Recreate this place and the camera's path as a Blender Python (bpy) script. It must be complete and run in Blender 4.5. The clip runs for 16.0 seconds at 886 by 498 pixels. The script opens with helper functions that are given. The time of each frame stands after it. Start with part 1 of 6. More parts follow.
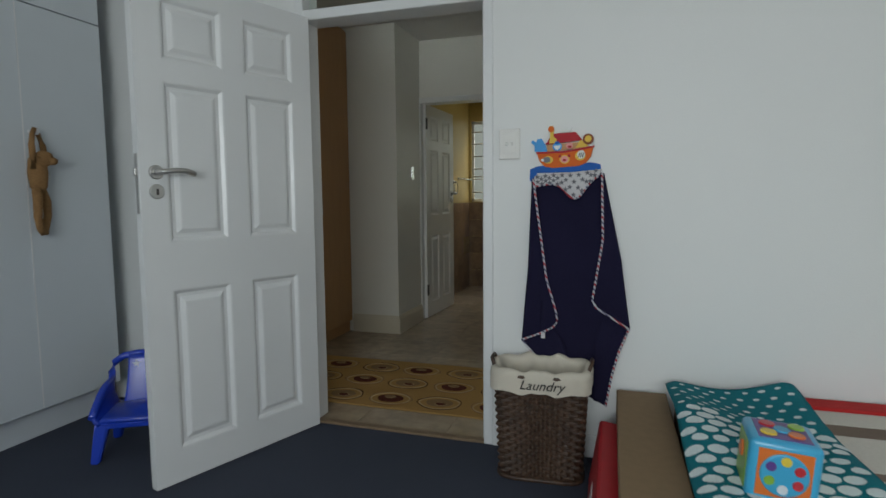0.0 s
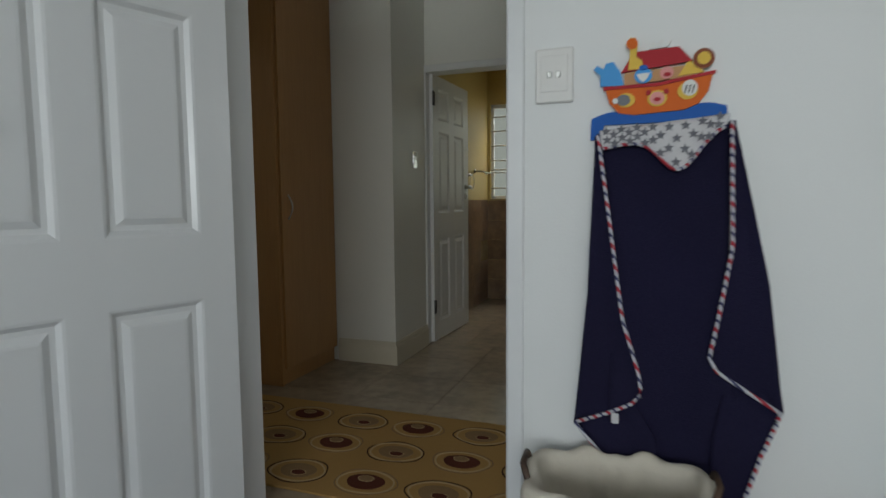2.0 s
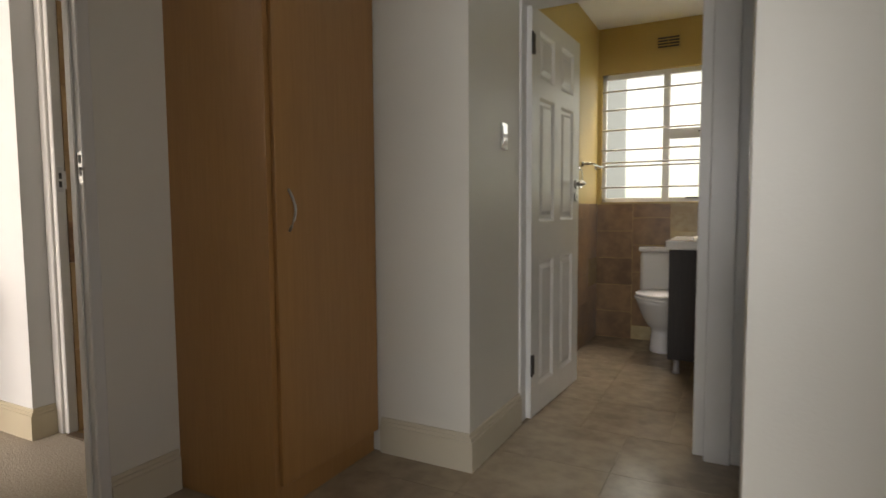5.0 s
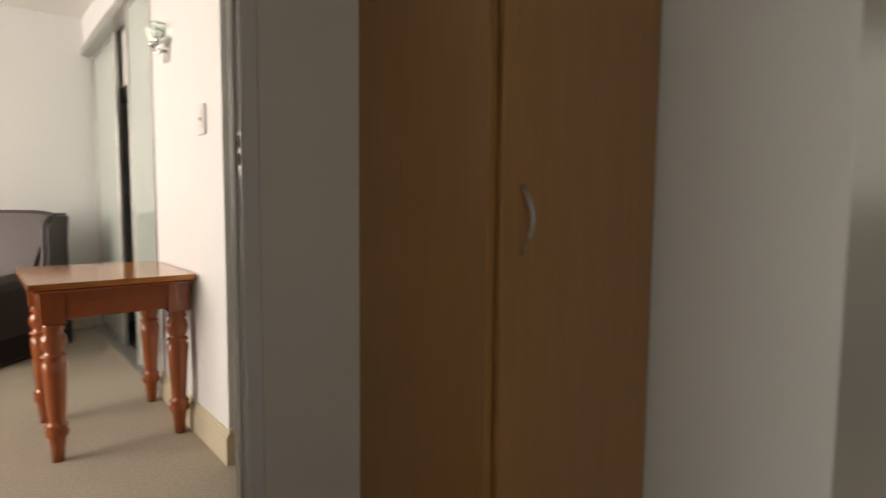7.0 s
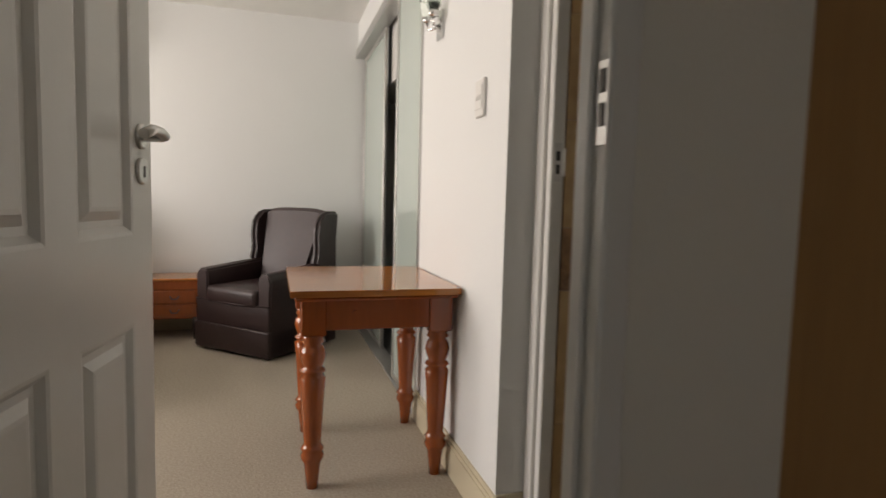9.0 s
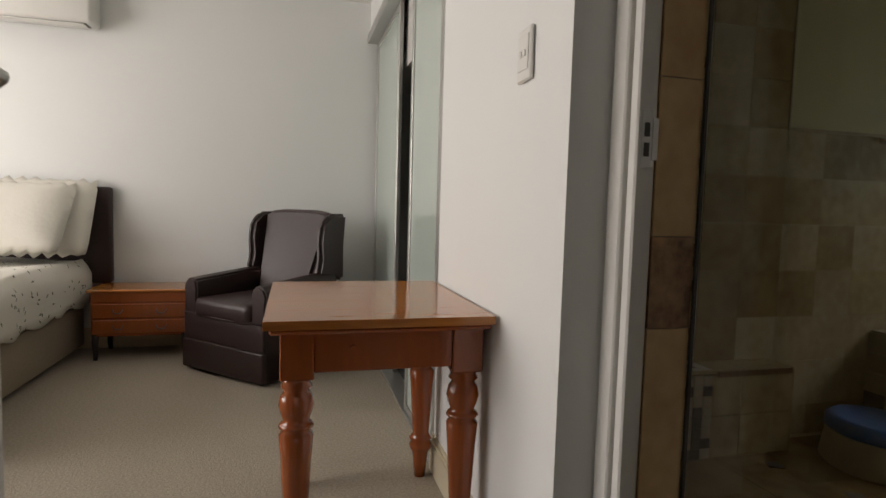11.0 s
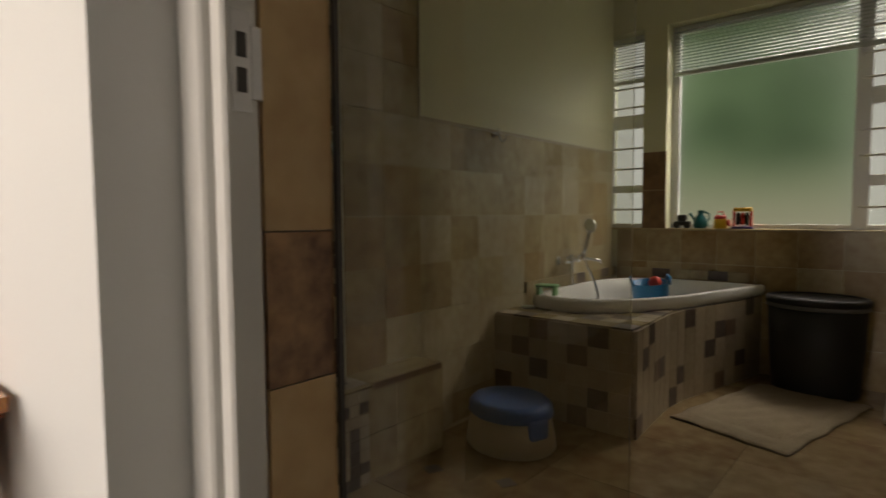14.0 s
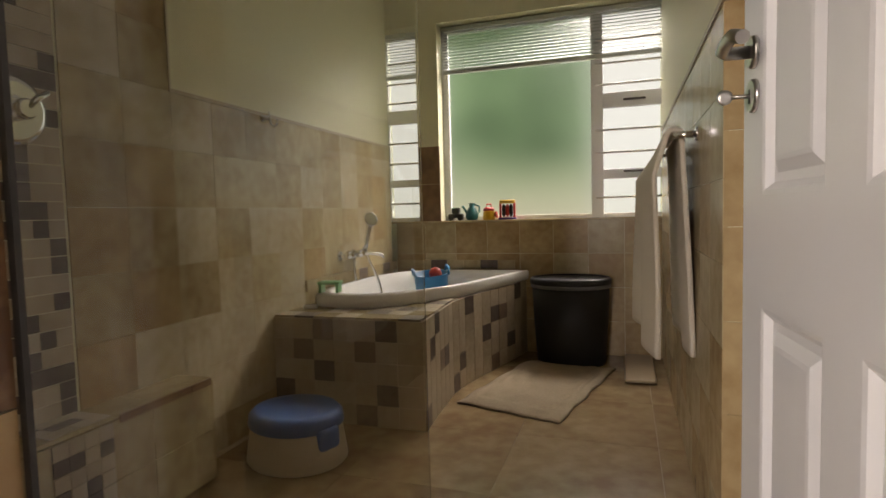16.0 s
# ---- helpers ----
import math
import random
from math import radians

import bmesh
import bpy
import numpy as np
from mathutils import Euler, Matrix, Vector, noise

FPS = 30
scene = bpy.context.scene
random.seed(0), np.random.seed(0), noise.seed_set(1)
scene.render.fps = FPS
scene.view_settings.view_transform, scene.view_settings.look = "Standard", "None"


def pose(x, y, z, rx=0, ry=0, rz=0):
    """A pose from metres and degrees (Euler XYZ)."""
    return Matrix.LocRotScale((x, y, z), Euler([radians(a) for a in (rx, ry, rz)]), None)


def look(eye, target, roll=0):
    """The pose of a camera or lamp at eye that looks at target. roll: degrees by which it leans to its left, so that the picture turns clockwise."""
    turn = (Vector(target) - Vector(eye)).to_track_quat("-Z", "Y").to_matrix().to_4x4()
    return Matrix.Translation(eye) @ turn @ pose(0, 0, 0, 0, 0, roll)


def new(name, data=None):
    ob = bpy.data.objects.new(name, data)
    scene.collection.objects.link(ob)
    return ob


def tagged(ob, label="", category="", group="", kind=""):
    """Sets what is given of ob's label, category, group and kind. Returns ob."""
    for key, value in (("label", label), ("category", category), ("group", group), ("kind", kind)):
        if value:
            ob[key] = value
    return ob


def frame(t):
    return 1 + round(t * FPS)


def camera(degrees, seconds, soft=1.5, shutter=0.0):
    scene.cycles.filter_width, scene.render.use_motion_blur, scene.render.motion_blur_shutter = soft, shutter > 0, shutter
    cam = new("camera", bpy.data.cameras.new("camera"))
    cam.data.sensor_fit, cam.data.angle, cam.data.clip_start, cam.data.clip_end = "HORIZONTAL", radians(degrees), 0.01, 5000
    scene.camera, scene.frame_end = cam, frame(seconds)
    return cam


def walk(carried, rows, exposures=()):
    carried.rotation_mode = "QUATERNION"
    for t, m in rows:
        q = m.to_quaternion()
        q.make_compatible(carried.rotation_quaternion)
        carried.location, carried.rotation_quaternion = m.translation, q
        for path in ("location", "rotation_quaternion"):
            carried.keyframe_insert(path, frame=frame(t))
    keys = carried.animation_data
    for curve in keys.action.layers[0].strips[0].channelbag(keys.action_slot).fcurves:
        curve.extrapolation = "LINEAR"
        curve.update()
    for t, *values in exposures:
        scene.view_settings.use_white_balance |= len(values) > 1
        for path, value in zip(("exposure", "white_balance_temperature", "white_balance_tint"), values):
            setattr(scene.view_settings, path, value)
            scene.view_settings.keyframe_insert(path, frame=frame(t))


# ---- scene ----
cam = camera(76.5, 16.0, shutter=0.5)
PATH = [
    (0, (0.074, 0.165, 1.165), (-0.53, 2.063, 0.983), -0.5),
    (0.5, (0.022, 0.407, 1.163), (-0.594, 2.302, 0.982), -0.6),
    (1, (-0.07, 0.704, 1.166), (-0.697, 2.594, 0.984), -0.5),
    (1.5, (-0.126, 0.981, 1.135), (-0.767, 2.867, 0.955), -0.5),
    (2, (-0.189, 1.222, 1.087), (-0.861, 3.098, 0.919), -0.5),
    (2.5, (-0.347, 1.476, 1.057), (-1.047, 3.343, 0.894), -0.3),
    (3, (-0.458, 1.722, 1.043), (-1.17, 3.584, 0.888), -0.1),
    (3.2, (-0.484, 1.824, 1.061), (-1.205, 3.683, 0.9), -0.1),
    (5.3, (-0.872, 2.672, 1.061), (-1.856, 4.408, 0.920), -0.3),
    (5.5, (-0.928, 2.735, 1.065), (-1.954, 4.446, 0.919), -0.2),
    (6, (-1.107, 2.890, 1.072), (-2.243, 4.530, 0.926), 0.2),
    (6.5, (-1.249, 3.044, 1.081), (-2.549, 4.556, 0.926), 0.3),
    (7, (-1.378, 3.169, 1.094), (-2.904, 4.451, 0.933), 0.5),
    (7.5, (-1.507, 3.217, 1.076), (-3.191, 4.283, 0.922), 0.6),
    (8, (-1.699, 3.233, 1.073), (-3.483, 4.124, 0.92), 1.0),
    (8.5, (-1.875, 3.237, 1.066), (-3.728, 3.974, 0.915), 1.3),
    (9, (-2.071, 3.27, 1.079), (-3.98, 3.844, 0.919), 1.5),
    (9.2, (-2.13, 3.272, 1.07), (-4.053, 3.801, 0.913), 1.7),
    (11.3, (-2.65, 3.414, 1.06), (-4.578, 3.928, 0.912), 1.6),
    (11.5, (-2.681, 3.422, 1.057), (-4.599, 3.97, 0.917), 1.4),
    (12, (-2.78, 3.444, 1.062), (-4.629, 4.193, 0.926), 1.2),
    (12.5, (-2.83, 3.478, 1.055), (-4.553, 4.485, 0.928), 0.7),
    (13, (-2.879, 3.547, 1.048), (-4.48, 4.738, 0.926), 0.3),
    (13.5, (-2.946, 3.658, 1.048), (-4.403, 5.023, 0.924), 0.0),
    (14, (-3.005, 3.735, 1.036), (-4.301, 5.253, 0.912), -0.4),
    (14.5, (-3.046, 3.782, 1.028), (-4.096, 5.48, 0.901), -0.8),
    (15, (-3.072, 3.82, 1.004), (-3.905, 5.634, 0.872), -1.2),
    (15.5, (-3.095, 3.848, 0.987), (-3.794, 5.718, 0.859), -1.5),
    (16, (-3.111, 3.878, 0.978), (-3.729, 5.776, 0.853), -1.5),
]
EXPOSURES = [
    (0, -0.48, 6750, 8),
    (1.5, -0.52, 6750, 9),
    (3, -0.08, 6900, 10),
    (5.3, 0.62, 7400, 18),
    (5.6, 0.5, 7400, 18),
    (6.2, 0.08, 7400, 18),
    (7, 0.4, 7600, 18),
    (7.6, 0.48, 7600, 18),
    (9, 0.0, 7200, 17),
    (11.5, -0.4, 7000, 15),
    (12.2, -0.35, 7200, 16),
    (13.5, -0.15, 7500, 16),
    (14.5, 0.42, 7600, 19),
    (15.5, 0.98, 7400, 22),
    (16, 1.22, 7350, 23),
]
walk(cam, [(t, look(eye, target, roll)) for t, eye, target, roll in PATH], EXPOSURES)

# ---- world and light ----
world = bpy.data.worlds.new("world")
scene.world = world
world.use_nodes = True
wn = world.node_tree.nodes
sky = wn.new("ShaderNodeTexSky")
sky.sky_type = "NISHITA"
sky.sun_disc = False
sky.sun_elevation, sky.sun_rotation = radians(50), radians(200)
world.node_tree.links.new(sky.outputs[0], wn["Background"].inputs[0])
wn["Background"].inputs[1].default_value = 0.12


def sun_lamp():
    d = bpy.data.lights.new("sun", "SUN")
    d.energy, d.angle, d.color = 1.0, radians(12), (1.0, 0.96, 0.9)
    ob = new("sun", d)
    ob.matrix_basis = look((0, 0, 10), (2.0, 5.0, 0))
    return ob


def window_light(name, x, y, z, w, h, aim, power, color=(0.94, 0.97, 1.0)):
    d = bpy.data.lights.new(name, "AREA")
    d.shape, d.size, d.size_y, d.energy, d.color = "RECTANGLE", w, h, power, color
    ob = new(name, d)
    ob.matrix_basis = look((x, y, z), (x + aim[0], y + aim[1], z + aim[2]))
    return ob


sun_lamp()
# added fill lamp at the unseen east end, brightens the hall walls
window_light("daylight_hall", 1.17, 3.35, 1.5, 0.75, 1.15, (-1, 0, -0.05), 3.9, (0.97, 0.99, 1.0))
window_light("daylight_nursery", 0.1, -2.24, 1.55, 2.2, 1.2, (0, 1, -0.05), 104, (0.86, 0.94, 1.0))
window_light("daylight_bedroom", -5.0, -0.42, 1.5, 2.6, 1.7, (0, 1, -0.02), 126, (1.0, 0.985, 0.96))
window_light("daylight_bathroom", -2.95, 9.0, 3.42, 2.2, 1.3, (-0.45, -1, -0.8), 70, (1.0, 1.0, 0.99))
window_light("daylight_toilet", -1.1, 8.35, 3.25, 1.4, 1.1, (0, -1, -1.0), 58, (1.0, 1.0, 0.97))

# ---- materials ----


def mat(name, color, rough=0.6, metal=0.0, grain=0.0, scale=20.0, bump=0.0, bscale=60.0, spec=0.5, stretch=(1, 1, 1), color2=None,
        big=0.0, bigscale=1.5, vary=0.0, coat=0.0, own=0.0):
    """Principled paint with fine grain, broad stains, relief and a shift from piece to piece."""
    m = bpy.data.materials.new(name)
    m.use_nodes = True
    nt = m.node_tree
    N, L = nt.nodes, nt.links
    b = N["Principled BSDF"]
    b.inputs["Roughness"].default_value = rough
    b.inputs["Metallic"].default_value = metal
    b.inputs["Specular IOR Level"].default_value = spec
    b.inputs["Coat Weight"].default_value = coat
    b.inputs["Coat Roughness"].default_value = 0.15
    tc = N.new("ShaderNodeTexCoord")
    mp = N.new("ShaderNodeMapping")
    mp.inputs["Scale"].default_value = stretch
    oi0 = N.new("ShaderNodeObjectInfo")
    va = N.new("ShaderNodeVectorMath")
    L.new(tc.outputs["Object"], va.inputs[0])
    L.new(oi0.outputs["Location"], va.inputs[1])
    L.new(va.outputs[0], mp.inputs[0])
    if own:
        vs = N.new("ShaderNodeVectorMath")
        vs.operation = "SCALE"
        vs.inputs[0].default_value = (own, own * 0.7, own * 1.3)
        L.new(oi0.outputs["Random"], vs.inputs["Scale"])
        v2 = N.new("ShaderNodeVectorMath")
        L.new(va.outputs[0], v2.inputs[0])
        L.new(vs.outputs[0], v2.inputs[1])
        L.new(v2.outputs[0], mp.inputs[0])
    c2 = color2 or tuple(v * 0.6 for v in color)
    out = None
    mix = N.new("ShaderNodeMix")
    mix.data_type = "RGBA"
    mix.inputs["A"].default_value = (*color, 1)
    mix.inputs["B"].default_value = (*c2, 1)
    mix.inputs["Factor"].default_value = 0.0
    out = mix.outputs["Result"]
    if grain or big or vary:
        acc = None
        for amount, sc, det in ((grain, scale, 5.0), (big, bigscale, 3.0)):
            if not amount:
                continue
            nz = N.new("ShaderNodeTexNoise")
            nz.inputs["Scale"].default_value, nz.inputs["Detail"].default_value = sc, det
            L.new(mp.outputs[0], nz.inputs["Vector"])
            mr = N.new("ShaderNodeMapRange")
            mr.inputs["From Min"].default_value, mr.inputs["From Max"].default_value = 0.35, 0.68
            mr.inputs["To Max"].default_value = amount
            L.new(nz.outputs["Fac"], mr.inputs["Value"])
            if acc is None:
                acc = mr.outputs[0]
            else:
                ad = N.new("ShaderNodeMath")
                L.new(acc, ad.inputs[0])
                L.new(mr.outputs[0], ad.inputs[1])
                acc = ad.outputs[0]
        if vary:
            oi = N.new("ShaderNodeObjectInfo")
            ml = N.new("ShaderNodeMath")
            ml.operation = "MULTIPLY_ADD"
            ml.inputs[1].default_value = vary
            L.new(oi.outputs["Random"], ml.inputs[0])
            if acc is not None:
                L.new(acc, ml.inputs[2])
            else:
                ml.inputs[2].default_value = 0
            acc = ml.outputs[0]
        L.new(acc, mix.inputs["Factor"])
    L.new(out, b.inputs["Base Color"])
    if bump:
        nz = N.new("ShaderNodeTexNoise")
        nz.inputs["Scale"].default_value, nz.inputs["Detail"].default_value = bscale, 4.0
        L.new(mp.outputs[0], nz.inputs["Vector"])
        bp = N.new("ShaderNodeBump")
        bp.inputs["Strength"].default_value, bp.inputs["Distance"].default_value = bump, 0.004
        L.new(nz.outputs["Fac"], bp.inputs["Height"])
        L.new(bp.outputs[0], b.inputs["Normal"])
    return m


def glass_mat(name, rough, ior=1.2, tint=(0.97, 1, 0.98)):
    m = bpy.data.materials.new(name)
    m.use_nodes = True
    N, L = m.node_tree.nodes, m.node_tree.links
    g = N.new("ShaderNodeBsdfGlass")
    g.inputs["Roughness"].default_value, g.inputs["IOR"].default_value = rough, ior
    g.inputs["Color"].default_value = (*tint, 1)
    L.new(g.outputs[0], N["Material Output"].inputs[0])
    return m


def glow_mat(name, strength, low, high, z0, z1, leaf=None, leafscale=1.2):
    """A daylit backdrop: pale below, brighter above, with blurred foliage in it."""
    m = bpy.data.materials.new(name)
    m.use_nodes = True
    N, L = m.node_tree.nodes, m.node_tree.links
    e = N.new("ShaderNodeEmission")
    e.inputs[1].default_value = strength
    tc = N.new("ShaderNodeTexCoord")
    sp = N.new("ShaderNodeSeparateXYZ")
    L.new(tc.outputs["Object"], sp.inputs[0])
    mr = N.new("ShaderNodeMapRange")
    mr.inputs["From Min"].default_value, mr.inputs["From Max"].default_value = z0, z1
    L.new(sp.outputs["Z"], mr.inputs["Value"])
    mx = N.new("ShaderNodeMix")
    mx.data_type = "RGBA"
    mx.inputs["A"].default_value, mx.inputs["B"].default_value = (*low, 1), (*high, 1)
    L.new(mr.outputs[0], mx.inputs["Factor"])
    out = mx.outputs["Result"]
    if leaf:
        nz = N.new("ShaderNodeTexNoise")
        nz.inputs["Scale"].default_value, nz.inputs["Detail"].default_value = leafscale, 2.0
        L.new(tc.outputs["Object"], nz.inputs["Vector"])
        r2 = N.new("ShaderNodeMapRange")
        r2.inputs["From Min"].default_value, r2.inputs["From Max"].default_value = 0.38, 0.62
        L.new(nz.outputs["Fac"], r2.inputs["Value"])
        ml = N.new("ShaderNodeMath")
        ml.operation = "MULTIPLY"
        L.new(r2.outputs[0], ml.inputs[0])
        L.new(mr.outputs[0], ml.inputs[1])
        m2 = N.new("ShaderNodeMix")
        m2.data_type = "RGBA"
        m2.inputs["B"].default_value = (*leaf, 1)
        L.new(ml.outputs[0], m2.inputs["Factor"])
        L.new(out, m2.inputs["A"])
        out = m2.outputs["Result"]
    L.new(out, e.inputs[0])
    L.new(e.outputs[0], N["Material Output"].inputs[0])
    return m


WALL = mat("white_wall_paint", (0.76, 0.77, 0.76), 0.55, grain=0.05, scale=3, bump=0.12, bscale=140, big=0.08, bigscale=0.7, color2=(0.66, 0.67, 0.66))
HALLWALL = mat("hall_wall_paint", (0.73, 0.71, 0.64), 0.38, grain=0.06, scale=4, bump=0.14, bscale=120, big=0.1, bigscale=0.8, color2=(0.6, 0.57, 0.52))
CREAM = mat("cream_wall_paint", (0.71, 0.69, 0.48), 0.5, grain=0.08, scale=4, bump=0.12, bscale=120, big=0.1, color2=(0.62, 0.6, 0.4))
OCHRE = mat("ochre_wall_paint", (0.55, 0.40, 0.13), 0.5, grain=0.1, scale=4, bump=0.12, bscale=120, big=0.1, color2=(0.45, 0.32, 0.1))
CEIL = mat("ceiling_paint", (0.8, 0.79, 0.76), 0.7, grain=0.05, scale=5, bump=0.08)
GLOSS = mat("white_gloss_paint", (0.74, 0.75, 0.75), 0.28, grain=0.05, scale=9, bump=0.04, bscale=90, color2=(0.64, 0.64, 0.62))
FRAMEP = mat("frame_gloss_paint", (0.70, 0.69, 0.66), 0.3, grain=0.12, scale=8, bump=0.05, bscale=80, color2=(0.56, 0.54, 0.5))
SKIRT = mat("cream_skirting_paint", (0.62, 0.55, 0.40), 0.3, grain=0.1, scale=8, bump=0.05, color2=(0.5, 0.44, 0.32))
HSKIRT = mat("hall_skirting_paint", (0.60, 0.54, 0.42), 0.3, grain=0.1, scale=8, bump=0.05, color2=(0.5, 0.44, 0.34))
CARPET_B = mat("slate_blue_carpet", (0.075, 0.085, 0.115), 0.95, grain=0.6, scale=260, bump=0.9, bscale=330, spec=0.1, color2=(0.035, 0.04, 0.06), big=0.15, bigscale=2)
CARPET_C = mat("beige_loop_carpet", (0.47, 0.415, 0.34), 0.95, grain=0.75, scale=95, bump=1.0, bscale=130, spec=0.1, color2=(0.33, 0.285, 0.225), big=0.12, bigscale=1.5)
TRAV = mat("travertine_floor", (0.37, 0.28, 0.15), 0.2, grain=0.45, scale=13, bump=0.1, bscale=30, color2=(0.22, 0.135, 0.065), big=0.5, bigscale=4, vary=0.2, own=23)
TRAVW = mat("travertine_wall", (0.56, 0.475, 0.29), 0.25, grain=0.35, scale=22, bump=0.12, bscale=40, color2=(0.33, 0.245, 0.125), big=0.45, bigscale=7, vary=0.42, own=23)
TRAVD = mat("brown_travertine", (0.32, 0.19, 0.09), 0.28, grain=0.45, scale=16, bump=0.15, bscale=40, color2=(0.15, 0.085, 0.042), big=0.45, bigscale=5, vary=0.35, own=23)
TRAVV = mat("veined_brown_travertine", (0.48, 0.28, 0.13), 0.28, grain=0.75, scale=24, bump=0.15, bscale=40, color2=(0.14, 0.065, 0.03), big=0.5, bigscale=11, vary=0.1, own=23)
MOSB = mat("brown_mosaic_stone", (0.25, 0.17, 0.11), 0.35, grain=0.4, scale=30, color2=(0.15, 0.10, 0.07), vary=0.4)
TRAVP = mat("pale_travertine_wall", (0.62, 0.55, 0.39), 0.25, grain=0.35, scale=26, bump=0.12, bscale=40, color2=(0.42, 0.33, 0.2), big=0.35, bigscale=6, vary=0.3, own=23)
TRAVR = mat("russet_travertine_wall", (0.52, 0.40, 0.215), 0.25, grain=0.4, scale=22, bump=0.12, bscale=40, color2=(0.32, 0.21, 0.095), big=0.5, bigscale=6, vary=0.3, own=23)
# door return stone: the light falling on it is put into the colour
TRAVN = mat("brightened_honey_travertine", (0.60, 0.42, 0.21), 0.3, grain=0.4, scale=20, bump=0.12, bscale=40, color2=(0.44, 0.27, 0.115), big=0.4, bigscale=5, vary=0.3, own=23)
TRAVH = mat("pale_travertine_floor", (0.42, 0.335, 0.235), 0.18, grain=0.5, scale=14, bump=0.1, bscale=30, color2=(0.27, 0.21, 0.15), big=0.5, bigscale=4, vary=0.2, own=23)
GROUT = mat("grout", (0.40, 0.32, 0.22), 0.85, grain=0.3, scale=40)
MOSL = mat("cream_mosaic_stone", (0.50, 0.43, 0.31), 0.35, grain=0.4, scale=30, color2=(0.36, 0.28, 0.18), vary=0.5)
MOSD = mat("dark_mosaic_stone", (0.15, 0.115, 0.095), 0.35, grain=0.5, scale=30, color2=(0.07, 0.045, 0.03), vary=0.5)
WOOD = mat("beech_laminate", (0.46, 0.243, 0.086), 0.36, grain=0.5, scale=6, stretch=(14, 14, 0.8), color2=(0.38, 0.19, 0.064), bump=0.03, big=0.2, bigscale=1.2)
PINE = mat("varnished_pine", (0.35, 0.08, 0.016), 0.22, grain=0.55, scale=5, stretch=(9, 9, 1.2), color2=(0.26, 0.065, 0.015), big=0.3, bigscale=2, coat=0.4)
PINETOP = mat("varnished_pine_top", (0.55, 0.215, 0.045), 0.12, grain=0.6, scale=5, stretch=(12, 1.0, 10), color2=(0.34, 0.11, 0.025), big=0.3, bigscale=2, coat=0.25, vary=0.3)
LEATHER = mat("dark_brown_leather", (0.034, 0.017, 0.016), 0.40, grain=0.4, scale=25, bump=0.4, bscale=160, color2=(0.018, 0.012, 0.012), spec=0.55)
CHROME = mat("brushed_steel", (0.6, 0.59, 0.57), 0.28, 1.0, grain=0.1, scale=60, stretch=(1, 1, 8))
SHINY = mat("polished_chrome", (0.75, 0.75, 0.75), 0.08, 1.0, grain=0.05, scale=30)
DARKM = mat("dark_metal", (0.08, 0.075, 0.07), 0.45, 0.8, grain=0.2, scale=50)
ALU = mat("aluminium_frame", (0.5, 0.5, 0.48), 0.35, 0.7, grain=0.08, scale=40)
PLASTICW = mat("white_plastic", (0.72, 0.71, 0.68), 0.35, grain=0.04, scale=40)
BLACKP = mat("black_plastic", (0.012, 0.012, 0.013), 0.5, grain=0.2, scale=60, bump=0.2, bscale=200)
CERAMIC = mat("white_ceramic", (0.78, 0.77, 0.74), 0.08, grain=0.03, scale=10)
DARKWOOD = mat("dark_wenge", (0.016, 0.011, 0.009), 0.55, grain=0.4, scale=8, stretch=(10, 10, 1), color2=(0.035, 0.024, 0.018))
FROST = glass_mat("frosted_glass", 0.38, 1.25)
CLEARG = glass_mat("window_glass", 0.12, 1.15)
SLIDE = mat("pale_green_back_painted_glass", (0.52, 0.60, 0.55), 0.06, grain=0.05, scale=2, spec=0.6, coat=0.5)
# wardrobe inside: shade behind the ajar doors is put into this dark grey
DARKIN = mat("shade_dark_cupboard_board", (0.13, 0.13, 0.125), 0.8, grain=0.2, scale=8)

# ---- building helpers ----


def box(bm, x0, y0, z0, x1, y1, z1, bev=0.0, seg=1):
    """A box, with its edges rounded by bev."""
    g = bmesh.ops.create_cube(bm, size=1.0)
    vs = g["verts"]
    cx, cy, cz = (x0 + x1) / 2, (y0 + y1) / 2, (z0 + z1) / 2
    for v in vs:
        v.co = Vector((cx + v.co.x * abs(x1 - x0), cy + v.co.y * abs(y1 - y0), cz + v.co.z * abs(z1 - z0)))
    if bev:
        es = {e for v in vs for e in v.link_edges}
        bmesh.ops.bevel(bm, geom=list(es), offset=bev, segments=seg, affect="EDGES", profile=0.5)
    return bm


def bx(*a, **k):
    return box(bmesh.new(), *a, **k)


def lathe(bm, prof, c=(0, 0, 0), seg=20, sx=1.0, sy=1.0, smooth=True):
    """A turned solid from rows of (radius, height)."""
    rings = []
    for r, z in prof:
        rings.append([bm.verts.new((c[0] + r * sx * math.cos(2 * math.pi * i / seg), c[1] + r * sy * math.sin(2 * math.pi * i / seg), c[2] + z)) for i in range(seg)])
    for a, b in zip(rings, rings[1:]):
        for i in range(seg):
            f = bm.faces.new((a[i], a[(i + 1) % seg], b[(i + 1) % seg], b[i]))
            f.smooth = smooth
    bm.faces.new(list(reversed(rings[0])))
    bm.faces.new(rings[-1])
    return bm


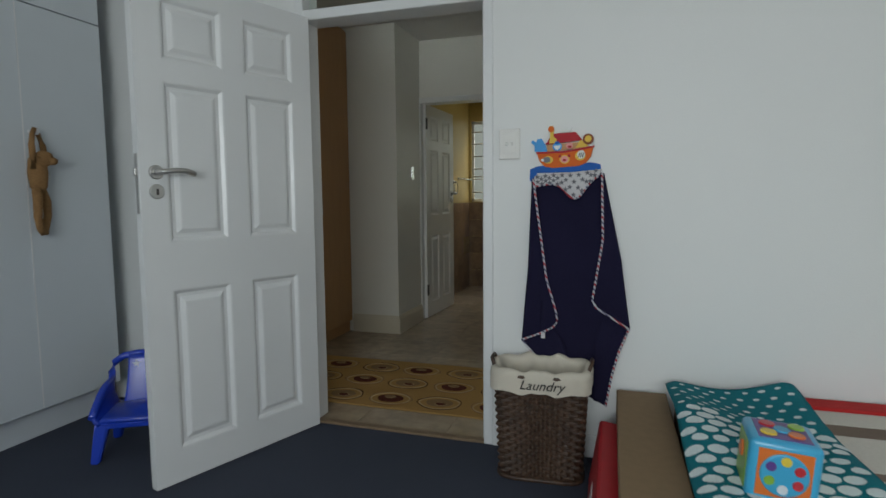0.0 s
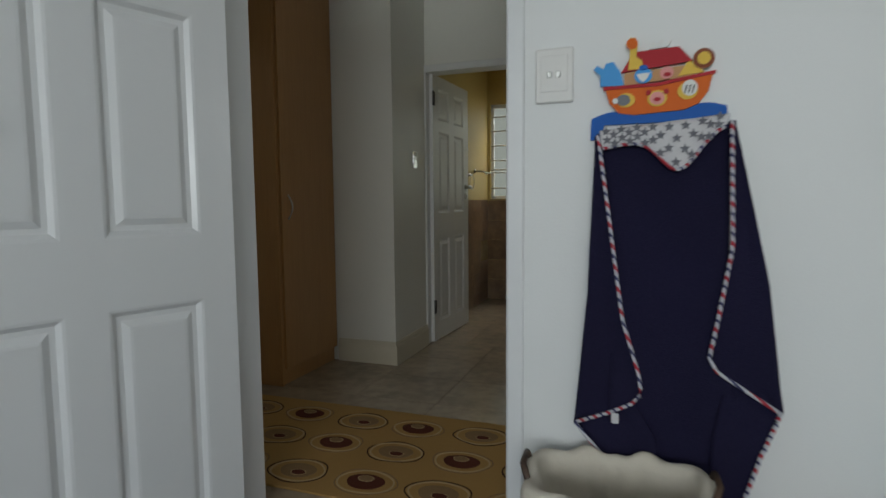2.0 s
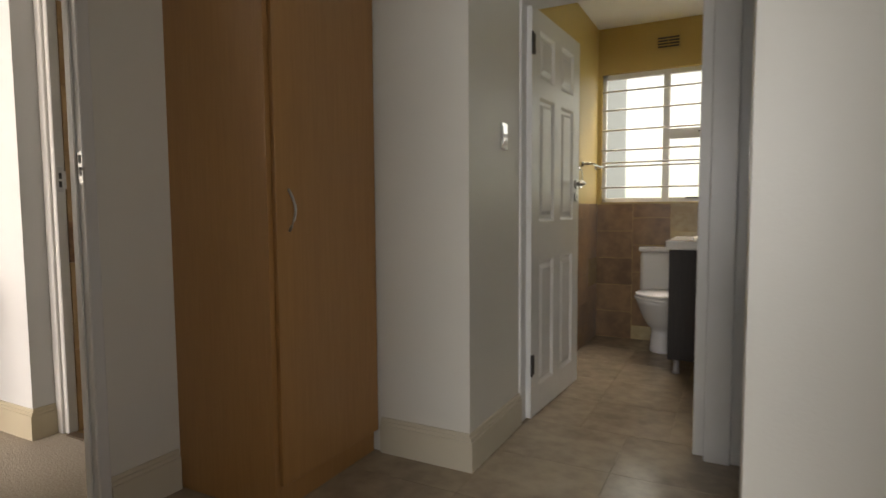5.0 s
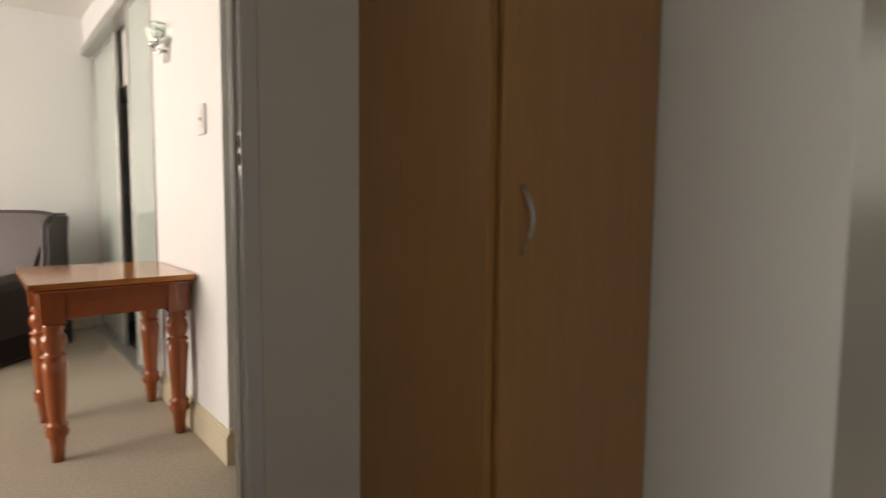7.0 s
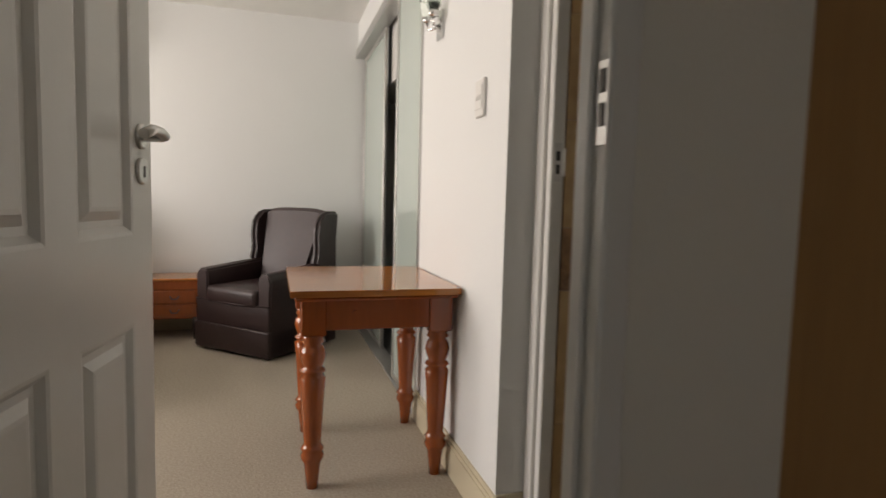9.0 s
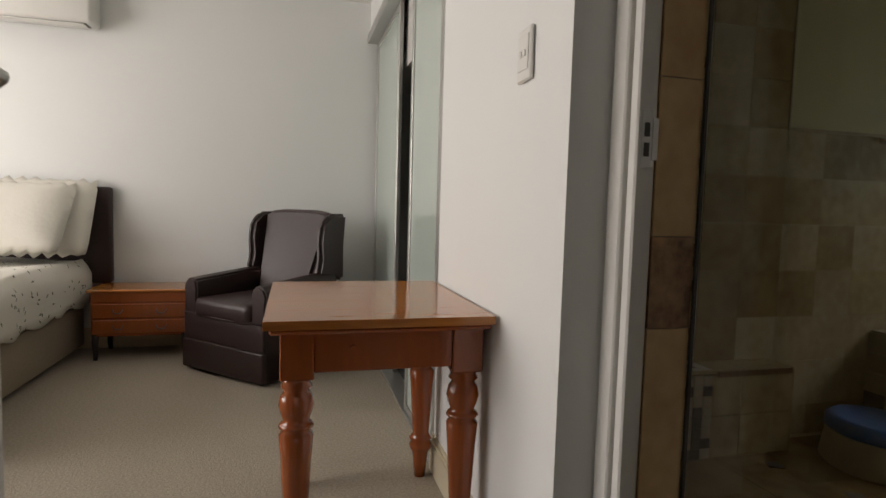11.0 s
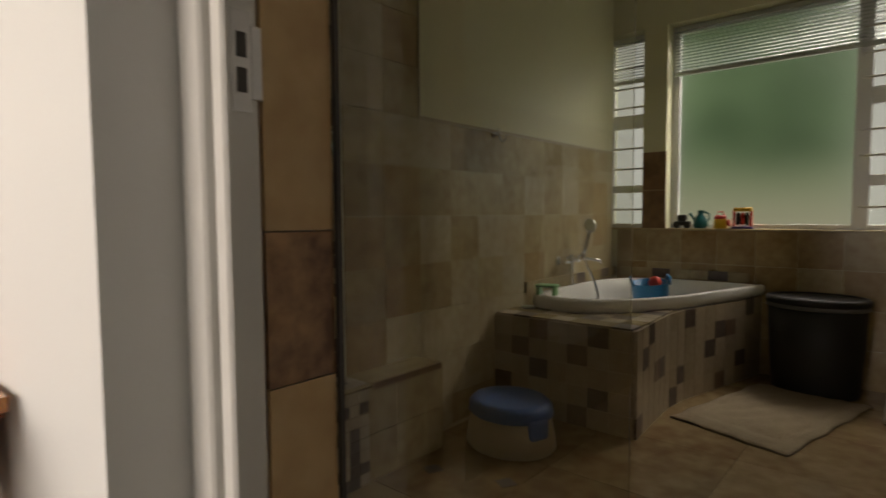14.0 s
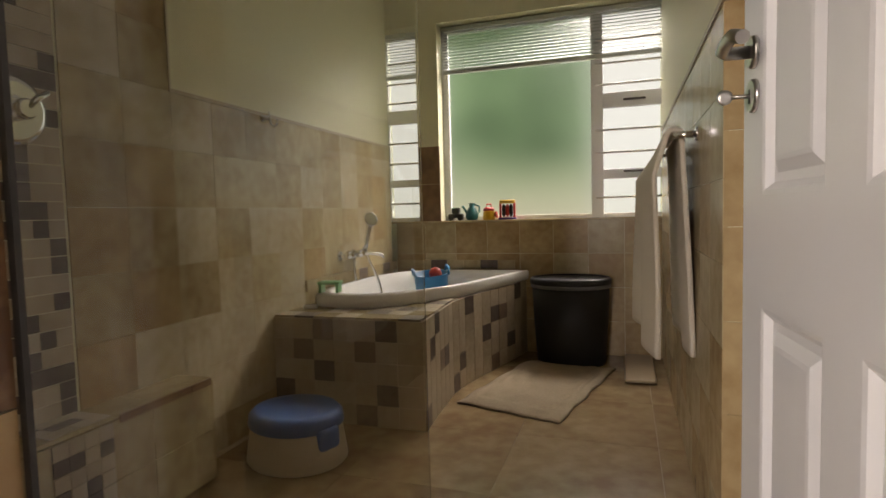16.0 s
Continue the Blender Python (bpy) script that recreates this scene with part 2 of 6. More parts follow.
def tube(bm, pts, r, seg=8, r1=None):
    """A round bar along points."""
    pts = [Vector(p) for p in pts]
    rings = []
    n = len(pts)
    for i, p in enumerate(pts):
        d = (pts[min(i + 1, n - 1)] - pts[max(i - 1, 0)]).normalized()
        up = Vector((0, 0, 1)) if abs(d.z) < 0.9 else Vector((1, 0, 0))
        a = d.cross(up).normalized()
        b = d.cross(a).normalized()
        rr = r if r1 is None else r + (r1 - r) * i / (n - 1)
        rings.append([bm.verts.new(p + rr * (a * math.cos(2 * math.pi * k / seg) + b * math.sin(2 * math.pi * k / seg))) for k in range(seg)])
    for a, b in zip(rings, rings[1:]):
        for k in range(seg):
            f = bm.faces.new((a[k], b[k], b[(k + 1) % seg], a[(k + 1) % seg]))
            f.smooth = True
    bm.faces.new(rings[0])
    bm.faces.new(list(reversed(rings[-1])))
    return bm


def grid_sheet(bm, fn, nu, nv, closed=False):
    """A smooth sheet of quads from fn(u, v), u and v from 0 to 1."""
    vs = [[bm.verts.new(fn(i / nu, j / nv)) for j in range(nv + 1)] for i in range(nu + 1)]
    for i in range(nu):
        for j in range(nv):
            f = bm.faces.new((vs[i][j], vs[i + 1][j], vs[i + 1][j + 1], vs[i][j + 1]))
            f.smooth = True
    return bm


def thicken(bm, t):
    bmesh.ops.recalc_face_normals(bm, faces=bm.faces[:])
    bmesh.ops.solidify(bm, geom=bm.faces[:], thickness=t)
    return bm


def prism(bm, pts, z0, z1, bev=0.0):
    """A plan outline raised from z0 to z1."""
    lo = [bm.verts.new((x, y, z0)) for x, y in pts]
    hi = [bm.verts.new((x, y, z1)) for x, y in pts]
    n = len(pts)
    fs = [bm.faces.new(lo), bm.faces.new(hi)]
    for i in range(n):
        fs.append(bm.faces.new((lo[i], lo[(i + 1) % n], hi[(i + 1) % n], hi[i])))
    bmesh.ops.recalc_face_normals(bm, faces=fs)
    if bev:
        es = [e for f in fs[:2] for e in f.edges]
        bmesh.ops.bevel(bm, geom=list(set(es)), offset=bev, segments=2, affect="EDGES", profile=0.5)
    return bm


def smooth(bm, angle=40):
    for f in bm.faces:
        f.smooth = True
    for e in bm.edges:
        if len(e.link_faces) == 2 and e.calc_face_angle(0) > radians(angle):
            e.smooth = False
    return bm


def link(name, bm, material, parent=None, label=""):
    me = bpy.data.meshes.new(name)
    bm.to_mesh(me)
    bm.free()
    for m in material if isinstance(material, (list, tuple)) else [material]:
        me.materials.append(m)
    ob = new(name, me)
    ob.parent = parent
    if label:
        ob["label"] = label
    return ob


def part(name, bm, material, parent, label=""):
    return link(name, bm, material, parent, label)


def thing(name, m, label, category, group="", kind=""):
    ob = new(name)
    ob.matrix_basis = m
    return tagged(ob, label, category, group, kind)


def single(name, bm, material, m, label, category, group="", kind=""):
    ob = link(name, bm, material)
    ob.matrix_basis = m
    return tagged(ob, label, category, group, kind)


def struct(name, bm, material, label, category="wall"):
    return tagged(link(name, bm, material), label, category, kind="structure")


def boxes(rows):
    bm = bmesh.new()
    for r in rows:
        box(bm, *r)
    return bm


I4 = Matrix.Identity(4)

# ---- setting: floors, walls, ceilings ----
HC = 2.6    # ceiling height

struct("floor_nursery", bx(-3.3, -2.3, -0.1, 2.4, 2.70, 0.0), CARPET_B, "slate blue fitted carpet", "carpet")
struct("floor_hall", bx(-2.73, 2.70, -0.1, 1.2, 5.24, -0.004), GROUT, "grout bed under travertine tiles", "floor")
struct("floor_toilet", bx(-1.9, 5.24, -0.1, -0.2, 7.4, -0.004), GROUT, "grout bed under travertine tiles", "floor")
struct("floor_bedroom", bx(-7.2, -0.5, -0.1, -2.73, 4.06, 0.0), CARPET_C, "beige loop pile fitted carpet", "carpet")
struct("floor_bathroom", bx(-4.85, 4.06, -0.1, -2.6, 8.0, -0.004), GROUT, "grout bed under travertine tiles", "floor")

# nursery shell
D1L, D1R = -1.435, -0.53
struct("wall_nursery_north", boxes([(-3.3, 2.685, 0, D1L - 0.04, 2.80, HC), (D1R + 0.04, 2.685, 0, 2.4, 2.80, HC), (D1L - 0.04, 2.685, 2.42, D1R + 0.04, 2.80, HC)]), WALL, "smooth white painted wall with doorway")
struct("wall_nursery_east", bx(2.4, -2.3, 0, 2.52, 2.80, HC), WALL, "white painted wall")
struct("wall_nursery_west", bx(-3.42, -2.3, 0, -3.3, 2.80, HC), WALL, "white painted wall")
struct("wall_nursery_south", boxes([(-3.3, -2.42, 0, -1.05, -2.3, HC), (1.25, -2.42, 0, 2.4, -2.3, HC), (-1.05, -2.42, 0, 1.25, -2.3, 0.9), (-1.05, -2.42, 2.2, 1.25, -2.3, HC)]), WALL, "white painted wall with window opening")
struct("ceiling_nursery", bx(-3.42, -2.42, HC, 2.52, 2.74, HC + 0.1), CEIL, "white painted ceiling", "ceiling")

# hall shell
HX = -2.675
struct("wall_hall_west", boxes([(HX - 0.115, 2.80, 0, HX, 2.83, HC), (HX - 0.115, 3.69, 0, HX, 4.06, HC), (HX - 0.115, 2.83, 2.06, HX, 3.69, HC)]), HALLWALL, "warm white painted wall with doorway")
struct("wall_hall_column", boxes([(-2.60, 4.585, 0, -1.735, 5.17, HC), (-2.69, 4.06, 0, HX, 4.585, HC)]), HALLWALL, "warm white painted wall corner")
struct("wall_toilet_door", boxes([(-1.9, 5.17, 0, -1.76, 5.29, HC), (-0.93, 5.17, 0, -0.62, 5.29, HC), (-1.76, 5.17, 2.07, -0.93, 5.29, HC)]), HALLWALL, "warm white painted wall with toilet doorway")
struct("wall_hall_pier", boxes([(-0.775, 3.895, 0, -0.62, 4.20, HC), (-0.62, 3.895, 0, 1.2, 4.02, HC), (-0.775, 4.20, 2.07, -0.62, 5.17, HC)]), HALLWALL, "warm white painted wall pier")
# out of view; the opening is added for the hall fill lamp
struct("wall_hall_east", boxes([(1.2, 2.80, 0, 1.3, 6.0, 0.9), (1.2, 2.80, 2.1, 1.3, 6.0, HC), (1.2, 2.80, 0.9, 1.3, 2.95, 2.1), (1.2, 3.75, 0.9, 1.3, 6.0, 2.1)]), HALLWALL, "warm white painted wall with an added opening behind the fill light")
struct("ceiling_hall", bx(-2.79, 2.74, HC, 1.3, 5.24, HC + 0.1), CEIL, "white painted ceiling", "ceiling")

# washroom seen through the gap beside the toilet door
struct("wall_washroom", boxes([(-0.62, 6.0, 1.5, 1.3, 6.1, HC), (-0.62, 5.29, 1.5, -0.56, 6.0, HC)]), CREAM, "cream painted wall")
struct("wall_washroom_dado", boxes([(-0.62, 5.985, 0, 1.3, 6.1, 1.5), (-0.62, 5.29, 0, -0.545, 5.985, 1.5)]), TRAVD, "brown stone tiled lower wall")
struct("ceiling_washroom", bx(-0.62, 5.24, HC, 1.3, 6.1, HC + 0.1), CEIL, "white painted ceiling", "ceiling")
struct("floor_washroom", bx(-0.62, 5.24, -0.1, 1.3, 6.1, -0.003), TRAV, "travertine floor", "floor")

# toilet room shell
WY = 7.29
struct("wall_toilet_west", boxes([(-1.93, 5.29, 1.10, -1.83, 7.45, 2.5)]), OCHRE, "ochre painted wall above stone tiles")
struct("wall_toilet_north", boxes([(-1.83, WY, 0.0, -0.3, 7.45, 1.11), (-1.83, WY, 2.14, -0.3, 7.45, 2.5), (-0.46, WY, 1.11, -0.3, 7.45, 2.14), (-1.83, WY, 1.11, -1.80, 7.45, 2.14)]), OCHRE, "ochre painted wall with window opening")
struct("wall_toilet_east", bx(-0.40, 5.29, 0, -0.3, 7.45, 2.5), OCHRE, "ochre painted wall")
struct("wall_toilet_dado", boxes([(-1.93, 5.29, 0, -1.833, 7.45, 1.10)]), GROUT, "tile backing")
struct("ceiling_toilet", bx(-1.93, 5.27, 2.5, -0.3, 7.45, 2.6), CEIL, "white painted ceiling", "ceiling")

# bedroom shell
BY = 3.955
BX = -7.03
struct("wall_bedroom_north_pier", bx(-4.78, BY, 0, -3.69, 4.21, HC), WALL, "white painted wall beside the bathroom doorway")
struct("wall_bedroom_north_header", bx(BX - 0.12, BY, 2.37, -4.78, 4.21, HC), WALL, "white painted wall above the sliding wardrobe")
struct("wall_bathroom_lintel", bx(-3.69, BY, 2.08, -2.80, 4.21, HC), WALL, "white painted wall above the bathroom doorway")
struct("wall_bedroom_corner", bx(-2.80, BY, 0, -2.685, 4.21, HC), WALL, "white painted wall corner")
struct("wall_bedroom_niche", bx(-7.15, 4.55, 0, -4.85, 4.65, HC), WALL, "white painted wall")
struct("wall_bedroom_west", bx(BX - 0.12, -0.5, 0, BX, 4.6, HC), WALL, "white painted wall")
struct("wall_bedroom_east", boxes([(-3.25, 2.80, 0, HX - 0.115, 2.82, HC), (-3.42, -0.5, 0, -3.25 - 0.001, 2.82, HC)]), WALL, "white painted wall")
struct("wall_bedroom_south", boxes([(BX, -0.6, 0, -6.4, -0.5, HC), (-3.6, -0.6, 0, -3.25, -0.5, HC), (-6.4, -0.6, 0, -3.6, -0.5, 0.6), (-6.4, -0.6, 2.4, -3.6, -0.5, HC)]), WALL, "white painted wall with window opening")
struct("ceiling_bedroom", bx(BX - 0.12, -0.6, HC, -2.79, 4.65, HC + 0.1), CEIL, "white painted ceiling", "ceiling")

# bathroom shell
LX, RX, WB = -4.75, -2.885, 7.76
struct("wall_bathroom_west", boxes([(LX - 0.1, 4.21, 0, LX - 0.003, 7.69, HC), (LX - 0.2, 7.60, 0, LX - 0.1, 8.0, HC)]), CREAM, "cream painted wall above stone tiles")
struct("wall_bathroom_north", boxes([(LX - 0.1, WB, 0, RX + 0.2, 8.0, 0.915), (LX - 0.1, WB, 2.33, RX + 0.2, 8.0, HC), (-4.55, WB, 0.915, -4.385, 8.0, 2.33), (-2.83, WB, 0.915, RX + 0.2, 8.0, 2.33)]), CREAM, "cream painted wall with window openings")
struct("wall_bathroom_east", boxes([(RX + 0.003, 5.391, 0, -2.6, 8.0, HC), (-2.69, 4.21, 0, -2.6, 5.391, HC)]), CREAM, "cream painted wall above stone tiles")
struct("ceiling_bathroom", bx(LX - 0.1, 4.1, HC, -2.6, 8.0, HC + 0.1), CEIL, "white painted ceiling", "ceiling")
struct("wall_bathroom_south", bx(LX - 0.1, 4.15, 0, -4.70, 4.25, HC), CREAM, "cream painted wall")

# ---- doors, frames, skirting, windows ----


def handle_set(parent, x, side, material=CHROME, toward=-1, hz=1.26):
    """A lever on a round rose with a round keyhole plate below it, on one face of a door."""
    s = side * 0.02
    bm = lathe(bmesh.new(), [(0.028, 0), (0.028, 0.006), (0.024, 0.010)], seg=20)
    bmesh.ops.rotate(bm, cent=(0, 0, 0), matrix=Matrix.Rotation(radians(-90 * side), 3, "X"), verts=bm.verts[:])
    bmesh.ops.translate(bm, vec=(x, s, hz), verts=bm.verts[:])
    rose = part("rose", bm, material, parent, "round brushed steel rose")
    bm = tube(bmesh.new(), [(x, s, hz), (x, s + side * 0.045, hz), (x + toward * 0.012, s + side * 0.055, hz + 0.001), (x + toward * 0.05, s + side * 0.058, hz + 0.006), (x + toward * 0.09, s + side * 0.058, hz + 0.006), (x + toward * 0.128, s + side * 0.054, hz - 0.007)], 0.0112, 10)
    part("lever", bm, material, parent, "brushed steel lever handle")
    bm = lathe(bmesh.new(), [(0.029, 0), (0.029, 0.005), (0.026, 0.008)], seg=20)
    box(bm, -0.003, -0.012, 0.0075, 0.003, 0.008, 0.0092)
    bmesh.ops.rotate(bm, cent=(0, 0, 0), matrix=Matrix.Rotation(radians(-90 * side), 3, "X"), verts=bm.verts[:])
    bmesh.ops.translate(bm, vec=(x, s, hz - 0.075), verts=bm.verts[:])
    plate = part("keyhole_plate", bm, [material], parent, "round steel keyhole plate")
    part("keyhole", bx(x - 0.0045, s + side * 0.0085, hz - 0.088, x + 0.0045, s + side * 0.0098, hz - 0.064), DARKM, plate)
    return rose


def panel_door(name, hx, hy, angle, w, label, material=GLOSS, z0=0.008, h=2.03, hz=1.20):
    """A six-panel door; local x runs from the hinge to the free edge."""
    d = thing(name, pose(hx, hy, z0, 0, 0, angle), label, "door", kind="structure")
    t = 0.02
    rows = ((0.135, 0.798), (0.988, 1.62), (1.70, 1.94))
    st, mid = 0.105, 0.10
    cols = ((st, w / 2 - mid / 2), (w / 2 + mid / 2, w - st))
    bm = bmesh.new()
    for a, b in ((0, st), (w / 2 - mid / 2, w / 2 + mid / 2), (w - st, w)):
        box(bm, a, -t, 0, b, t, h)
    edges = [0] + [v for r in rows for v in r] + [h]
    for a, b in zip(edges[::2], edges[1::2]):
        for c in cols:
            box(bm, c[0], -t, a, c[1], t, b)
    bmesh.ops.remove_doubles(bm, verts=bm.verts[:], dist=0.0005)
    leaf = part("leaf", bm, material, d)
    for r in rows:
        for c in cols:
            bm = bmesh.new()
            for s in (-1, 1):
                loops = []
                for inset, y in ((0.0, t), (0.008, t - 0.002), (0.020, t - 0.013), (0.034, t - 0.013), (0.052, t - 0.004), (0.06, t - 0.003)):
                    loops.append([bm.verts.new((c[0] + inset if i in (0, 3) else c[1] - inset, s * y, r[0] + inset if i < 2 else r[1] - inset)) for i in range(4)])
                for a, b in zip(loops, loops[1:]):
                    for i in range(4):
                        bm.faces.new((a[i], a[(i + 1) % 4], b[(i + 1) % 4], b[i]))
                bm.faces.new(loops[-1])
            bmesh.ops.recalc_face_normals(bm, faces=bm.faces[:])
            part("panel", bm, material, d)
    handle_set(d, w - 0.062, 1, hz=hz)
    handle_set(d, w - 0.062, -1, hz=hz)
    lock = part("lock_plate", bx(w - 0.001, -0.011, hz - 0.16, w + 0.0015, 0.011, hz + 0.07), CHROME, d, "steel lock plate on the door edge")
    part("latch", bx(w + 0.0012, -0.008, hz - 0.015, w + 0.010, 0.008, hz + 0.015, bev=0.002), CHROME, lock)
    for z in (0.22, 1.80):
        part("hinge", bx(-0.006, -0.028, z, 0.03, -0.0195, z + 0.10, bev=0.002), DARKM, d, "dark steel butt hinge")
        bm = tube(bmesh.new(), [(-0.004, -0.026, z - 0.004), (-0.004, -0.026, z + 0.104)], 0.006, 10)
        part("hinge_pin", bm, DARKM, d, "dark steel hinge pin")
    return d


panel_door("door_1", -1.41, 2.655, -109.5, 0.835, "white six-panel door standing wide open into the nursery", hz=1.265)
panel_door("door_2", -2.735, 2.862, 171.5, 0.785, "white six-panel door open into the bedroom", FRAMEP)
panel_door("door_3", -1.715, 5.225, 87.0, 0.76, "white six-panel door open into the toilet room", FRAMEP)
panel_door("door_4", -2.812, 4.255, 95.0, 0.80, "white six-panel door open into the bathroom", hz=1.235)

key = part("key", tube(bmesh.new(), [(0.738, 0.024, 1.16), (0.738, 0.058, 1.16)], 0.0035, 8), CHROME, bpy.data.objects["door_4"], "steel key in the lock")
part("key_bow", lathe(bmesh.new(), [(0.007, -0.002), (0.013, -0.002), (0.013, 0.002), (0.007, 0.002), (0.007, -0.002)], seg=16), CHROME, key).matrix_basis = pose(0.738, 0.068, 1.16, 0, 90, 0)


def door_frame(name, rows, material, label, strikes=()):
    f = thing(name, I4, label, "door frame", kind="structure")
    for n, r in rows:
        part(n, bx(*r, bev=0.004), material, f)
    for x0, y0, z0, x1, y1, z1 in strikes:
        p = part("strike_plate", bx(x0, y0, z0, x1, y1, z1), CHROME, f, "steel strike plate with two slots")
        flat = abs(x1 - x0) < abs(y1 - y0)
        for a, b in ((z0 + 0.022, z0 + 0.05), (z0 + 0.062, z0 + 0.09)):
            if flat:
                part("slot", bx(x0 - 0.0015, y0 + 0.006, a, x1 + 0.0015, y1 - 0.006, b), DARKM, p)
            else:
                part("slot", bx(x0 + 0.006, y0 - 0.0015, a, x1 - 0.006, y1 + 0.0015, b), DARKM, p)
    return f


door_frame("door_frame_1", [("jamb", (D1L - 0.045, 2.672, 0, D1L, 2.815, 2.43)), ("jamb", (D1R, 2.672, 0, D1R + 0.045, 2.815, 2.43)),
                            ("stop", (D1R - 0.012, 2.715, 0, D1R, 2.80, 2.035)), ("transom_bar", (D1L, 2.672, 2.035, D1R, 2.815, 2.085)), ("head", (D1L, 2.672, 2.385, D1R, 2.815, 2.43))],
           GLOSS, "white gloss door frame with fanlight above", [(D1R - 0.0015, 2.682, 1.10, D1R - 0.0005, 2.706, 1.33)])
fl = tagged(link("fanlight", bx(D1L, 2.735, 2.085, D1R, 2.741, 2.385), glass_mat("fanlight_glass", 0.0, 1.1)), "clear glass fanlight above the nursery door", "window", kind="structure")
fl.visible_shadow = False
door_frame("door_frame_2", [("jamb", (HX - 0.05, 3.648, 0, HX + 0.014, 3.69, 2.06)), ("jamb", (HX - 0.13, 2.83, 0, HX + 0.014, 2.842, 2.06)), ("head", (HX - 0.13, 2.842, 2.03, HX + 0.014, 3.648, 2.06)), ("stop", (HX - 0.05, 3.640, 0, HX - 0.016, 3.648, 2.03))],
           FRAMEP, "off-white gloss door frame", [(HX - 0.012, 3.6463, 1.155, HX + 0.012, 3.6475, 1.255)])
door_frame("door_frame_3", [("jamb", (-1.775, 5.155, 0, -1.722, 5.30, 2.04)), ("jamb", (-0.945, 5.155, 0, -0.90, 5.30, 2.04)), ("head", (-1.775, 5.155, 2.035, -0.90, 5.30, 2.085))],
           FRAMEP, "off-white gloss door frame")
door_frame("door_frame_5", [("jamb", (-0.90, 5.10, 0, -0.80, 5.17, 2.06)), ("jamb_face", (-0.80, 5.118, 0, -0.70, 5.17, 2.06)), ("head", (-0.775, 4.20, 2.03, -0.60, 5.118, 2.07))],
           FRAMEP, "off-white gloss door frame", [(-0.765, 5.1165, 1.17, -0.738, 5.1178, 1.285)])
door_frame("door_frame_4", [("jamb", (-3.688, 4.05, 0, -3.635, 4.108, 2.08)), ("jamb_face", (-3.635, 4.062, 0, -3.606, 4.108, 2.08)), ("jamb", (-2.80, 4.05, 0, -2.755, 4.21, 2.08)), ("head", (-3.606, 4.05, 2.035, -2.80, 4.15, 2.08))],
           FRAMEP, "off-white gloss door frame", [(-3.6055, 4.072, 1.155, -3.604, 4.096, 1.27)])
part("strike_lip", bx(-3.6065, 4.096, 1.17, -3.6025, 4.110, 1.255, bev=0.001), CHROME, bpy.data.objects["door_frame_4"], "bent steel strike lip")


def skirting(name, x0, y0, x1, y1, nx, ny, h=0.145, material=SKIRT, t=0.018):
    """A skirting board along a wall face with a stepped, rounded top; (nx, ny) points into the room."""
    bm = bmesh.new()
    for a, b, k in ((0, h * 0.80, 1.0), (h * 0.80, h * 0.90, 0.75), (h * 0.90, h, 0.45)):
        tt = t * k
        xs = sorted((x0, x1, x0 + nx * tt, x1 + nx * tt))
        ys = sorted((y0, y1, y0 + ny * tt, y1 + ny * tt))
        box(bm, xs[0], ys[0], a, xs[-1], ys[-1], b)
    return tagged(link(name, bm, material), "painted timber skirting board", "skirting", kind="structure")


skirting("baseboard_1", -2.16, 4.585, -1.735, 4.585, 0, -1, 0.155, HSKIRT)
skirting("baseboard_2", -1.735, 4.567, -1.735, 5.155, 1, 0, 0.155, HSKIRT)
skirting("baseboard_3", HX, 3.69, HX, 3.955, 1, 0, 0.155, HSKIRT)
skirting("baseboard_4", -0.793, 3.895, 1.2, 3.895, 0, -1, 0.155, HSKIRT)
skirting("baseboard_5", -0.775, 3.895, -0.775, 4.20, -1, 0, 0.155, HSKIRT)
skirting("baseboard_6", -4.75, BY, -3.672, BY, 0, -1)
skirting("baseboard_7", -3.69, BY, -3.69, 4.05, 1, 0)
skirting("baseboard_8", BX, -0.5, BX, BY, 1, 0)
skirting("baseboard_9", D1R + 0.045, 2.685, 2.4, 2.685, 0, -1, 0.10, GLOSS, 0.014)
skirting("baseboard_10", -2.6, 2.685, D1L - 0.045, 2.685, 0, -1, 0.10, GLOSS, 0.014)
tagged(link("threshold_strip", bx(D1L, 2.672, -0.002, D1R, 2.715, 0.012, bev=0.004), mat("worn_brown_threshold", (0.22, 0.15, 0.09), 0.5, grain=0.4, scale=20)), "worn brown timber threshold", "threshold", kind="structure")
tagged(link("threshold_strip", bx(-3.60, 4.045, -0.01, -2.80, 4.09, 0.008, bev=0.003), mat("dark_carpet_bar", (0.10, 0.07, 0.045), 0.5, grain=0.3, scale=20)), "dark carpet edge strip", "threshold", kind="structure")


def window_unit(name, label, y, frames, panes, bars, sill=None):
    w = thing(name, I4, label, "window", kind="structure")
    for f in frames:
        part("frame", bx(*f, bev=0.003), GLOSS, w)
    for p, m in panes:
        o = part("pane", bx(*p), m, w)
        o.visible_shadow = False
    for x0, x1, z in bars:
        part("burglar_bar", tube(bmesh.new(), [(x0, y, z), (x1, y, z)], 0.0075, 8), FRAMEP, w)
    if sill:
        part("sill", bx(*sill, bev=0.003), TRAVW, w, "stone window sill")
    return w


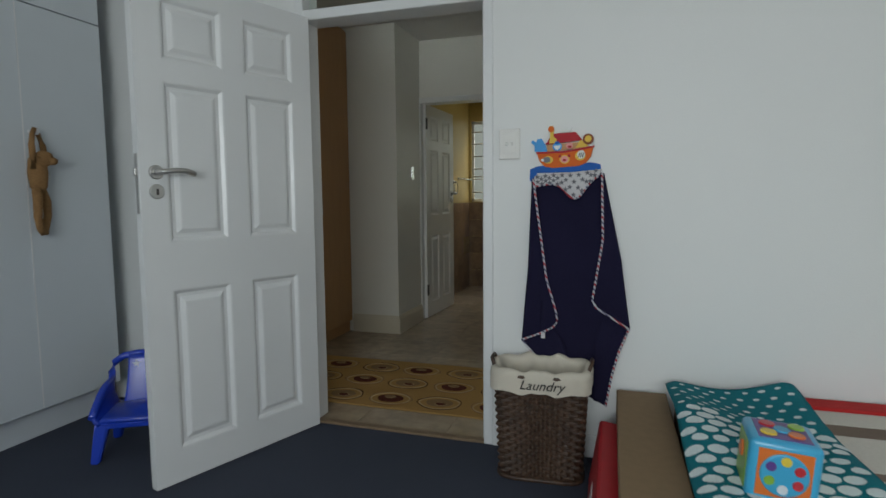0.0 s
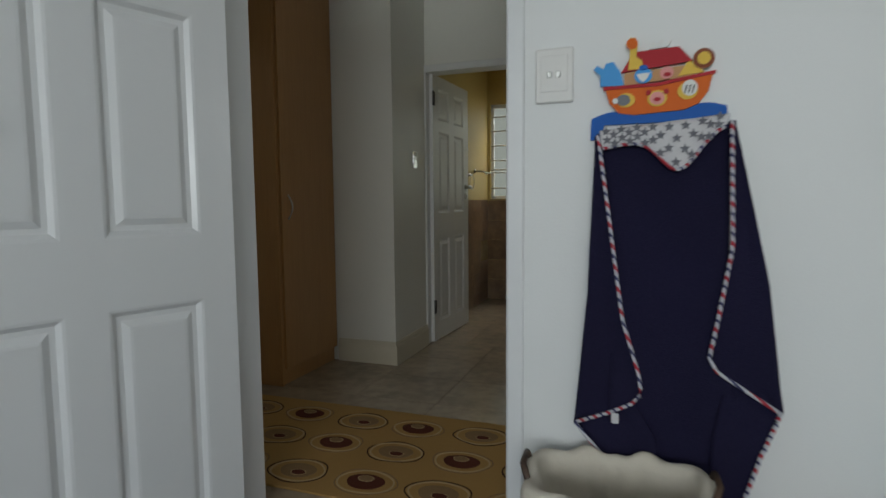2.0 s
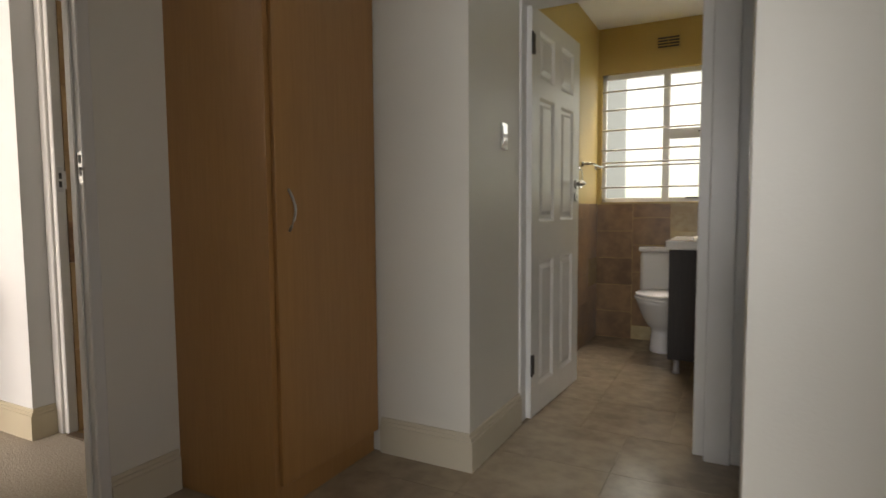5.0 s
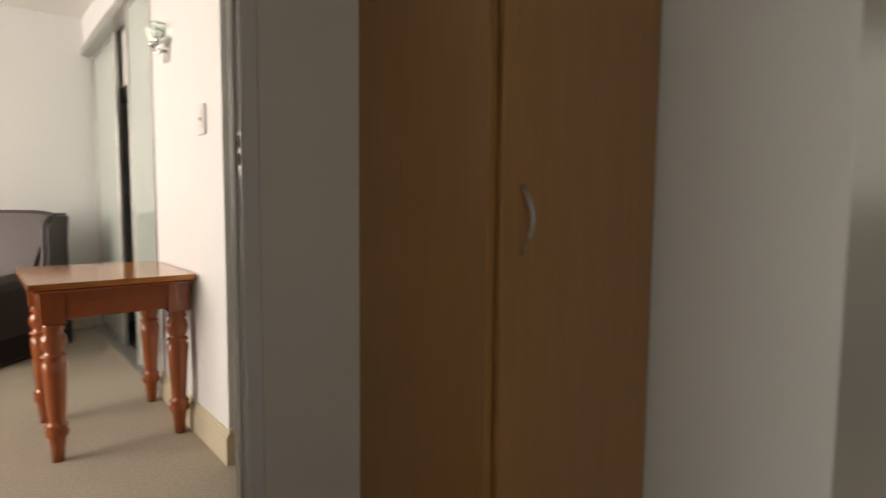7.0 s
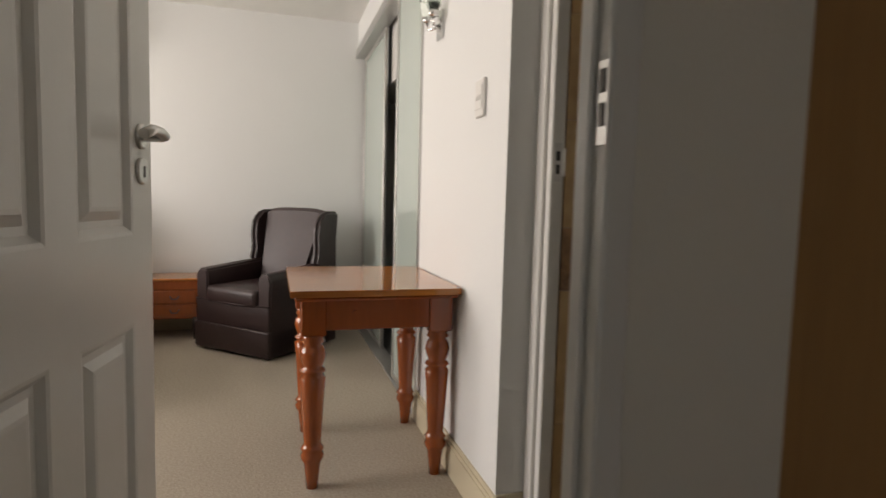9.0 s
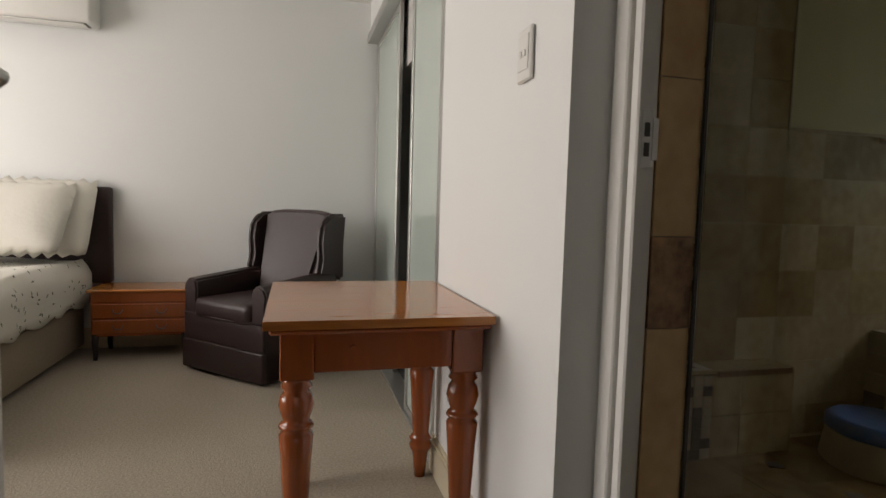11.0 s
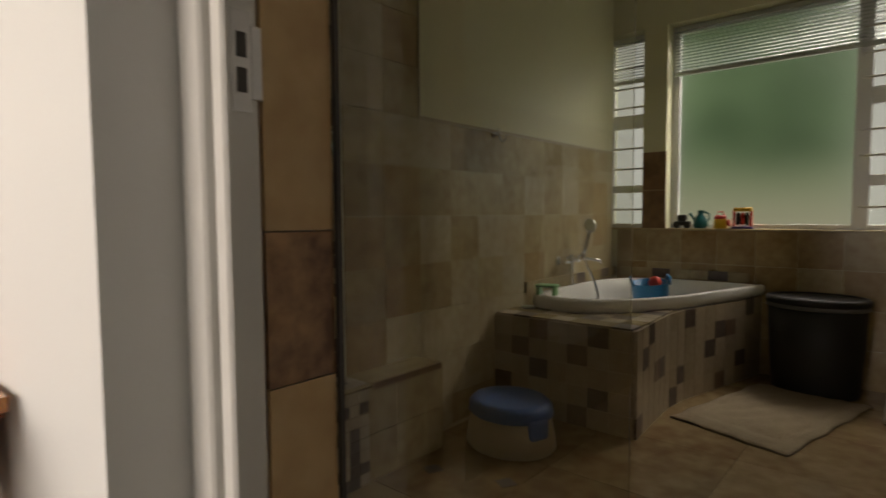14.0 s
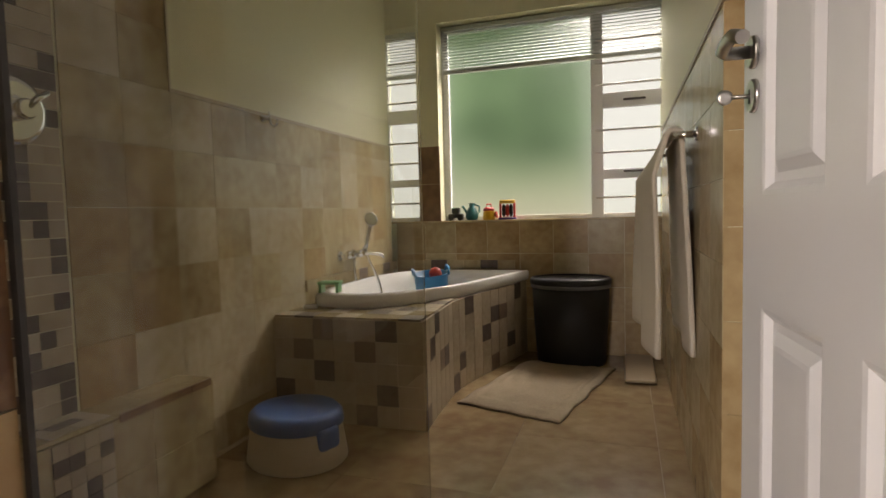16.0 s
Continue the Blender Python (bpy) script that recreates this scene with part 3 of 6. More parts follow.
wy0, wy1 = 7.87, 7.91
MW0, MW1, MZ0, MZ1, MM = -4.385, -2.83, 0.925, 2.33, -3.30
window_unit("window_1", "wide white steel window with one frosted pane", 7.845,
            [(MW0, wy0, MZ0, MW0 + 0.05, wy1, MZ1), (MW1 - 0.05, wy0, MZ0, MW1, wy1, MZ1), (MW0, wy0, MZ0, MW1, wy1, MZ0 + 0.03), (MW0, wy0, MZ1 - 0.05, MW1, wy1, MZ1), (MM - 0.03, wy0 - 0.01, MZ0, MM + 0.05, wy1, MZ1),
             (MM + 0.05, wy0, 1.66, MW1, wy1 - 0.005, 1.76), (MM + 0.05, wy0, 1.185, MW1, wy1 - 0.005, 1.25)],
            [((MW0 + 0.05, 7.888, MZ0 + 0.03, MM - 0.03, 7.894, MZ1 - 0.05), FROST), ((MM + 0.05, 7.888, MZ0 + 0.03, MW1 - 0.05, 7.894, 1.185), CLEARG), ((MM + 0.05, 7.888, 1.25, MW1 - 0.05, 7.894, 1.66), CLEARG), ((MM + 0.05, 7.888, 1.76, MW1 - 0.05, 7.894, MZ1 - 0.05), CLEARG)],
            [(MM, MW1, z) for z in (1.06, 1.36, 1.51, 1.81, 1.95, 2.1)])
for z in (1.70, 1.225):
    part("casement_stay", bx(-3.12, 7.85, z, -2.98, 7.866, z + 0.014, bev=0.003), DARKM, bpy.data.objects["window_1"], "dark casement stay")
window_unit("window_2", "narrow white steel side window with bars", 7.845,
            [(-4.845, wy0, MZ0, -4.82, wy1, MZ1), (-4.575, wy0, MZ0, -4.55, wy1, MZ1), (-4.845, wy0, MZ0, -4.55, wy1, MZ0 + 0.03), (-4.845, wy0, MZ1 - 0.05, -4.55, wy1, MZ1), (-4.82, wy0, 1.66, -4.575, wy1 - 0.005, 1.76), (-4.82, wy0, 1.185, -4.575, wy1 - 0.005, 1.24)],
            [((-4.82, 7.888, MZ0 + 0.03, -4.575, 7.894, MZ1 - 0.05), CLEARG)],
            [(-4.845, -4.55, z) for z in (1.06, 1.36, 1.51, 1.81, 1.95, 2.1)])

# blinds: a raised venetian in each bathroom window
SLAT = mat("white_blind_slat", (0.52, 0.56, 0.53), 0.4, grain=0.05, scale=30)


def venetian(name, x0, x1, z0, z1, label):
    b = thing(name, pose((x0 + x1) / 2, 7.852, z1), label, "blind", "venetian blinds")
    w = (x1 - x0) / 2
    part("head_rail", bx(-w, -0.014, -0.03, w, 0.014, 0.0, bev=0.002), SLAT, b)
    n = int((z1 - z0 - 0.06) / 0.021)
    bm = bmesh.new()
    box(bm, -w, -0.011, -0.0006, w, 0.011, 0.0006)
    bmesh.ops.rotate(bm, cent=(0, 0, 0), matrix=Matrix.Rotation(radians(35), 3, "X"), verts=bm.verts[:])
    first = part("slat", bm, SLAT, b)
    first.location = (0, 0, -0.045)
    for i in range(1, n):
        s = new("slat", first.data)
        s.parent, s.location = b, (0, 0, -0.045 - 0.021 * i)
    part("bottom_rail", bx(-w, -0.013, z0 - z1, w, 0.013, z0 - z1 + 0.028, bev=0.002), SLAT, b)
    for k in (-0.8, 0.1, 0.8):
        part("cord", tube(bmesh.new(), [(w * k, -0.014, -0.03), (w * k, -0.014, z0 - z1 + 0.01)], 0.001, 6), SLAT, b)
    return b


venetian("venetian_blind", MW0 + 0.02, MW1 - 0.01, 1.985, 2.32, "white venetian blind drawn halfway up the wide window")
venetian("venetian_blind", -4.84, -4.56, 1.985, 2.32, "short white venetian blind in the narrow window")

TW0, TW1, TZ0, TZ1 = -1.80, -0.46, 1.11, 2.14
window_unit("window_3", "white steel toilet window with horizontal burglar bars", 7.30,
            [(TW0, 7.33, TZ0, TW0 + 0.03, 7.37, TZ1), (TW1 - 0.03, 7.33, TZ0, TW1, 7.37, TZ1), (TW0, 7.33, TZ0, TW1, 7.37, TZ0 + 0.035), (TW0, 7.33, TZ1 - 0.04, TW1, 7.37, TZ1), (-1.335, 7.325, TZ0, -1.285, 7.37, TZ1),
             (-1.285, 7.33, 1.60, TW1, 7.37, 1.68)],
            [((TW0 + 0.03, 7.348, TZ0 + 0.035, -1.335, 7.354, TZ1 - 0.04), CLEARG), ((-1.285, 7.348, TZ0 + 0.035, TW1 - 0.03, 7.354, 1.60), CLEARG), ((-1.285, 7.348, 1.68, TW1 - 0.03, 7.354, TZ1 - 0.04), CLEARG)],
            [(TW0, TW1, z) for z in (1.23, 1.40, 1.43, 1.53, 1.69, 1.85, 2.0)], (TW0, 7.28, 1.095, TW1, 7.33, 1.112))
part("casement_stay", bx(-1.16, 7.315, 1.135, -1.06, 7.33, 1.147, bev=0.003), DARKM, bpy.data.objects["window_3"], "dark casement stay")
part("casement_stay", bx(-1.08, 7.315, 1.64, -0.98, 7.33, 1.652, bev=0.003), DARKM, bpy.data.objects["window_3"], "dark casement stay")

# daylit gardens outside the windows
tagged(link("backdrop_garden", bx(-5.03, 9.6, -0.5, -3.37, 9.62, 4.2), glow_mat("garden_backdrop", 0.30, (0.72, 0.72, 0.52), (0.30, 0.52, 0.24), 0.9, 1.7, (0.04, 0.13, 0.03), 0.75)), "blurred green garden outside the bathroom window", "backdrop", kind="structure")
for bx0, bx1 in ((-6.2, -5.03), (-3.37, -1.9)):
    tagged(link("backdrop_sky", bx(bx0, 9.6, -0.5, bx1, 9.62, 4.2), glow_mat("bright_sky_backdrop", 0.38, (0.80, 0.85, 0.76), (0.95, 1.0, 0.98), 0.6, 1.5)), "bright overcast sky outside the bathroom window", "backdrop", kind="structure")
tagged(link("backdrop_yard", bx(-1.9, 9.0, -0.5, 1.2, 9.02, 4.2), glow_mat("yard_backdrop", 1.05, (0.62, 0.72, 0.55), (0.95, 1.0, 0.97), 0.6, 1.9)), "bright hazy yard outside the toilet window", "backdrop", kind="structure")

# ---- hall things ----


def switch(name, m, label, w=0.085, h=0.125, rockers=2, material=PLASTICW):
    """A wall switch; local x across, z up, -y out of the wall."""
    s = thing(name, m, label, "light switch")
    part("plate", bx(-w / 2, -0.011, -h / 2, w / 2, 0, h / 2, bev=0.004), material, s)
    part("face", bx(-w * 0.36, -0.0135, -h * 0.30, w * 0.36, -0.0105, h * 0.36, bev=0.0012), material, s)
    for i in range(rockers):
        cx = (i - (rockers - 1) / 2) * 0.022
        part("rocker", bx(cx - 0.006, -0.0175, -0.007, cx + 0.006, -0.013, 0.009, bev=0.0015), ALU if material is PLASTICW and w > 0.09 else CERAMIC, s)
    return s


switch("light_switch", pose(-0.409, 2.684, 1.40), "white double rocker light switch on the nursery wall", 0.095, 0.135)
switch("light_switch", pose(-1.734, 4.94, 1.385, 0, 0, 90), "steel double light switch on the hall corner wall", 0.07, 0.12, 2, SHINY)
switch("light_switch", pose(-3.925, BY - 0.001, 1.445), "tall white double light switch beside the bathroom door", 0.085, 0.13)


def hall_cupboard():
    c = thing("cupboard", pose(HX, 3.965, 0), "tall beech laminate built-in cupboard with one door", "cupboard")
    d, w = 0.488, 0.61
    part("side_panel", bx(-0.012, 0, 0, d, 0.02, 2.58, bev=0.001), WOOD, c)
    part("carcass", bx(-0.012, 0.0205, 0.09, d - 0.004, w, 2.58), WOOD, c)
    part("plinth", bx(0.02, 0.0205, 0, d - 0.012, w, 0.088), WOOD, c)
    door = part("cupboard_door", bx(d - 0.002, 0.024, 0.10, d + 0.016, w - 0.003, 2.56, bev=0.002), WOOD, c)
    y = 0.085
    bm = tube(bmesh.new(), [(d + 0.016, y, 0.99)] + [(d + 0.016 + 0.03 * math.sin(math.pi * k / 8), y, 0.99 + 0.145 * k / 8) for k in range(1, 8)] + [(d + 0.016, y, 1.135)], 0.0048, 8)
    part("bow_handle", bm, CHROME, door, "curved steel bow handle")
    return c


hall_cupboard()


def rug():
    base = mat("caramel_rug_pile", (0.42, 0.255, 0.09), 0.95, grain=0.5, scale=220, bump=0.8, bscale=260, color2=(0.30, 0.17, 0.06), big=0.25, bigscale=2, spec=0.1)
    pale = mat("sand_rug_pile", (0.50, 0.36, 0.19), 0.95, grain=0.4, scale=220, bump=0.8, bscale=260, spec=0.1)
    dark = mat("maroon_rug_pile", (0.105, 0.032, 0.02), 0.95, grain=0.4, scale=220, bump=0.8, bscale=260, spec=0.1)
    taupe = mat("taupe_rug_pile", (0.27, 0.17, 0.085), 0.95, grain=0.4, scale=220, bump=0.8, bscale=260, spec=0.1)
    black = mat("dark_outline_pile", (0.06, 0.03, 0.018), 0.95, grain=0.3, scale=220, spec=0.1)
    r = thing("rug", pose(-1.19, 3.375, 0), "caramel pile rug with rows of ringed ovals", "rug")
    L, W = 1.25, 0.425
    part("rug_body", bx(-L, -W, 0, L, W, 0.009, bev=0.004), base, r)

    def oval(n, cx, cy, a, b, z, material, ring=0.0, wob=0.0, ph=0.0):
        bm = bmesh.new()
        seg = 28
        outer, inner = [], []
        for i in range(seg):
            th = 2 * math.pi * i / seg
            k = 1 + wob * math.sin(3 * th + ph) + wob * 0.6 * math.sin(5 * th + 2 * ph)
            outer.append((cx + a * k * math.cos(th), cy + b * k * math.sin(th)))
            inner.append((cx + (a - ring) * k * math.cos(th), cy + (b - ring) * k * math.sin(th)))
        if ring:
            for i in range(seg):
                j = (i + 1) % seg
                prismatic = [outer[i], outer[j], inner[j], inner[i]]
                vs = [bm.verts.new((x, y, z)) for x, y in prismatic]
                bm.faces.new(vs)
            bmesh.ops.remove_doubles(bm, verts=bm.verts[:], dist=0.0001)
        else:
            bm.faces.new([bm.verts.new((x, y, z)) for x, y in outer])
        g = bmesh.ops.extrude_face_region(bm, geom=bm.faces[:])
        bmesh.ops.translate(bm, vec=(0, 0, -0.004), verts=[v for v in g["geom"] if isinstance(v, bmesh.types.BMVert)])
        bmesh.ops.recalc_face_normals(bm, faces=bm.faces[:])
        return part(n, bm, material, r)
    rnd = random.Random(4)
    for row in range(3):
        for i in range(8):
            x = -0.89 + i * 0.30 + rnd.uniform(-0.008, 0.008)
            if x > 1.1:
                continue
            yy = 0.255 - 0.27 * row + rnd.uniform(-0.008, 0.008)
            kind = (i + row + 1) % 2
            oval("ring", x, yy, 0.130, 0.098, 0.0105, black if kind else taupe, 0.006, 0.035, rnd.uniform(0, 6))
            oval("ring", x, yy, 0.119, 0.088, 0.0112, pale, 0.007, 0.025, rnd.uniform(0, 6))
            oval("oval", x, yy, 0.078, 0.056, 0.0114, taupe if kind else dark, 0, 0.02)
            cx = x + (0.012 if kind else -0.008)
            oval("ring", cx, yy + (-0.018 if kind else 0.02), 0.034, 0.023, 0.0122, pale, 0.003, 0.02)
            oval("oval", cx, yy + (-0.018 if kind else 0.02), 0.030, 0.019, 0.0128, dark if kind else taupe, 0, 0.02)


rug()

# ---- toilet room things ----


def toilet():
    t = thing("toilet", pose(-1.27, 7.275, 0), "white ceramic close-coupled toilet with lid down", "toilet")
    part("cistern", smooth(bx(-0.185, -0.185, 0.42, 0.185, -0.005, 0.73, bev=0.03, seg=3)), CERAMIC, t)
    part("cistern_lid", smooth(bx(-0.195, -0.195, 0.728, 0.195, -0.002, 0.765, bev=0.012, seg=2)), CERAMIC, t)
    part("button", lathe(bmesh.new(), [(0.02, 0.764), (0.02, 0.77)], (0, -0.1, 0), 14), SHINY, t)
    bm = bmesh.new()

    def bowl(u, v):
        z = 0.40 * v
        k = 0.44 + 0.56 * max(0.0, (v - 0.42) / 0.58) ** 0.6 if v > 0.42 else 0.44 + 0.22 * (0.42 - v)
        th = 2 * math.pi * u
        return Vector((0.18 * k * math.cos(th), -0.37 + (0.215 * k) * math.sin(th) + 0.20 * (1 - k), z))
    grid_sheet(bm, bowl, 28, 14)
    bmesh.ops.remove_doubles(bm, verts=bm.verts[:], dist=0.0005)
    bmesh.ops.holes_fill(bm, edges=bm.edges[:], sides=40)
    box(bm, -0.075, -0.22, 0.0, 0.075, -0.02, 0.40, bev=0.02)
    part("bowl", bm, CERAMIC, t)
    part("seat", smooth(lathe(bmesh.new(), [(0.9, 0.40), (1.0, 0.405), (1.0, 0.42), (0.95, 0.425)], (0, -0.37, 0), 30, 0.19, 0.225)), CERAMIC, t)
    part("lid", smooth(lathe(bmesh.new(), [(0.97, 0.426), (0.99, 0.43), (0.98, 0.445), (0.9, 0.45)], (0, -0.365, 0), 30, 0.187, 0.22)), CERAMIC, t)


toilet()


def vanity():
    v = thing("vanity_unit", pose(-1.175, 6.37, 0), "dark wenge vanity unit with white basin top", "vanity")
    part("body", bx(0.0, 0.0, 0.095, 0.78, 0.62, 0.80, bev=0.003), DARKWOOD, v)
    part("basin_top", bx(-0.02, -0.02, 0.80, 0.79, 0.64, 0.855, bev=0.006), CERAMIC, v, "white basin top")
    bm = lathe(bmesh.new(), [(1.0, 0.854), (1.02, 0.868), (0.97, 0.874), (0.9, 0.866), (0.6, 0.857)], (0.36, 0.31, 0), 30, 0.24, 0.2)
    part("basin_rim", bm, CERAMIC, v)
    for x, y in ((0.05, 0.05), (0.05, 0.57), (0.73, 0.05), (0.73, 0.57)):
        part("leg", lathe(bmesh.new(), [(0.022, 0), (0.018, 0.02), (0.018, 0.095)], (x, y, 0), 12), ALU, v)


vanity()


def air_vent():
    v = thing("air_vent", pose(-1.30, 7.289, 2.335), "brown terracotta air brick grille", "vent")
    part("frame", bx(-0.085, -0.006, -0.05, 0.085, 0, 0.05, bev=0.002), OCHRE, v)
    for i in range(4):
        for k in range(2):
            part("slot", bx(-0.078 + 0.08 * k, -0.0085, -0.042 + i * 0.022, -0.004 + 0.08 * k, -0.005, -0.030 + i * 0.022), DARKM, v)


air_vent()


def towel_ring(name, m, label):
    t = thing(name, m, label, "towel ring")
    part("mount", lathe(bmesh.new(), [(0.02, 0), (0.02, 0.008), (0.01, 0.012), (0.01, 0.04)], seg=14), SHINY, t)
    part("ring", tube(bmesh.new(), [(0.07 * math.sin(2 * math.pi * k / 24), 0.07 * math.cos(2 * math.pi * k / 24) - 0.07, 0.04) for k in range(25)], 0.004, 8), SHINY, t)
    return t


towel_ring("towel_ring", pose(-1.829, 6.55, 1.345, 0, 90, 0) @ pose(0, 0, 0, 0, 0, 90), "chrome towel ring on the toilet wall")

# ---- bedroom things ----


def side_table():
    x0, x1, y0, y1, h = -4.80, -4.05, 3.322, 3.942, 0.765
    t = thing("side_table", pose(x0, y0, 0), "varnished pine side table with turned legs", "table")
    w, d = x1 - x0, y1 - y0
    n = 5
    for i in range(n):
        a, b = w * i / n, w * (i + 1) / n
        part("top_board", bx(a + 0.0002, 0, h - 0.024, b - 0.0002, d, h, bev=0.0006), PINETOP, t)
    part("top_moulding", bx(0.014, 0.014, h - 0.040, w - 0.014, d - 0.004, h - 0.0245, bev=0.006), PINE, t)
    prof = [(0.018, 0.0), (0.022, 0.06), (0.026, 0.10), (0.034, 0.115), (0.036, 0.13), (0.030, 0.145), (0.036, 0.155), (0.030, 0.165), (0.026, 0.175), (0.030, 0.25), (0.035, 0.36), (0.039, 0.425), (0.030, 0.44), (0.040, 0.45),
            (0.036, 0.458), (0.028, 0.465), (0.036, 0.49), (0.040, 0.51), (0.036, 0.535), (0.027, 0.552), (0.036, 0.562), (0.030, 0.575), (0.036, 0.588)]
    prof = [(r * 1.22, z) for r, z in prof]
    for lx in (0.095, w - 0.115):
        for ly in (0.085, d - 0.055):
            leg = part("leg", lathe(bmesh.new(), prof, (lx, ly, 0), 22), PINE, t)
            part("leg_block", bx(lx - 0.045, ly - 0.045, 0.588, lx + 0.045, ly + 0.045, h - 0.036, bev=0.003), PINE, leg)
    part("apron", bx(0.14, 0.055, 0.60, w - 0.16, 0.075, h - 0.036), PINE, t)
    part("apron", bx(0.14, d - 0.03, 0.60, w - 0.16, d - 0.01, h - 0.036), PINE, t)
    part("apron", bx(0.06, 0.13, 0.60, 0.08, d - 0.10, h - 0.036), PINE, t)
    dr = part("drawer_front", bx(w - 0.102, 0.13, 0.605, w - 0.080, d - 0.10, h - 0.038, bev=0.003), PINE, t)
    bm = tube(bmesh.new(), [(w - 0.080, 0.235, 0.67), (w - 0.066, 0.235, 0.67)], 0.010, 12)
    part("knob", bm, PINE, dr, "small dark wooden knob")
    return t


side_table()


def armchair():
    c = thing("armchair", pose(-6.40, 3.235, 0, 0, 0, -45), "dark brown leather wingback armchair", "armchair")
    # local: -y... the front faces +x
    fx, w = 0.37, 0.36

    def cushion(x0, y0, z0, x1, y1, z1, b=0.05):
        return smooth(box(bmesh.new(), x0, y0, z0, x1, y1, z1, bev=b, seg=4), 60)
    part("base", cushion(-0.33, -w, 0.02, fx, w, 0.20, 0.012), LEATHER, c)
    part("front_panel", cushion(-0.30, -w + 0.005, 0.195, fx - 0.012, w - 0.005, 0.37, 0.012), LEATHER, c)
    part("seat_cushion", cushion(-0.26, -0.245, 0.34, fx + 0.005, 0.245, 0.47, 0.04), LEATHER, c)
    for s in (-1, 1):
        bm = bmesh.new()
        sec = [(0.0, 0.02), (0.115, 0.02), (0.115, 0.50), (0.125, 0.55), (0.10, 0.60), (0.055, 0.615), (0.01, 0.60), (-0.005, 0.55), (0.0, 0.48)]
        a = [bm.verts.new((-0.26, s * (w - 0.115 + u), z + 0.015)) for u, z in sec]
        b = [bm.verts.new((fx - 0.02, s * (w - 0.115 + u), z - 0.03 if z > 0.1 else z)) for u, z in sec]
        for i in range(len(sec)):
            j = (i + 1) % len(sec)
            bm.faces.new((a[i], a[j], b[j], b[i]))
        bm.faces.new(a)
        bm.faces.new(b)
        bmesh.ops.recalc_face_normals(bm, faces=bm.faces[:])
        bmesh.ops.bevel(bm, geom=bm.edges[:], offset=0.012, segments=2, affect="EDGES")
        part("arm", smooth(bm, 50), LEATHER, c)
    # back, raked, with a rounded top

    def back(u, v):
        y = (u - 0.5) * 2
        z = 0.40 + 0.60 * v
        x = -0.20 - 0.16 * v - 0.02 * (1 - y * y) + (0.02 if v < 0.05 else 0)
        wid = 0.24 + 0.07 * v
        return Vector((x, y * wid, z - 0.03 * abs(y) ** 4 * v))
    bm = grid_sheet(bmesh.new(), back, 12, 12)
    thicken(bm, 0.11)
    bmesh.ops.bevel(bm, geom=[e for e in bm.edges if len(e.link_faces) == 2 and e.calc_face_angle(0) > 1.0], offset=0.03, segments=3, affect="EDGES")
    part("backrest", smooth(bm, 60), LEATHER, c)
    for s in (-1, 1):
        prof = [(-0.36, 0.55), (-0.10, 0.60), (-0.13, 0.70), (-0.12, 0.82), (-0.14, 0.93), (-0.22, 1.0), (-0.38, 1.0), (-0.36, 0.8)]
        bm = bmesh.new()
        y0, y1 = s * 0.285, s * 0.345
        a = [bm.verts.new((x, y0, z)) for x, z in prof]
        b = [bm.verts.new((x, y1, z)) for x, z in prof]
        bm.faces.new(a)
        bm.faces.new(b)
        for i in range(len(prof)):
            j = (i + 1) % len(prof)
            bm.faces.new((a[i], a[j], b[j], b[i]))
        bmesh.ops.recalc_face_normals(bm, faces=bm.faces[:])
        bmesh.ops.bevel(bm, geom=bm.edges[:], offset=0.022, segments=3, affect="EDGES")
        part("wing", smooth(bm, 60), LEATHER, c)
    for s in (-1, 1):
        part("piping", tube(bmesh.new(), [(fx - 0.012, -w + 0.01, 0.195 if s > 0 else 0.365), (fx + 0.002, 0, 0.195 if s > 0 else 0.36), (fx - 0.012, w - 0.01, 0.195 if s > 0 else 0.365)], 0.005, 6), LEATHER, c)
    for x in (-0.28, 0.31):
        for y in (-0.3, 0.3):
            part("foot", lathe(bmesh.new(), [(0.02, 0), (0.025, 0.025)], (x, y, 0), 10), BLACKP, c)


armchair()


def bedside_chest():
    c = thing("bedside_chest", pose(-7.0, 2.12, 0), "small cherry wood two-drawer bedside chest", "chest")
    w, d, h = 0.60, 0.36, 0.47
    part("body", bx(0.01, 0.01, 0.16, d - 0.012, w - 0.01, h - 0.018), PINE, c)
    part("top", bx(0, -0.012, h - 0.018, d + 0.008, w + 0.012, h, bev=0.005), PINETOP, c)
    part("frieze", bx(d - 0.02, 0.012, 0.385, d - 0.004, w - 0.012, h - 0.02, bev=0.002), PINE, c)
    for z0, z1 in ((0.175, 0.27), (0.28, 0.375)):
        dr = part("drawer", bx(d - 0.02, 0.02, z0, d, w - 0.02, z1, bev=0.004), PINE, c)
        for y in (0.17, w - 0.17):
            part("pull", tube(bmesh.new(), [(d, y - 0.03, (z0 + z1) / 2 + 0.01), (d + 0.014, y - 0.02, (z0 + z1) / 2 - 0.012), (d + 0.014, y + 0.02, (z0 + z1) / 2 - 0.012), (d, y + 0.03, (z0 + z1) / 2 + 0.01)], 0.004, 8), DARKM, dr, "dark brass drop pull")
    for x in (0.03, d - 0.03):
        for y in (0.03, w - 0.03):
            k = 1 if x > 0.1 else -1
            part("leg", tube(bmesh.new(), [(x, y, 0.17), (x + 0.012 * k, y, 0.11), (x, y, 0.05), (x + 0.012 * k, y, 0.0)], 0.024, 10, 0.013), DARKWOOD, c, "dark cabriole leg")


bedside_chest()


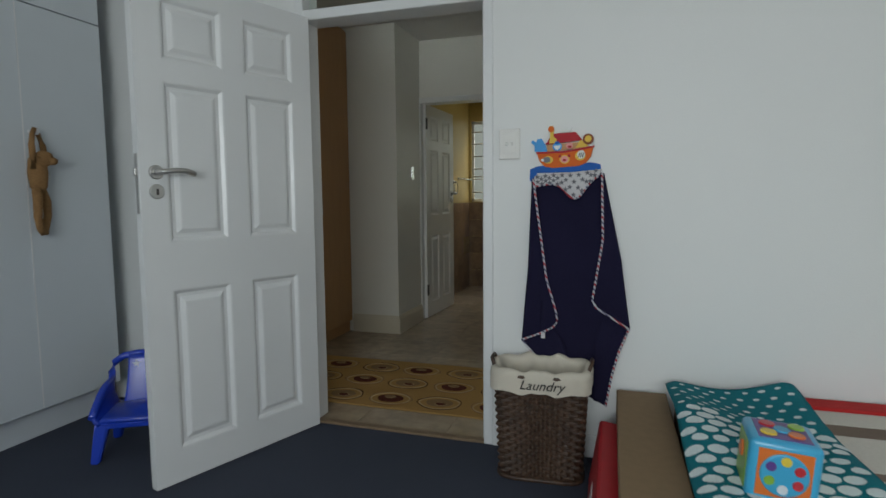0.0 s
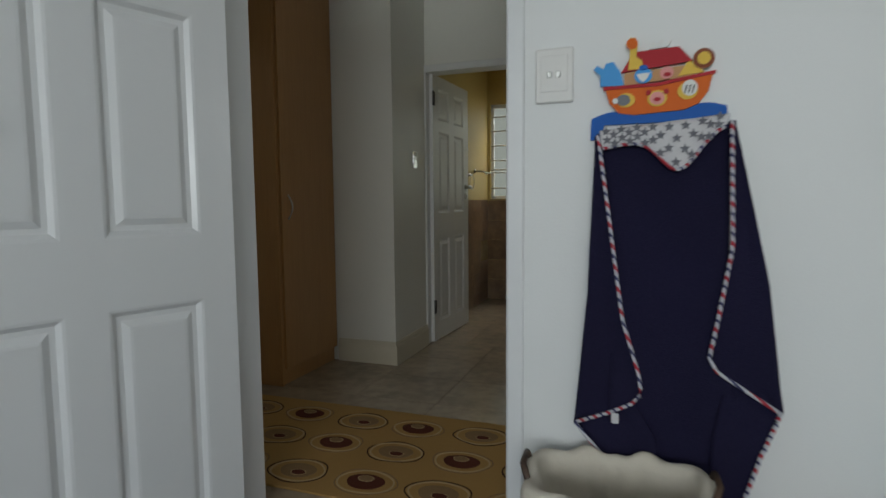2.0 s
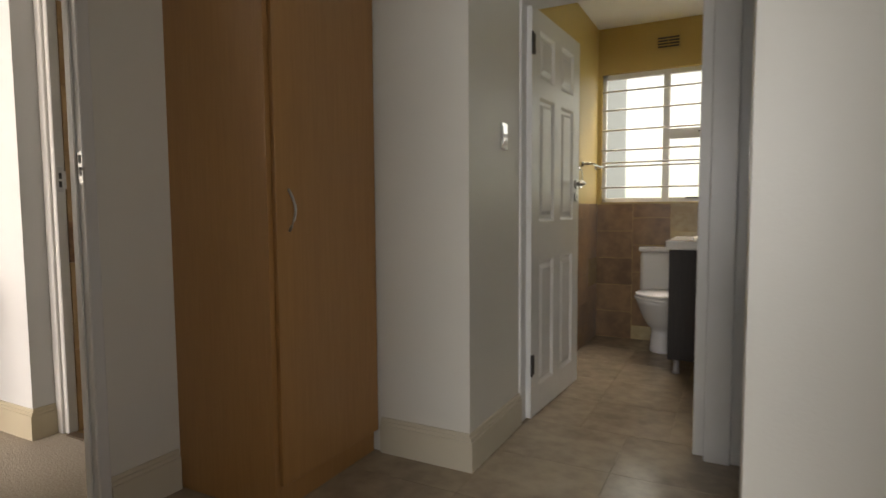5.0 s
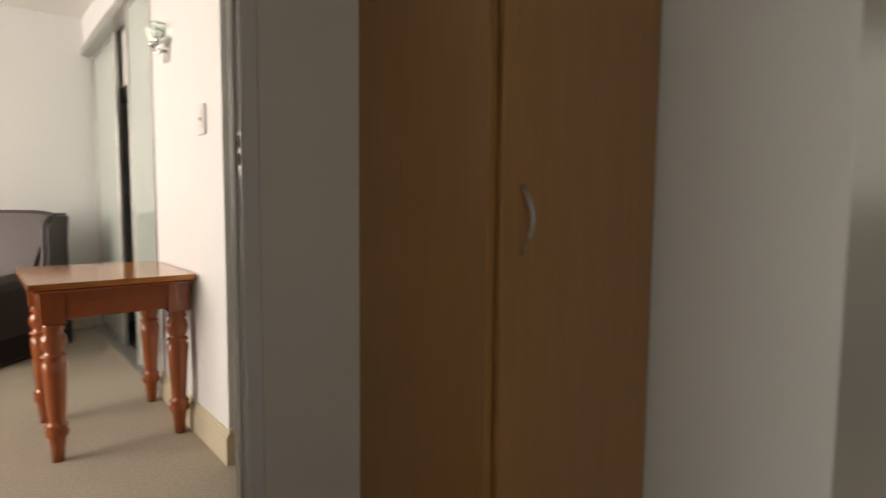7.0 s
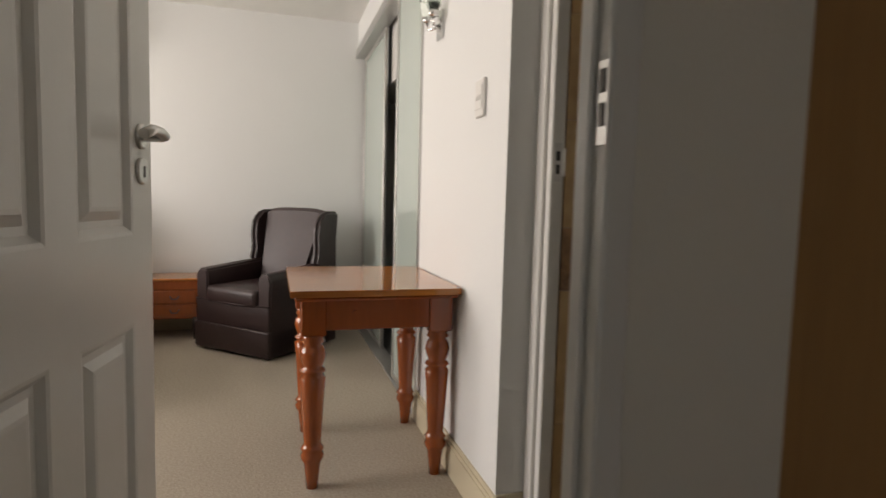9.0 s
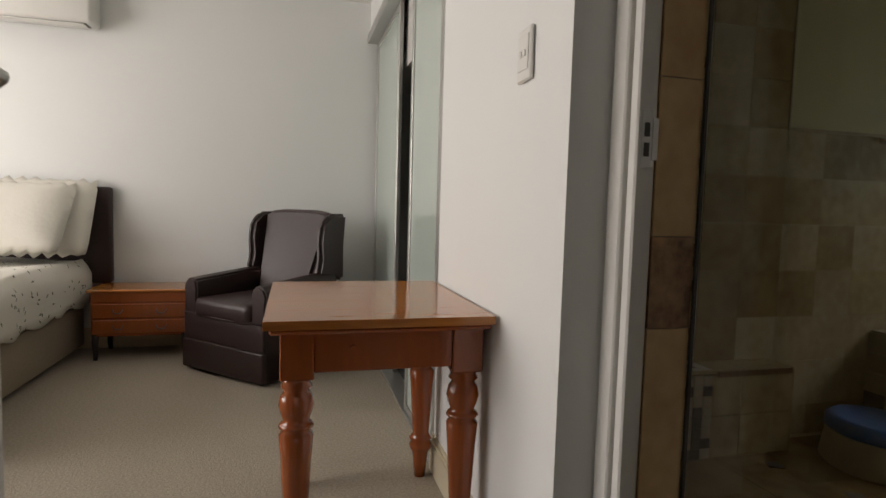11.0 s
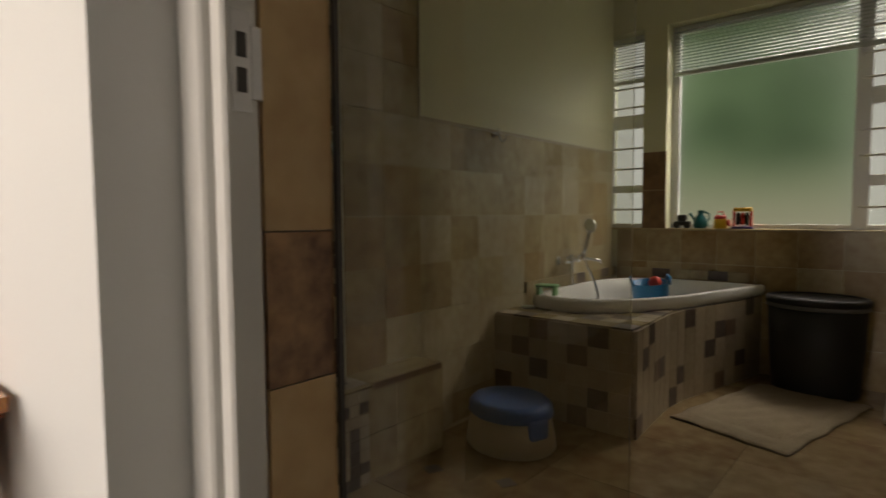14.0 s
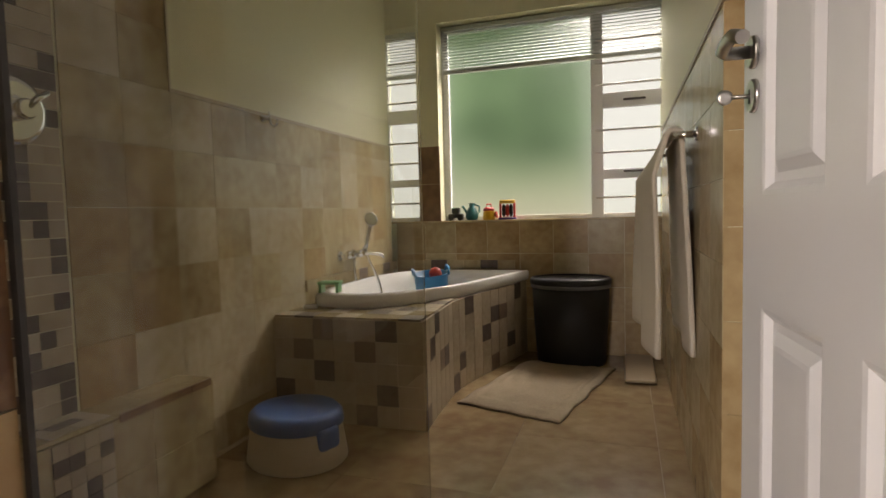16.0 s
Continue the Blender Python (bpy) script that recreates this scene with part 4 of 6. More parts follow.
def bed():
    quilt = mat("white_sprigged_quilt", (0.74, 0.71, 0.64), 0.9, grain=0.1, scale=30, bump=0.5, bscale=40, color2=(0.62, 0.58, 0.5))
    sprig = mat("green_sprig_print", (0.13, 0.14, 0.10), 0.9, grain=0.2, scale=40)
    base = mat("taupe_bed_base", (0.33, 0.27, 0.20), 0.9, grain=0.2, scale=60, bump=0.3, bscale=200)
    X0, X1, Y0, Y1 = 0.06, 2.0, -1.55, 0.0
    b = thing("bed", pose(-7.03, 2.02, 0), "made bed with white sprigged quilt and dark headboard", "bed")
    part("headboard", smooth(bx(0, Y0 - 0.05, 0.47, 0.07, Y1 + 0.15, 1.14, bev=0.02, seg=3)), LEATHER, b, "dark brown leather headboard")
    part("bed_base", smooth(bx(X0 + 0.02, Y0 + 0.02, 0.04, X1, Y1 - 0.02, 0.33, bev=0.02, seg=2)), base, b)
    part("mattress", smooth(bx(X0 + 0.02, Y0 + 0.01, 0.33, X1, Y1 - 0.01, 0.58, bev=0.05, seg=4)), quilt, b)
    rnd = random.Random(8)

    def q(u, v):
        s = (u - 0.5) * 2
        half = (Y1 - Y0) / 2
        t = abs(s) * 1.32
        sg = 1 if s >= 0 else -1
        if t < 0.96:
            y, z = t * half, 0.64 + 0.012 * math.sin(9 * v + 7 * s)
        else:
            y, z = half * (0.96 + 0.075 * min(1, (t - 0.96) * 10)), 0.64 - (t - 0.96) * half * 1.05
        return Vector((X0 + 0.01 + v * (X1 - X0 + 0.02), (Y0 + Y1) / 2 + sg * (y + (0.012 * math.sin(22 * v) if t > 1 else 0)), z + (0.014 * math.sin(40 * v) if abs(s) > 0.99 else 0)))
    bm = grid_sheet(bmesh.new(), q, 44, 60)
    thicken(bm, 0.012)
    part("quilt", bm, quilt, b)
    bm = bmesh.new()
    for _ in range(280):
        u, v = rnd.uniform(0.5, 0.995), rnd.uniform(0.0, 0.9)
        p, e1, e2 = q(u, v), q(min(u + 0.01, 1), v), q(u, v + 0.01)
        a, c = (e1 - p).normalized(), (e2 - p).normalized()
        n = a.cross(c)
        n = -n if n.z < 0 and n.y < 0 else n
        th = rnd.uniform(0, 6.3)
        d1 = (a * math.cos(th) + c * math.sin(th)) * 0.016
        d2 = (c * math.cos(th) - a * math.sin(th)) * 0.006
        for off in (0.014, -0.014):
            bm.faces.new([bm.verts.new(p + n * off * 1.0 + k) for k in (-d1, d2, d1, -d2)])
    o = part("sprig_print", bm, sprig, b)
    o["kind"] = "stuff"
    for x, y, r in ((0.17, -0.30, 62), (0.30, -0.40, 50)):
        def p_(u, v, x=x, y=y):
            a, c = (u - 0.5) * 2, (v - 0.5) * 2
            edge = max(abs(a), abs(c))
            th = 0.075 * (1 - edge ** 4)
            fr = 0.02 * math.sin(26 * (a + c)) if edge > 0.92 else 0
            return Vector((th, a * 0.36, c * 0.26 + fr))
        bm = grid_sheet(bmesh.new(), p_, 18, 16)
        thicken(bm, 0.03)
        bmesh.ops.rotate(bm, cent=(0, 0, 0), matrix=Matrix.Rotation(radians(-(90 - r)), 3, "Y"), verts=bm.verts[:])
        bmesh.ops.translate(bm, vec=(x, y, 0.92), verts=bm.verts[:])
        pil = single("pillow", bm, quilt, pose(-7.03, 2.02, 0), "white sprigged pillow with a scalloped frill", "pillow", "pillows on the bed")


bed()


def sliding_wardrobe():
    s = thing("sliding_wardrobe", pose(0, 0, 0), "wardrobe with pale green glass sliding doors standing ajar", "wardrobe")
    x0, x1, h = BX, -4.78, 2.33
    part("top_track", bx(x0, 3.935, 2.30, x1, 4.035, 2.37, bev=0.004), ALU, s)
    part("floor_track", bx(x0, 3.945, 0, x1 + 0.02, 4.05, 0.012, bev=0.002), ALU, s)
    part("rail_wall", bx(x1 + 0.001, BY - 0.002, 0, x1 + 0.022, 4.05, 2.30), ALU, s)
    for a, b, y in ((x0 + 0.02, -6.05, 4.02), (-5.40, x1, 3.968)):
        d = part("door", bx(a + 0.035, y - 0.004, 0.05, b - 0.035, y + 0.004, 2.29), SLIDE, s, "pale green glass sliding door")
        for r in ((a, y - 0.012, 0.014, a + 0.04, y + 0.012, 2.3), (b - 0.04, y - 0.012, 0.014, b, y + 0.012, 2.3), (a + 0.04, y - 0.01, 0.014, b - 0.04, y + 0.01, 0.05), (a + 0.04, y - 0.01, 2.265, b - 0.04, y + 0.01, 2.3)):
            part("door_rail", bx(*r, bev=0.002), ALU, d)
    part("interior", bx(x0, 4.50, 0, x1, 4.545, 2.37), DARKIN, s)
    part("interior_side", bx(x1 + 0.0, 4.06, 0, x1 + 0.03, 4.5, 2.33), DARKIN, s)
    part("shelf_board", bx(-6.9, 4.06, 1.92, -4.8, 4.49, 2.36), PLASTICW, s, "white board inside the wardrobe")
    part("interior_floor", bx(x0, 4.05, -0.05, x1, 4.5, 0.01), DARKIN, s)


sliding_wardrobe()


def sconce():
    s = thing("wall_lamp", pose(-4.45, BY - 0.001, 1.84), "chrome wall lamp with a small glass shade", "lamp")
    part("back_plate", bx(-0.035, -0.014, -0.06, 0.035, 0, 0.06, bev=0.004), SHINY, s)
    for k in (-1, 1):
        part("arm", tube(bmesh.new(), [(0, -0.012, 0.0), (k * 0.02, -0.035, -0.015), (k * 0.045, -0.05, -0.01), (k * 0.05, -0.052, 0.02)], 0.007, 10), SHINY, s)
        part("holder", lathe(bmesh.new(), [(0.012, 0.015), (0.021, 0.022), (0.021, 0.04)], (k * 0.05, -0.052, 0), 16), SHINY, s)
        part("shade", lathe(bmesh.new(), [(0.02, 0.04), (0.028, 0.055), (0.032, 0.085), (0.035, 0.11)], (k * 0.05, -0.052, 0), 20), CLEARG, s, "small clear glass shade")


sconce()


def aircon():
    a = thing("air_conditioner", pose(BX, 1.25, 2.20), "white wall air conditioner above the bed", "air conditioner")
    part("casing", smooth(bx(0.0, 0, 0.0, 0.20, 0.86, 0.28, bev=0.025, seg=3)), PLASTICW, a)
    part("outlet", bx(0.06, 0.04, -0.002, 0.17, 0.82, 0.012), DARKM, a)
    part("flap", bx(0.10, 0.05, -0.012, 0.18, 0.81, -0.004, bev=0.002), PLASTICW, a)


aircon()

# ---- nursery things ----


def nursery_wardrobe():
    grey = mat("pale_grey_melamine", (0.62, 0.66, 0.69), 0.4, grain=0.05, scale=5, bump=0.02, color2=(0.56, 0.6, 0.63), big=0.05)
    edge = mat("white_pvc_edging", (0.8, 0.8, 0.8), 0.4, grain=0.03, scale=30)
    g = "built-in wardrobe units"
    fx = -2.60
    for k in range(4):
        y1 = 2.555 - 0.89 * k
        y0 = y1 - 0.885
        c = thing("wardrobe", pose(fx, y0, 0), "pale grey built-in wardrobe unit with tall doors", "wardrobe", g)
        part("carcass", bx(-0.62, 0, 0.15, -0.02, 0.885, 2.58), grey, c)
        part("plinth", bx(-0.60, 0, 0, -0.075, 0.885, 0.149), grey, c, "recessed white plinth")
        for i in range(2):
            for z0, z1 in ((0.155, 2.085), (2.092, 2.575)):
                d = part("wardrobe_door", bx(-0.018, 0.443 * i + 0.0015, z0, 0, 0.443 * i + 0.4415, z1, bev=0.0008), grey, c)
                part("edging", bx(-0.017, 0.443 * i - 0.0005 + (0.4405 if i == 0 else 0), z0, 0.0012, 0.443 * i + 0.0025 + (0.4405 if i == 0 else 0), z1), edge, d, "white door edging")
        if k == 0:
            part("knob", lathe(bmesh.new(), [(0.009, 0), (0.008, 0.03), (0.017, 0.036), (0.017, 0.046), (0.008, 0.05)], seg=16), edge, c, "small white door knob").matrix_basis = pose(0, 2.14 - y0, 1.492, 0, 90, 0)
    return


nursery_wardrobe()


def soft_toy():
    fur = mat("tan_plush_fur", (0.30, 0.17, 0.075), 0.95, grain=0.5, scale=90, bump=1.0, bscale=160, color2=(0.19, 0.10, 0.04), spec=0.1)
    bm = bmesh.new()
    z = 1.30
    lathe(bm, [(0.012, -0.10), (0.035, -0.07), (0.042, 0.0), (0.036, 0.06), (0.02, 0.09)], (0, 0, z), 14)
    lathe(bm, [(0.01, -0.035), (0.034, -0.02), (0.042, 0.005), (0.034, 0.03), (0.01, 0.042)], (0.028, 0.0, z + 0.06), 14)
    lathe(bm, [(0.008, -0.015), (0.022, -0.005), (0.022, 0.012), (0.008, 0.02)], (0.066, 0.0, z + 0.05), 12)
    for s in (-1, 1):
        tube(bm, [(0, s * 0.03, z + 0.02), (0.01, s * 0.055, z + 0.07), (0.005, s * 0.05, z + 0.13), (0, s * 0.025, z + 0.18), (0, s * 0.004, z + 0.205)], 0.016, 10, 0.010)
        tube(bm, [(0, s * 0.02, z - 0.08), (0.01, s * 0.042, z - 0.14), (0.008, s * 0.045, z - 0.21), (0.005, s * 0.022, z - 0.27), (0.01, s * 0.008, z - 0.29)], 0.021, 10, 0.014)
        lathe(bm, [(0.004, -0.006), (0.014, 0), (0.004, 0.006)], (0.024, s * 0.046, z + 0.07), 10)
    single("soft_toy", bm, fur, pose(-2.562, 2.14, 0.0, 0, 0, 28), "tan plush animal hanging by its arms on the wardrobe", "soft toy")


soft_toy()


def kid_chair():
    blue = mat("cobalt_blue_plastic", (0.012, 0.05, 0.46), 0.22, grain=0.08, scale=20, spec=0.6)
    star = mat("white_star_print", (0.75, 0.78, 0.85), 0.4, grain=0.05, scale=20)
    c = thing("kids_chair", pose(-2.08, 2.19, 0, 0, 0, 30), "small cobalt blue plastic childs chair", "chair")
    part("seat", smooth(bx(-0.135, -0.14, 0.17, 0.135, 0.12, 0.195, bev=0.012, seg=3)), blue, c)
    part("seat_skirt", smooth(bx(-0.13, -0.135, 0.145, 0.13, 0.115, 0.171, bev=0.005)), blue, c)

    def side(u, v, sx):
        y = -0.15 + 0.27 * u
        top = 0.205 + 0.075 * math.sin(math.pi * min(1.0, u * 1.25) * 0.55) + 0.02 * u
        return Vector((sx * (0.132 + 0.022 * v + 0.01 * math.sin(math.pi * v)), y, 0.165 + (top - 0.165) * v))
    for sx in (-1, 1):
        for y0, y1 in ((-0.12, -0.15), (0.10, 0.14)):
            bm = bmesh.new()
            lo = [(sx * 0.15 + dx, y1 + dy, 0) for dx, dy in ((-0.018, -0.018), (0.018, -0.018), (0.018, 0.018), (-0.018, 0.018))]
            hi = [(sx * 0.12 + dx, y0 + dy, 0.175) for dx, dy in ((-0.03, -0.024), (0.03, -0.024), (0.03, 0.024), (-0.03, 0.024))]
            a, b = [bm.verts.new(p) for p in lo], [bm.verts.new(p) for p in hi]
            bm.faces.new(list(reversed(a)))
            bm.faces.new(b)
            for i in range(4):
                bm.faces.new((a[i], a[(i + 1) % 4], b[(i + 1) % 4], b[i]))
            bmesh.ops.bevel(bm, geom=bm.edges[:], offset=0.006, segments=2, affect="EDGES")
            part("leg", smooth(bm), blue, c)
        part("side_panel", thicken(grid_sheet(bmesh.new(), lambda u, v, sx=sx: side(u, v, sx), 12, 6), 0.016), blue, c)
        rim = [side(k / 8, 1.0, sx) for k in range(9)] + [Vector((sx * 0.158, 0.135, 0.335)), Vector((sx * 0.148, 0.15, 0.375)), Vector((sx * 0.11, 0.163, 0.402)), Vector((sx * 0.05, 0.168, 0.410)), Vector((0, 0.169, 0.411))]
        part("arm_rim", tube(bmesh.new(), rim, 0.017, 12), blue, c)

    def back(u, v):
        a = (u - 0.5) * 2
        return Vector((a * (0.085 + 0.02 * (1 - v) ** 2), 0.115 + 0.05 * v - 0.012 * a * a, 0.17 + 0.24 * v))
    bm = thicken(grid_sheet(bmesh.new(), back, 14, 8), 0.018)
    bk = part("backrest", bm, blue, c)
    for k, s in ((-0.55, 0.022), (0.3, 0.024)):
        bm = bmesh.new()
        p = back(0.5 + k / 2, 0.82)
        vs = [bm.verts.new((p.x + (s if i % 2 == 0 else s * 0.42) * math.sin(math.pi * i / 5), p.y - 0.022, p.z + (s if i % 2 == 0 else s * 0.42) * math.cos(math.pi * i / 5))) for i in range(10)]
        bm.faces.new(vs)
        thicken(bm, 0.002)
        part("star", bm, star, bk, "white printed star")


kid_chair()
single("picture_book", bx(-0.012, -0.11, 0, 0.012, 0.11, 0.30, bev=0.002), mat("yellow_book_board", (0.62, 0.47, 0.04), 0.45, grain=0.3, scale=25, color2=(0.25, 0.2, 0.08)), pose(-2.30, 2.655, 0, -6, 0, 92), "yellow edged picture book leaning on the wall", "book")


def laundry_basket():
    wicker = mat("dark_brown_wicker", (0.085, 0.045, 0.025), 0.5, grain=0.6, scale=60, color2=(0.022, 0.011, 0.007), bump=0.3, bscale=120, big=0.4, bigscale=14)
    cloth = mat("cream_cotton_liner", (0.60, 0.55, 0.46), 0.9, grain=0.15, scale=120, bump=0.4, bscale=180, color2=(0.5, 0.45, 0.37))
    ink = mat("black_embroidery", (0.015, 0.014, 0.014), 0.8, grain=0.2, scale=80)
    b = thing("laundry_basket", pose(-0.235, 2.49, 0, 0, 0, 3), "dark wicker laundry basket with cream cloth liner", "basket")
    H = 0.445

    def ring(t, z, grow=0.0):
        a, c = 0.168 + 0.022 * z / H + grow, 0.105 + 0.02 * z / H + grow
        n = 5.0
        ct, st = math.cos(t), math.sin(t)
        r = (abs(ct / a) ** n + abs(st / c) ** n) ** (-1 / n)
        return r * ct, r * st

    def weave(u, v):
        t, z = 2 * math.pi * u, H * v
        row = int(v * 30 - 1e-6)
        o = 0.0075 * math.sin(t * 22 + math.pi * (row % 2)) - 0.0055 * abs(math.cos(math.pi * v * 30)) ** 6
        x, y = ring(t, z, o)
        return Vector((x, y, z + 0.002))
    bm = grid_sheet(bmesh.new(), weave, 176, 180)
    bmesh.ops.remove_doubles(bm, verts=bm.verts[:], dist=0.0002)
    part("weave", bm, wicker, b)
    bm = bmesh.new()
    vs = [bm.verts.new((*ring(2 * math.pi * i / 40, 0.02), 0.02)) for i in range(40)]
    bm.faces.new(vs)
    thicken(bm, 0.01)
    part("bottom", bm, wicker, b)
    for z in (0.008, H):
        part("border", tube(bmesh.new(), [(*ring(2 * math.pi * i / 48, z, 0.003), z) for i in range(49)], 0.010, 8), wicker, b)

    def liner(u, v):
        t = 2 * math.pi * u
        k = v * 3
        wob = 0.006 * math.sin(7 * t) + 0.004 * math.sin(13 * t)
        if k < 1:
            x, y = ring(t, H, 0.016 + wob * 0.6)
            return Vector((x, y, H - 0.065 + 0.075 * k + wob * (1 - k)))
        if k < 1.3:
            f = (k - 1) / 0.3
            x, y = ring(t, H, 0.016 - 0.034 * f + wob * 0.5)
            return Vector((x, y, H + 0.016 + 0.01 * math.sin(math.pi * f) + wob))
        f = (k - 1.3) / 1.7
        x, y = ring(t, H, -0.02 - 0.03 * f + wob * 0.7)
        return Vector((x, y, H + 0.012 - 0.30 * f))
    bm = grid_sheet(bmesh.new(), liner, 72, 26)
    bmesh.ops.remove_doubles(bm, verts=bm.verts[:], dist=0.0002)
    ln = part("liner", bm, cloth, b)
    cu = bpy.data.curves.new("lettering", "FONT")
    cu.body, cu.size, cu.shear, cu.extrude, cu.align_x = "Laundry", 0.054, 0.35, 0.0012, "CENTER"
    tmp = bpy.data.objects.new("lettering", cu)
    scene.collection.objects.link(tmp)
    me = bpy.data.meshes.new_from_object(tmp.evaluated_get(bpy.context.evaluated_depsgraph_get()))
    bpy.data.objects.remove(tmp)
    me.materials.append(ink)
    tx = new("lettering", me)
    tx.parent = ln
    tx.matrix_basis = pose(0.01, -0.1465, H - 0.045, 90, 0, 0)
    tx["label"] = "black embroidered laundry lettering"
    for s in (-1, 1):
        part("handle", tube(bmesh.new(), [(s * 0.185, -0.05, H - 0.01), (s * 0.205, -0.03, H + 0.045), (s * 0.205, 0.03, H + 0.045), (s * 0.185, 0.05, H - 0.01)], 0.008, 8), wicker, b)


laundry_basket()

WYN = 2.684   # nursery wall face


def ark_plaque():
    def paint(n, c):
        return mat(n, c, 0.55, grain=0.06, scale=40, spec=0.2)
    blue, orange, red, yellow, sky_, white, brown, pink, black = (paint("toy_blue", (0.008, 0.105, 0.42)), paint("toy_orange", (0.68, 0.13, 0.012)), paint("toy_red", (0.42, 0.02, 0.03)), paint("toy_yellow", (0.75, 0.50, 0.08)),
                                                                 paint("toy_sky_blue", (0.07, 0.33, 0.70)), paint("toy_white", (0.75, 0.75, 0.72)), paint("toy_brown", (0.24, 0.07, 0.03)), paint("toy_pink", (0.75, 0.32, 0.30)), paint("toy_black", (0.02, 0.02, 0.02)))
    a = thing("hook_rack", pose(-0.166, WYN, 1.29), "painted wooden toy boat hook rack on the wall", "hook rack")

    def flat(n, pts, y, material, t=0.008, parent=a):
        bm = bmesh.new()
        f = bm.faces.new([bm.verts.new((x, -y, z)) for x, z in pts])
        g = bmesh.ops.extrude_face_region(bm, geom=[f])
        bmesh.ops.translate(bm, vec=(0, t, 0), verts=[v for v in g["geom"] if isinstance(v, bmesh.types.BMVert)])
        bmesh.ops.recalc_face_normals(bm, faces=bm.faces[:])
        return part(n, bm, material, parent)

    def disc(n, x, z, r, y, material, parent=a, k=1.0):
        return flat(n, [(x + r * math.cos(2 * math.pi * i / 20), z + k * r * math.sin(2 * math.pi * i / 20)) for i in range(20)], y, material, 0.004, parent)
    wave = [(-0.15 + 0.0125 * k, -0.004 + 0.012 * abs(math.sin(math.pi * k / 8)) + 0.0006 * k) for k in range(25)]
    flat("base_bar", [(-0.152, -0.055)] + wave + [(0.155, -0.05), (0.13, -0.05), (0.12, -0.02), (-0.12, -0.02), (-0.128, -0.055)], 0.014, blue, 0.013)
    hull = flat("hull", [(-0.118, 0.062), (0.118, 0.082), (0.11, 0.045), (0.09, 0.018), (0.06, 0.006), (-0.05, 0.0), (-0.085, 0.006), (-0.108, 0.03)], 0.02, orange)
    flat("deck_rail", [(-0.122, 0.062), (0.0, 0.063), (0.124, 0.083), (0.124, 0.09), (0.0, 0.071), (-0.122, 0.070)], 0.024, red, 0.01)
    flat("cabin", [(-0.075, 0.07), (0.085, 0.082), (0.08, 0.108), (-0.075, 0.10)], 0.018, paint("toy_tan", (0.55, 0.30, 0.14)))
    flat("tent", [(0.045, 0.083), (0.10, 0.088), (0.083, 0.106), (0.066, 0.118)], 0.0215, yellow)
    flat("roof", [(-0.082, 0.10), (0.075, 0.115), (0.045, 0.15), (-0.055, 0.146)], 0.022, red)
    flat("grey_animal", [(-0.13, 0.072), (-0.075, 0.07), (-0.085, 0.105), (-0.10, 0.128), (-0.118, 0.125), (-0.122, 0.112), (-0.138, 0.122), (-0.146, 0.112), (-0.13, 0.098)], 0.021, sky_)
    flat("tall_animal", [(-0.066, 0.105), (-0.03, 0.105), (-0.036, 0.125), (-0.048, 0.135), (-0.045, 0.165), (-0.05, 0.178), (-0.062, 0.18), (-0.072, 0.165), (-0.062, 0.15)], 0.025, yellow)
    disc("animal_head", -0.058, 0.165, 0.013, 0.027, orange)
    m_ = disc("mane", 0.098, 0.118, 0.023, 0.024, brown)
    disc("animal_face", 0.098, 0.118, 0.014, 0.0285, yellow, m_)
    flat("birds", [(-0.02, 0.15), (0.02, 0.152), (0.03, 0.168), (0.015, 0.16), (0.008, 0.172), (-0.004, 0.16), (-0.012, 0.168)], 0.02, white)
    fig = disc("figure", -0.032, 0.090, 0.020, 0.0225, sky_, k=0.9)
    flat("beard", [(-0.047, 0.094), (-0.017, 0.095), (-0.022, 0.084), (-0.032, 0.074), (-0.042, 0.083)], 0.0255, white, 0.003, fig)
    disc("cap", -0.032, 0.108, 0.010, 0.0255, blue, fig, 0.6)
    snout = disc("figure", 0.020, 0.093, 0.015, 0.0235, pink, k=0.95)
    disc("cheek", 0.021, 0.088, 0.008, 0.0265, red, snout, 0.6)
    disc("porthole", -0.07, 0.035, 0.021, 0.0245, yellow, hull, 0.8)
    disc("porthole_figure", -0.076, 0.035, 0.016, 0.0275, paint("toy_grey", (0.18, 0.19, 0.21)), hull, 0.8)
    disc("muzzle", -0.094, 0.034, 0.0065, 0.0285, white, hull)
    disc("porthole", 0.0, 0.035, 0.022, 0.0245, yellow, hull, 0.85)
    disc("porthole_figure", 0.0, 0.035, 0.0165, 0.026, pink, hull, 0.9)
    disc("snout", 0.0, 0.032, 0.008, 0.0285, red, hull, 0.6)
    for k in (-1, 1):
        disc("ear", k * 0.019, 0.049, 0.006, 0.0275, red, hull)
    disc("porthole", 0.066, 0.048, 0.022, 0.0245, yellow, hull, 0.9)
    disc("porthole_figure", 0.070, 0.054, 0.0165, 0.026, white, hull, 1.1)
    for i in range(3):
        flat("stripe", [(0.058 + 0.008 * i, 0.042), (0.061 + 0.008 * i, 0.042), (0.065 + 0.008 * i, 0.06), (0.062 + 0.008 * i, 0.06)], 0.027, black, 0.003, hull)


ark_plaque()


def poly(pts, v):
    """A point along a polyline whose rows are (share, x, z)."""
    for a, b in zip(pts, pts[1:]):
        if v <= b[0] or b is pts[-1]:
            f = (v - a[0]) / (b[0] - a[0])
            return a[1] + (b[1] - a[1]) * f, a[2] + (b[2] - a[2]) * f


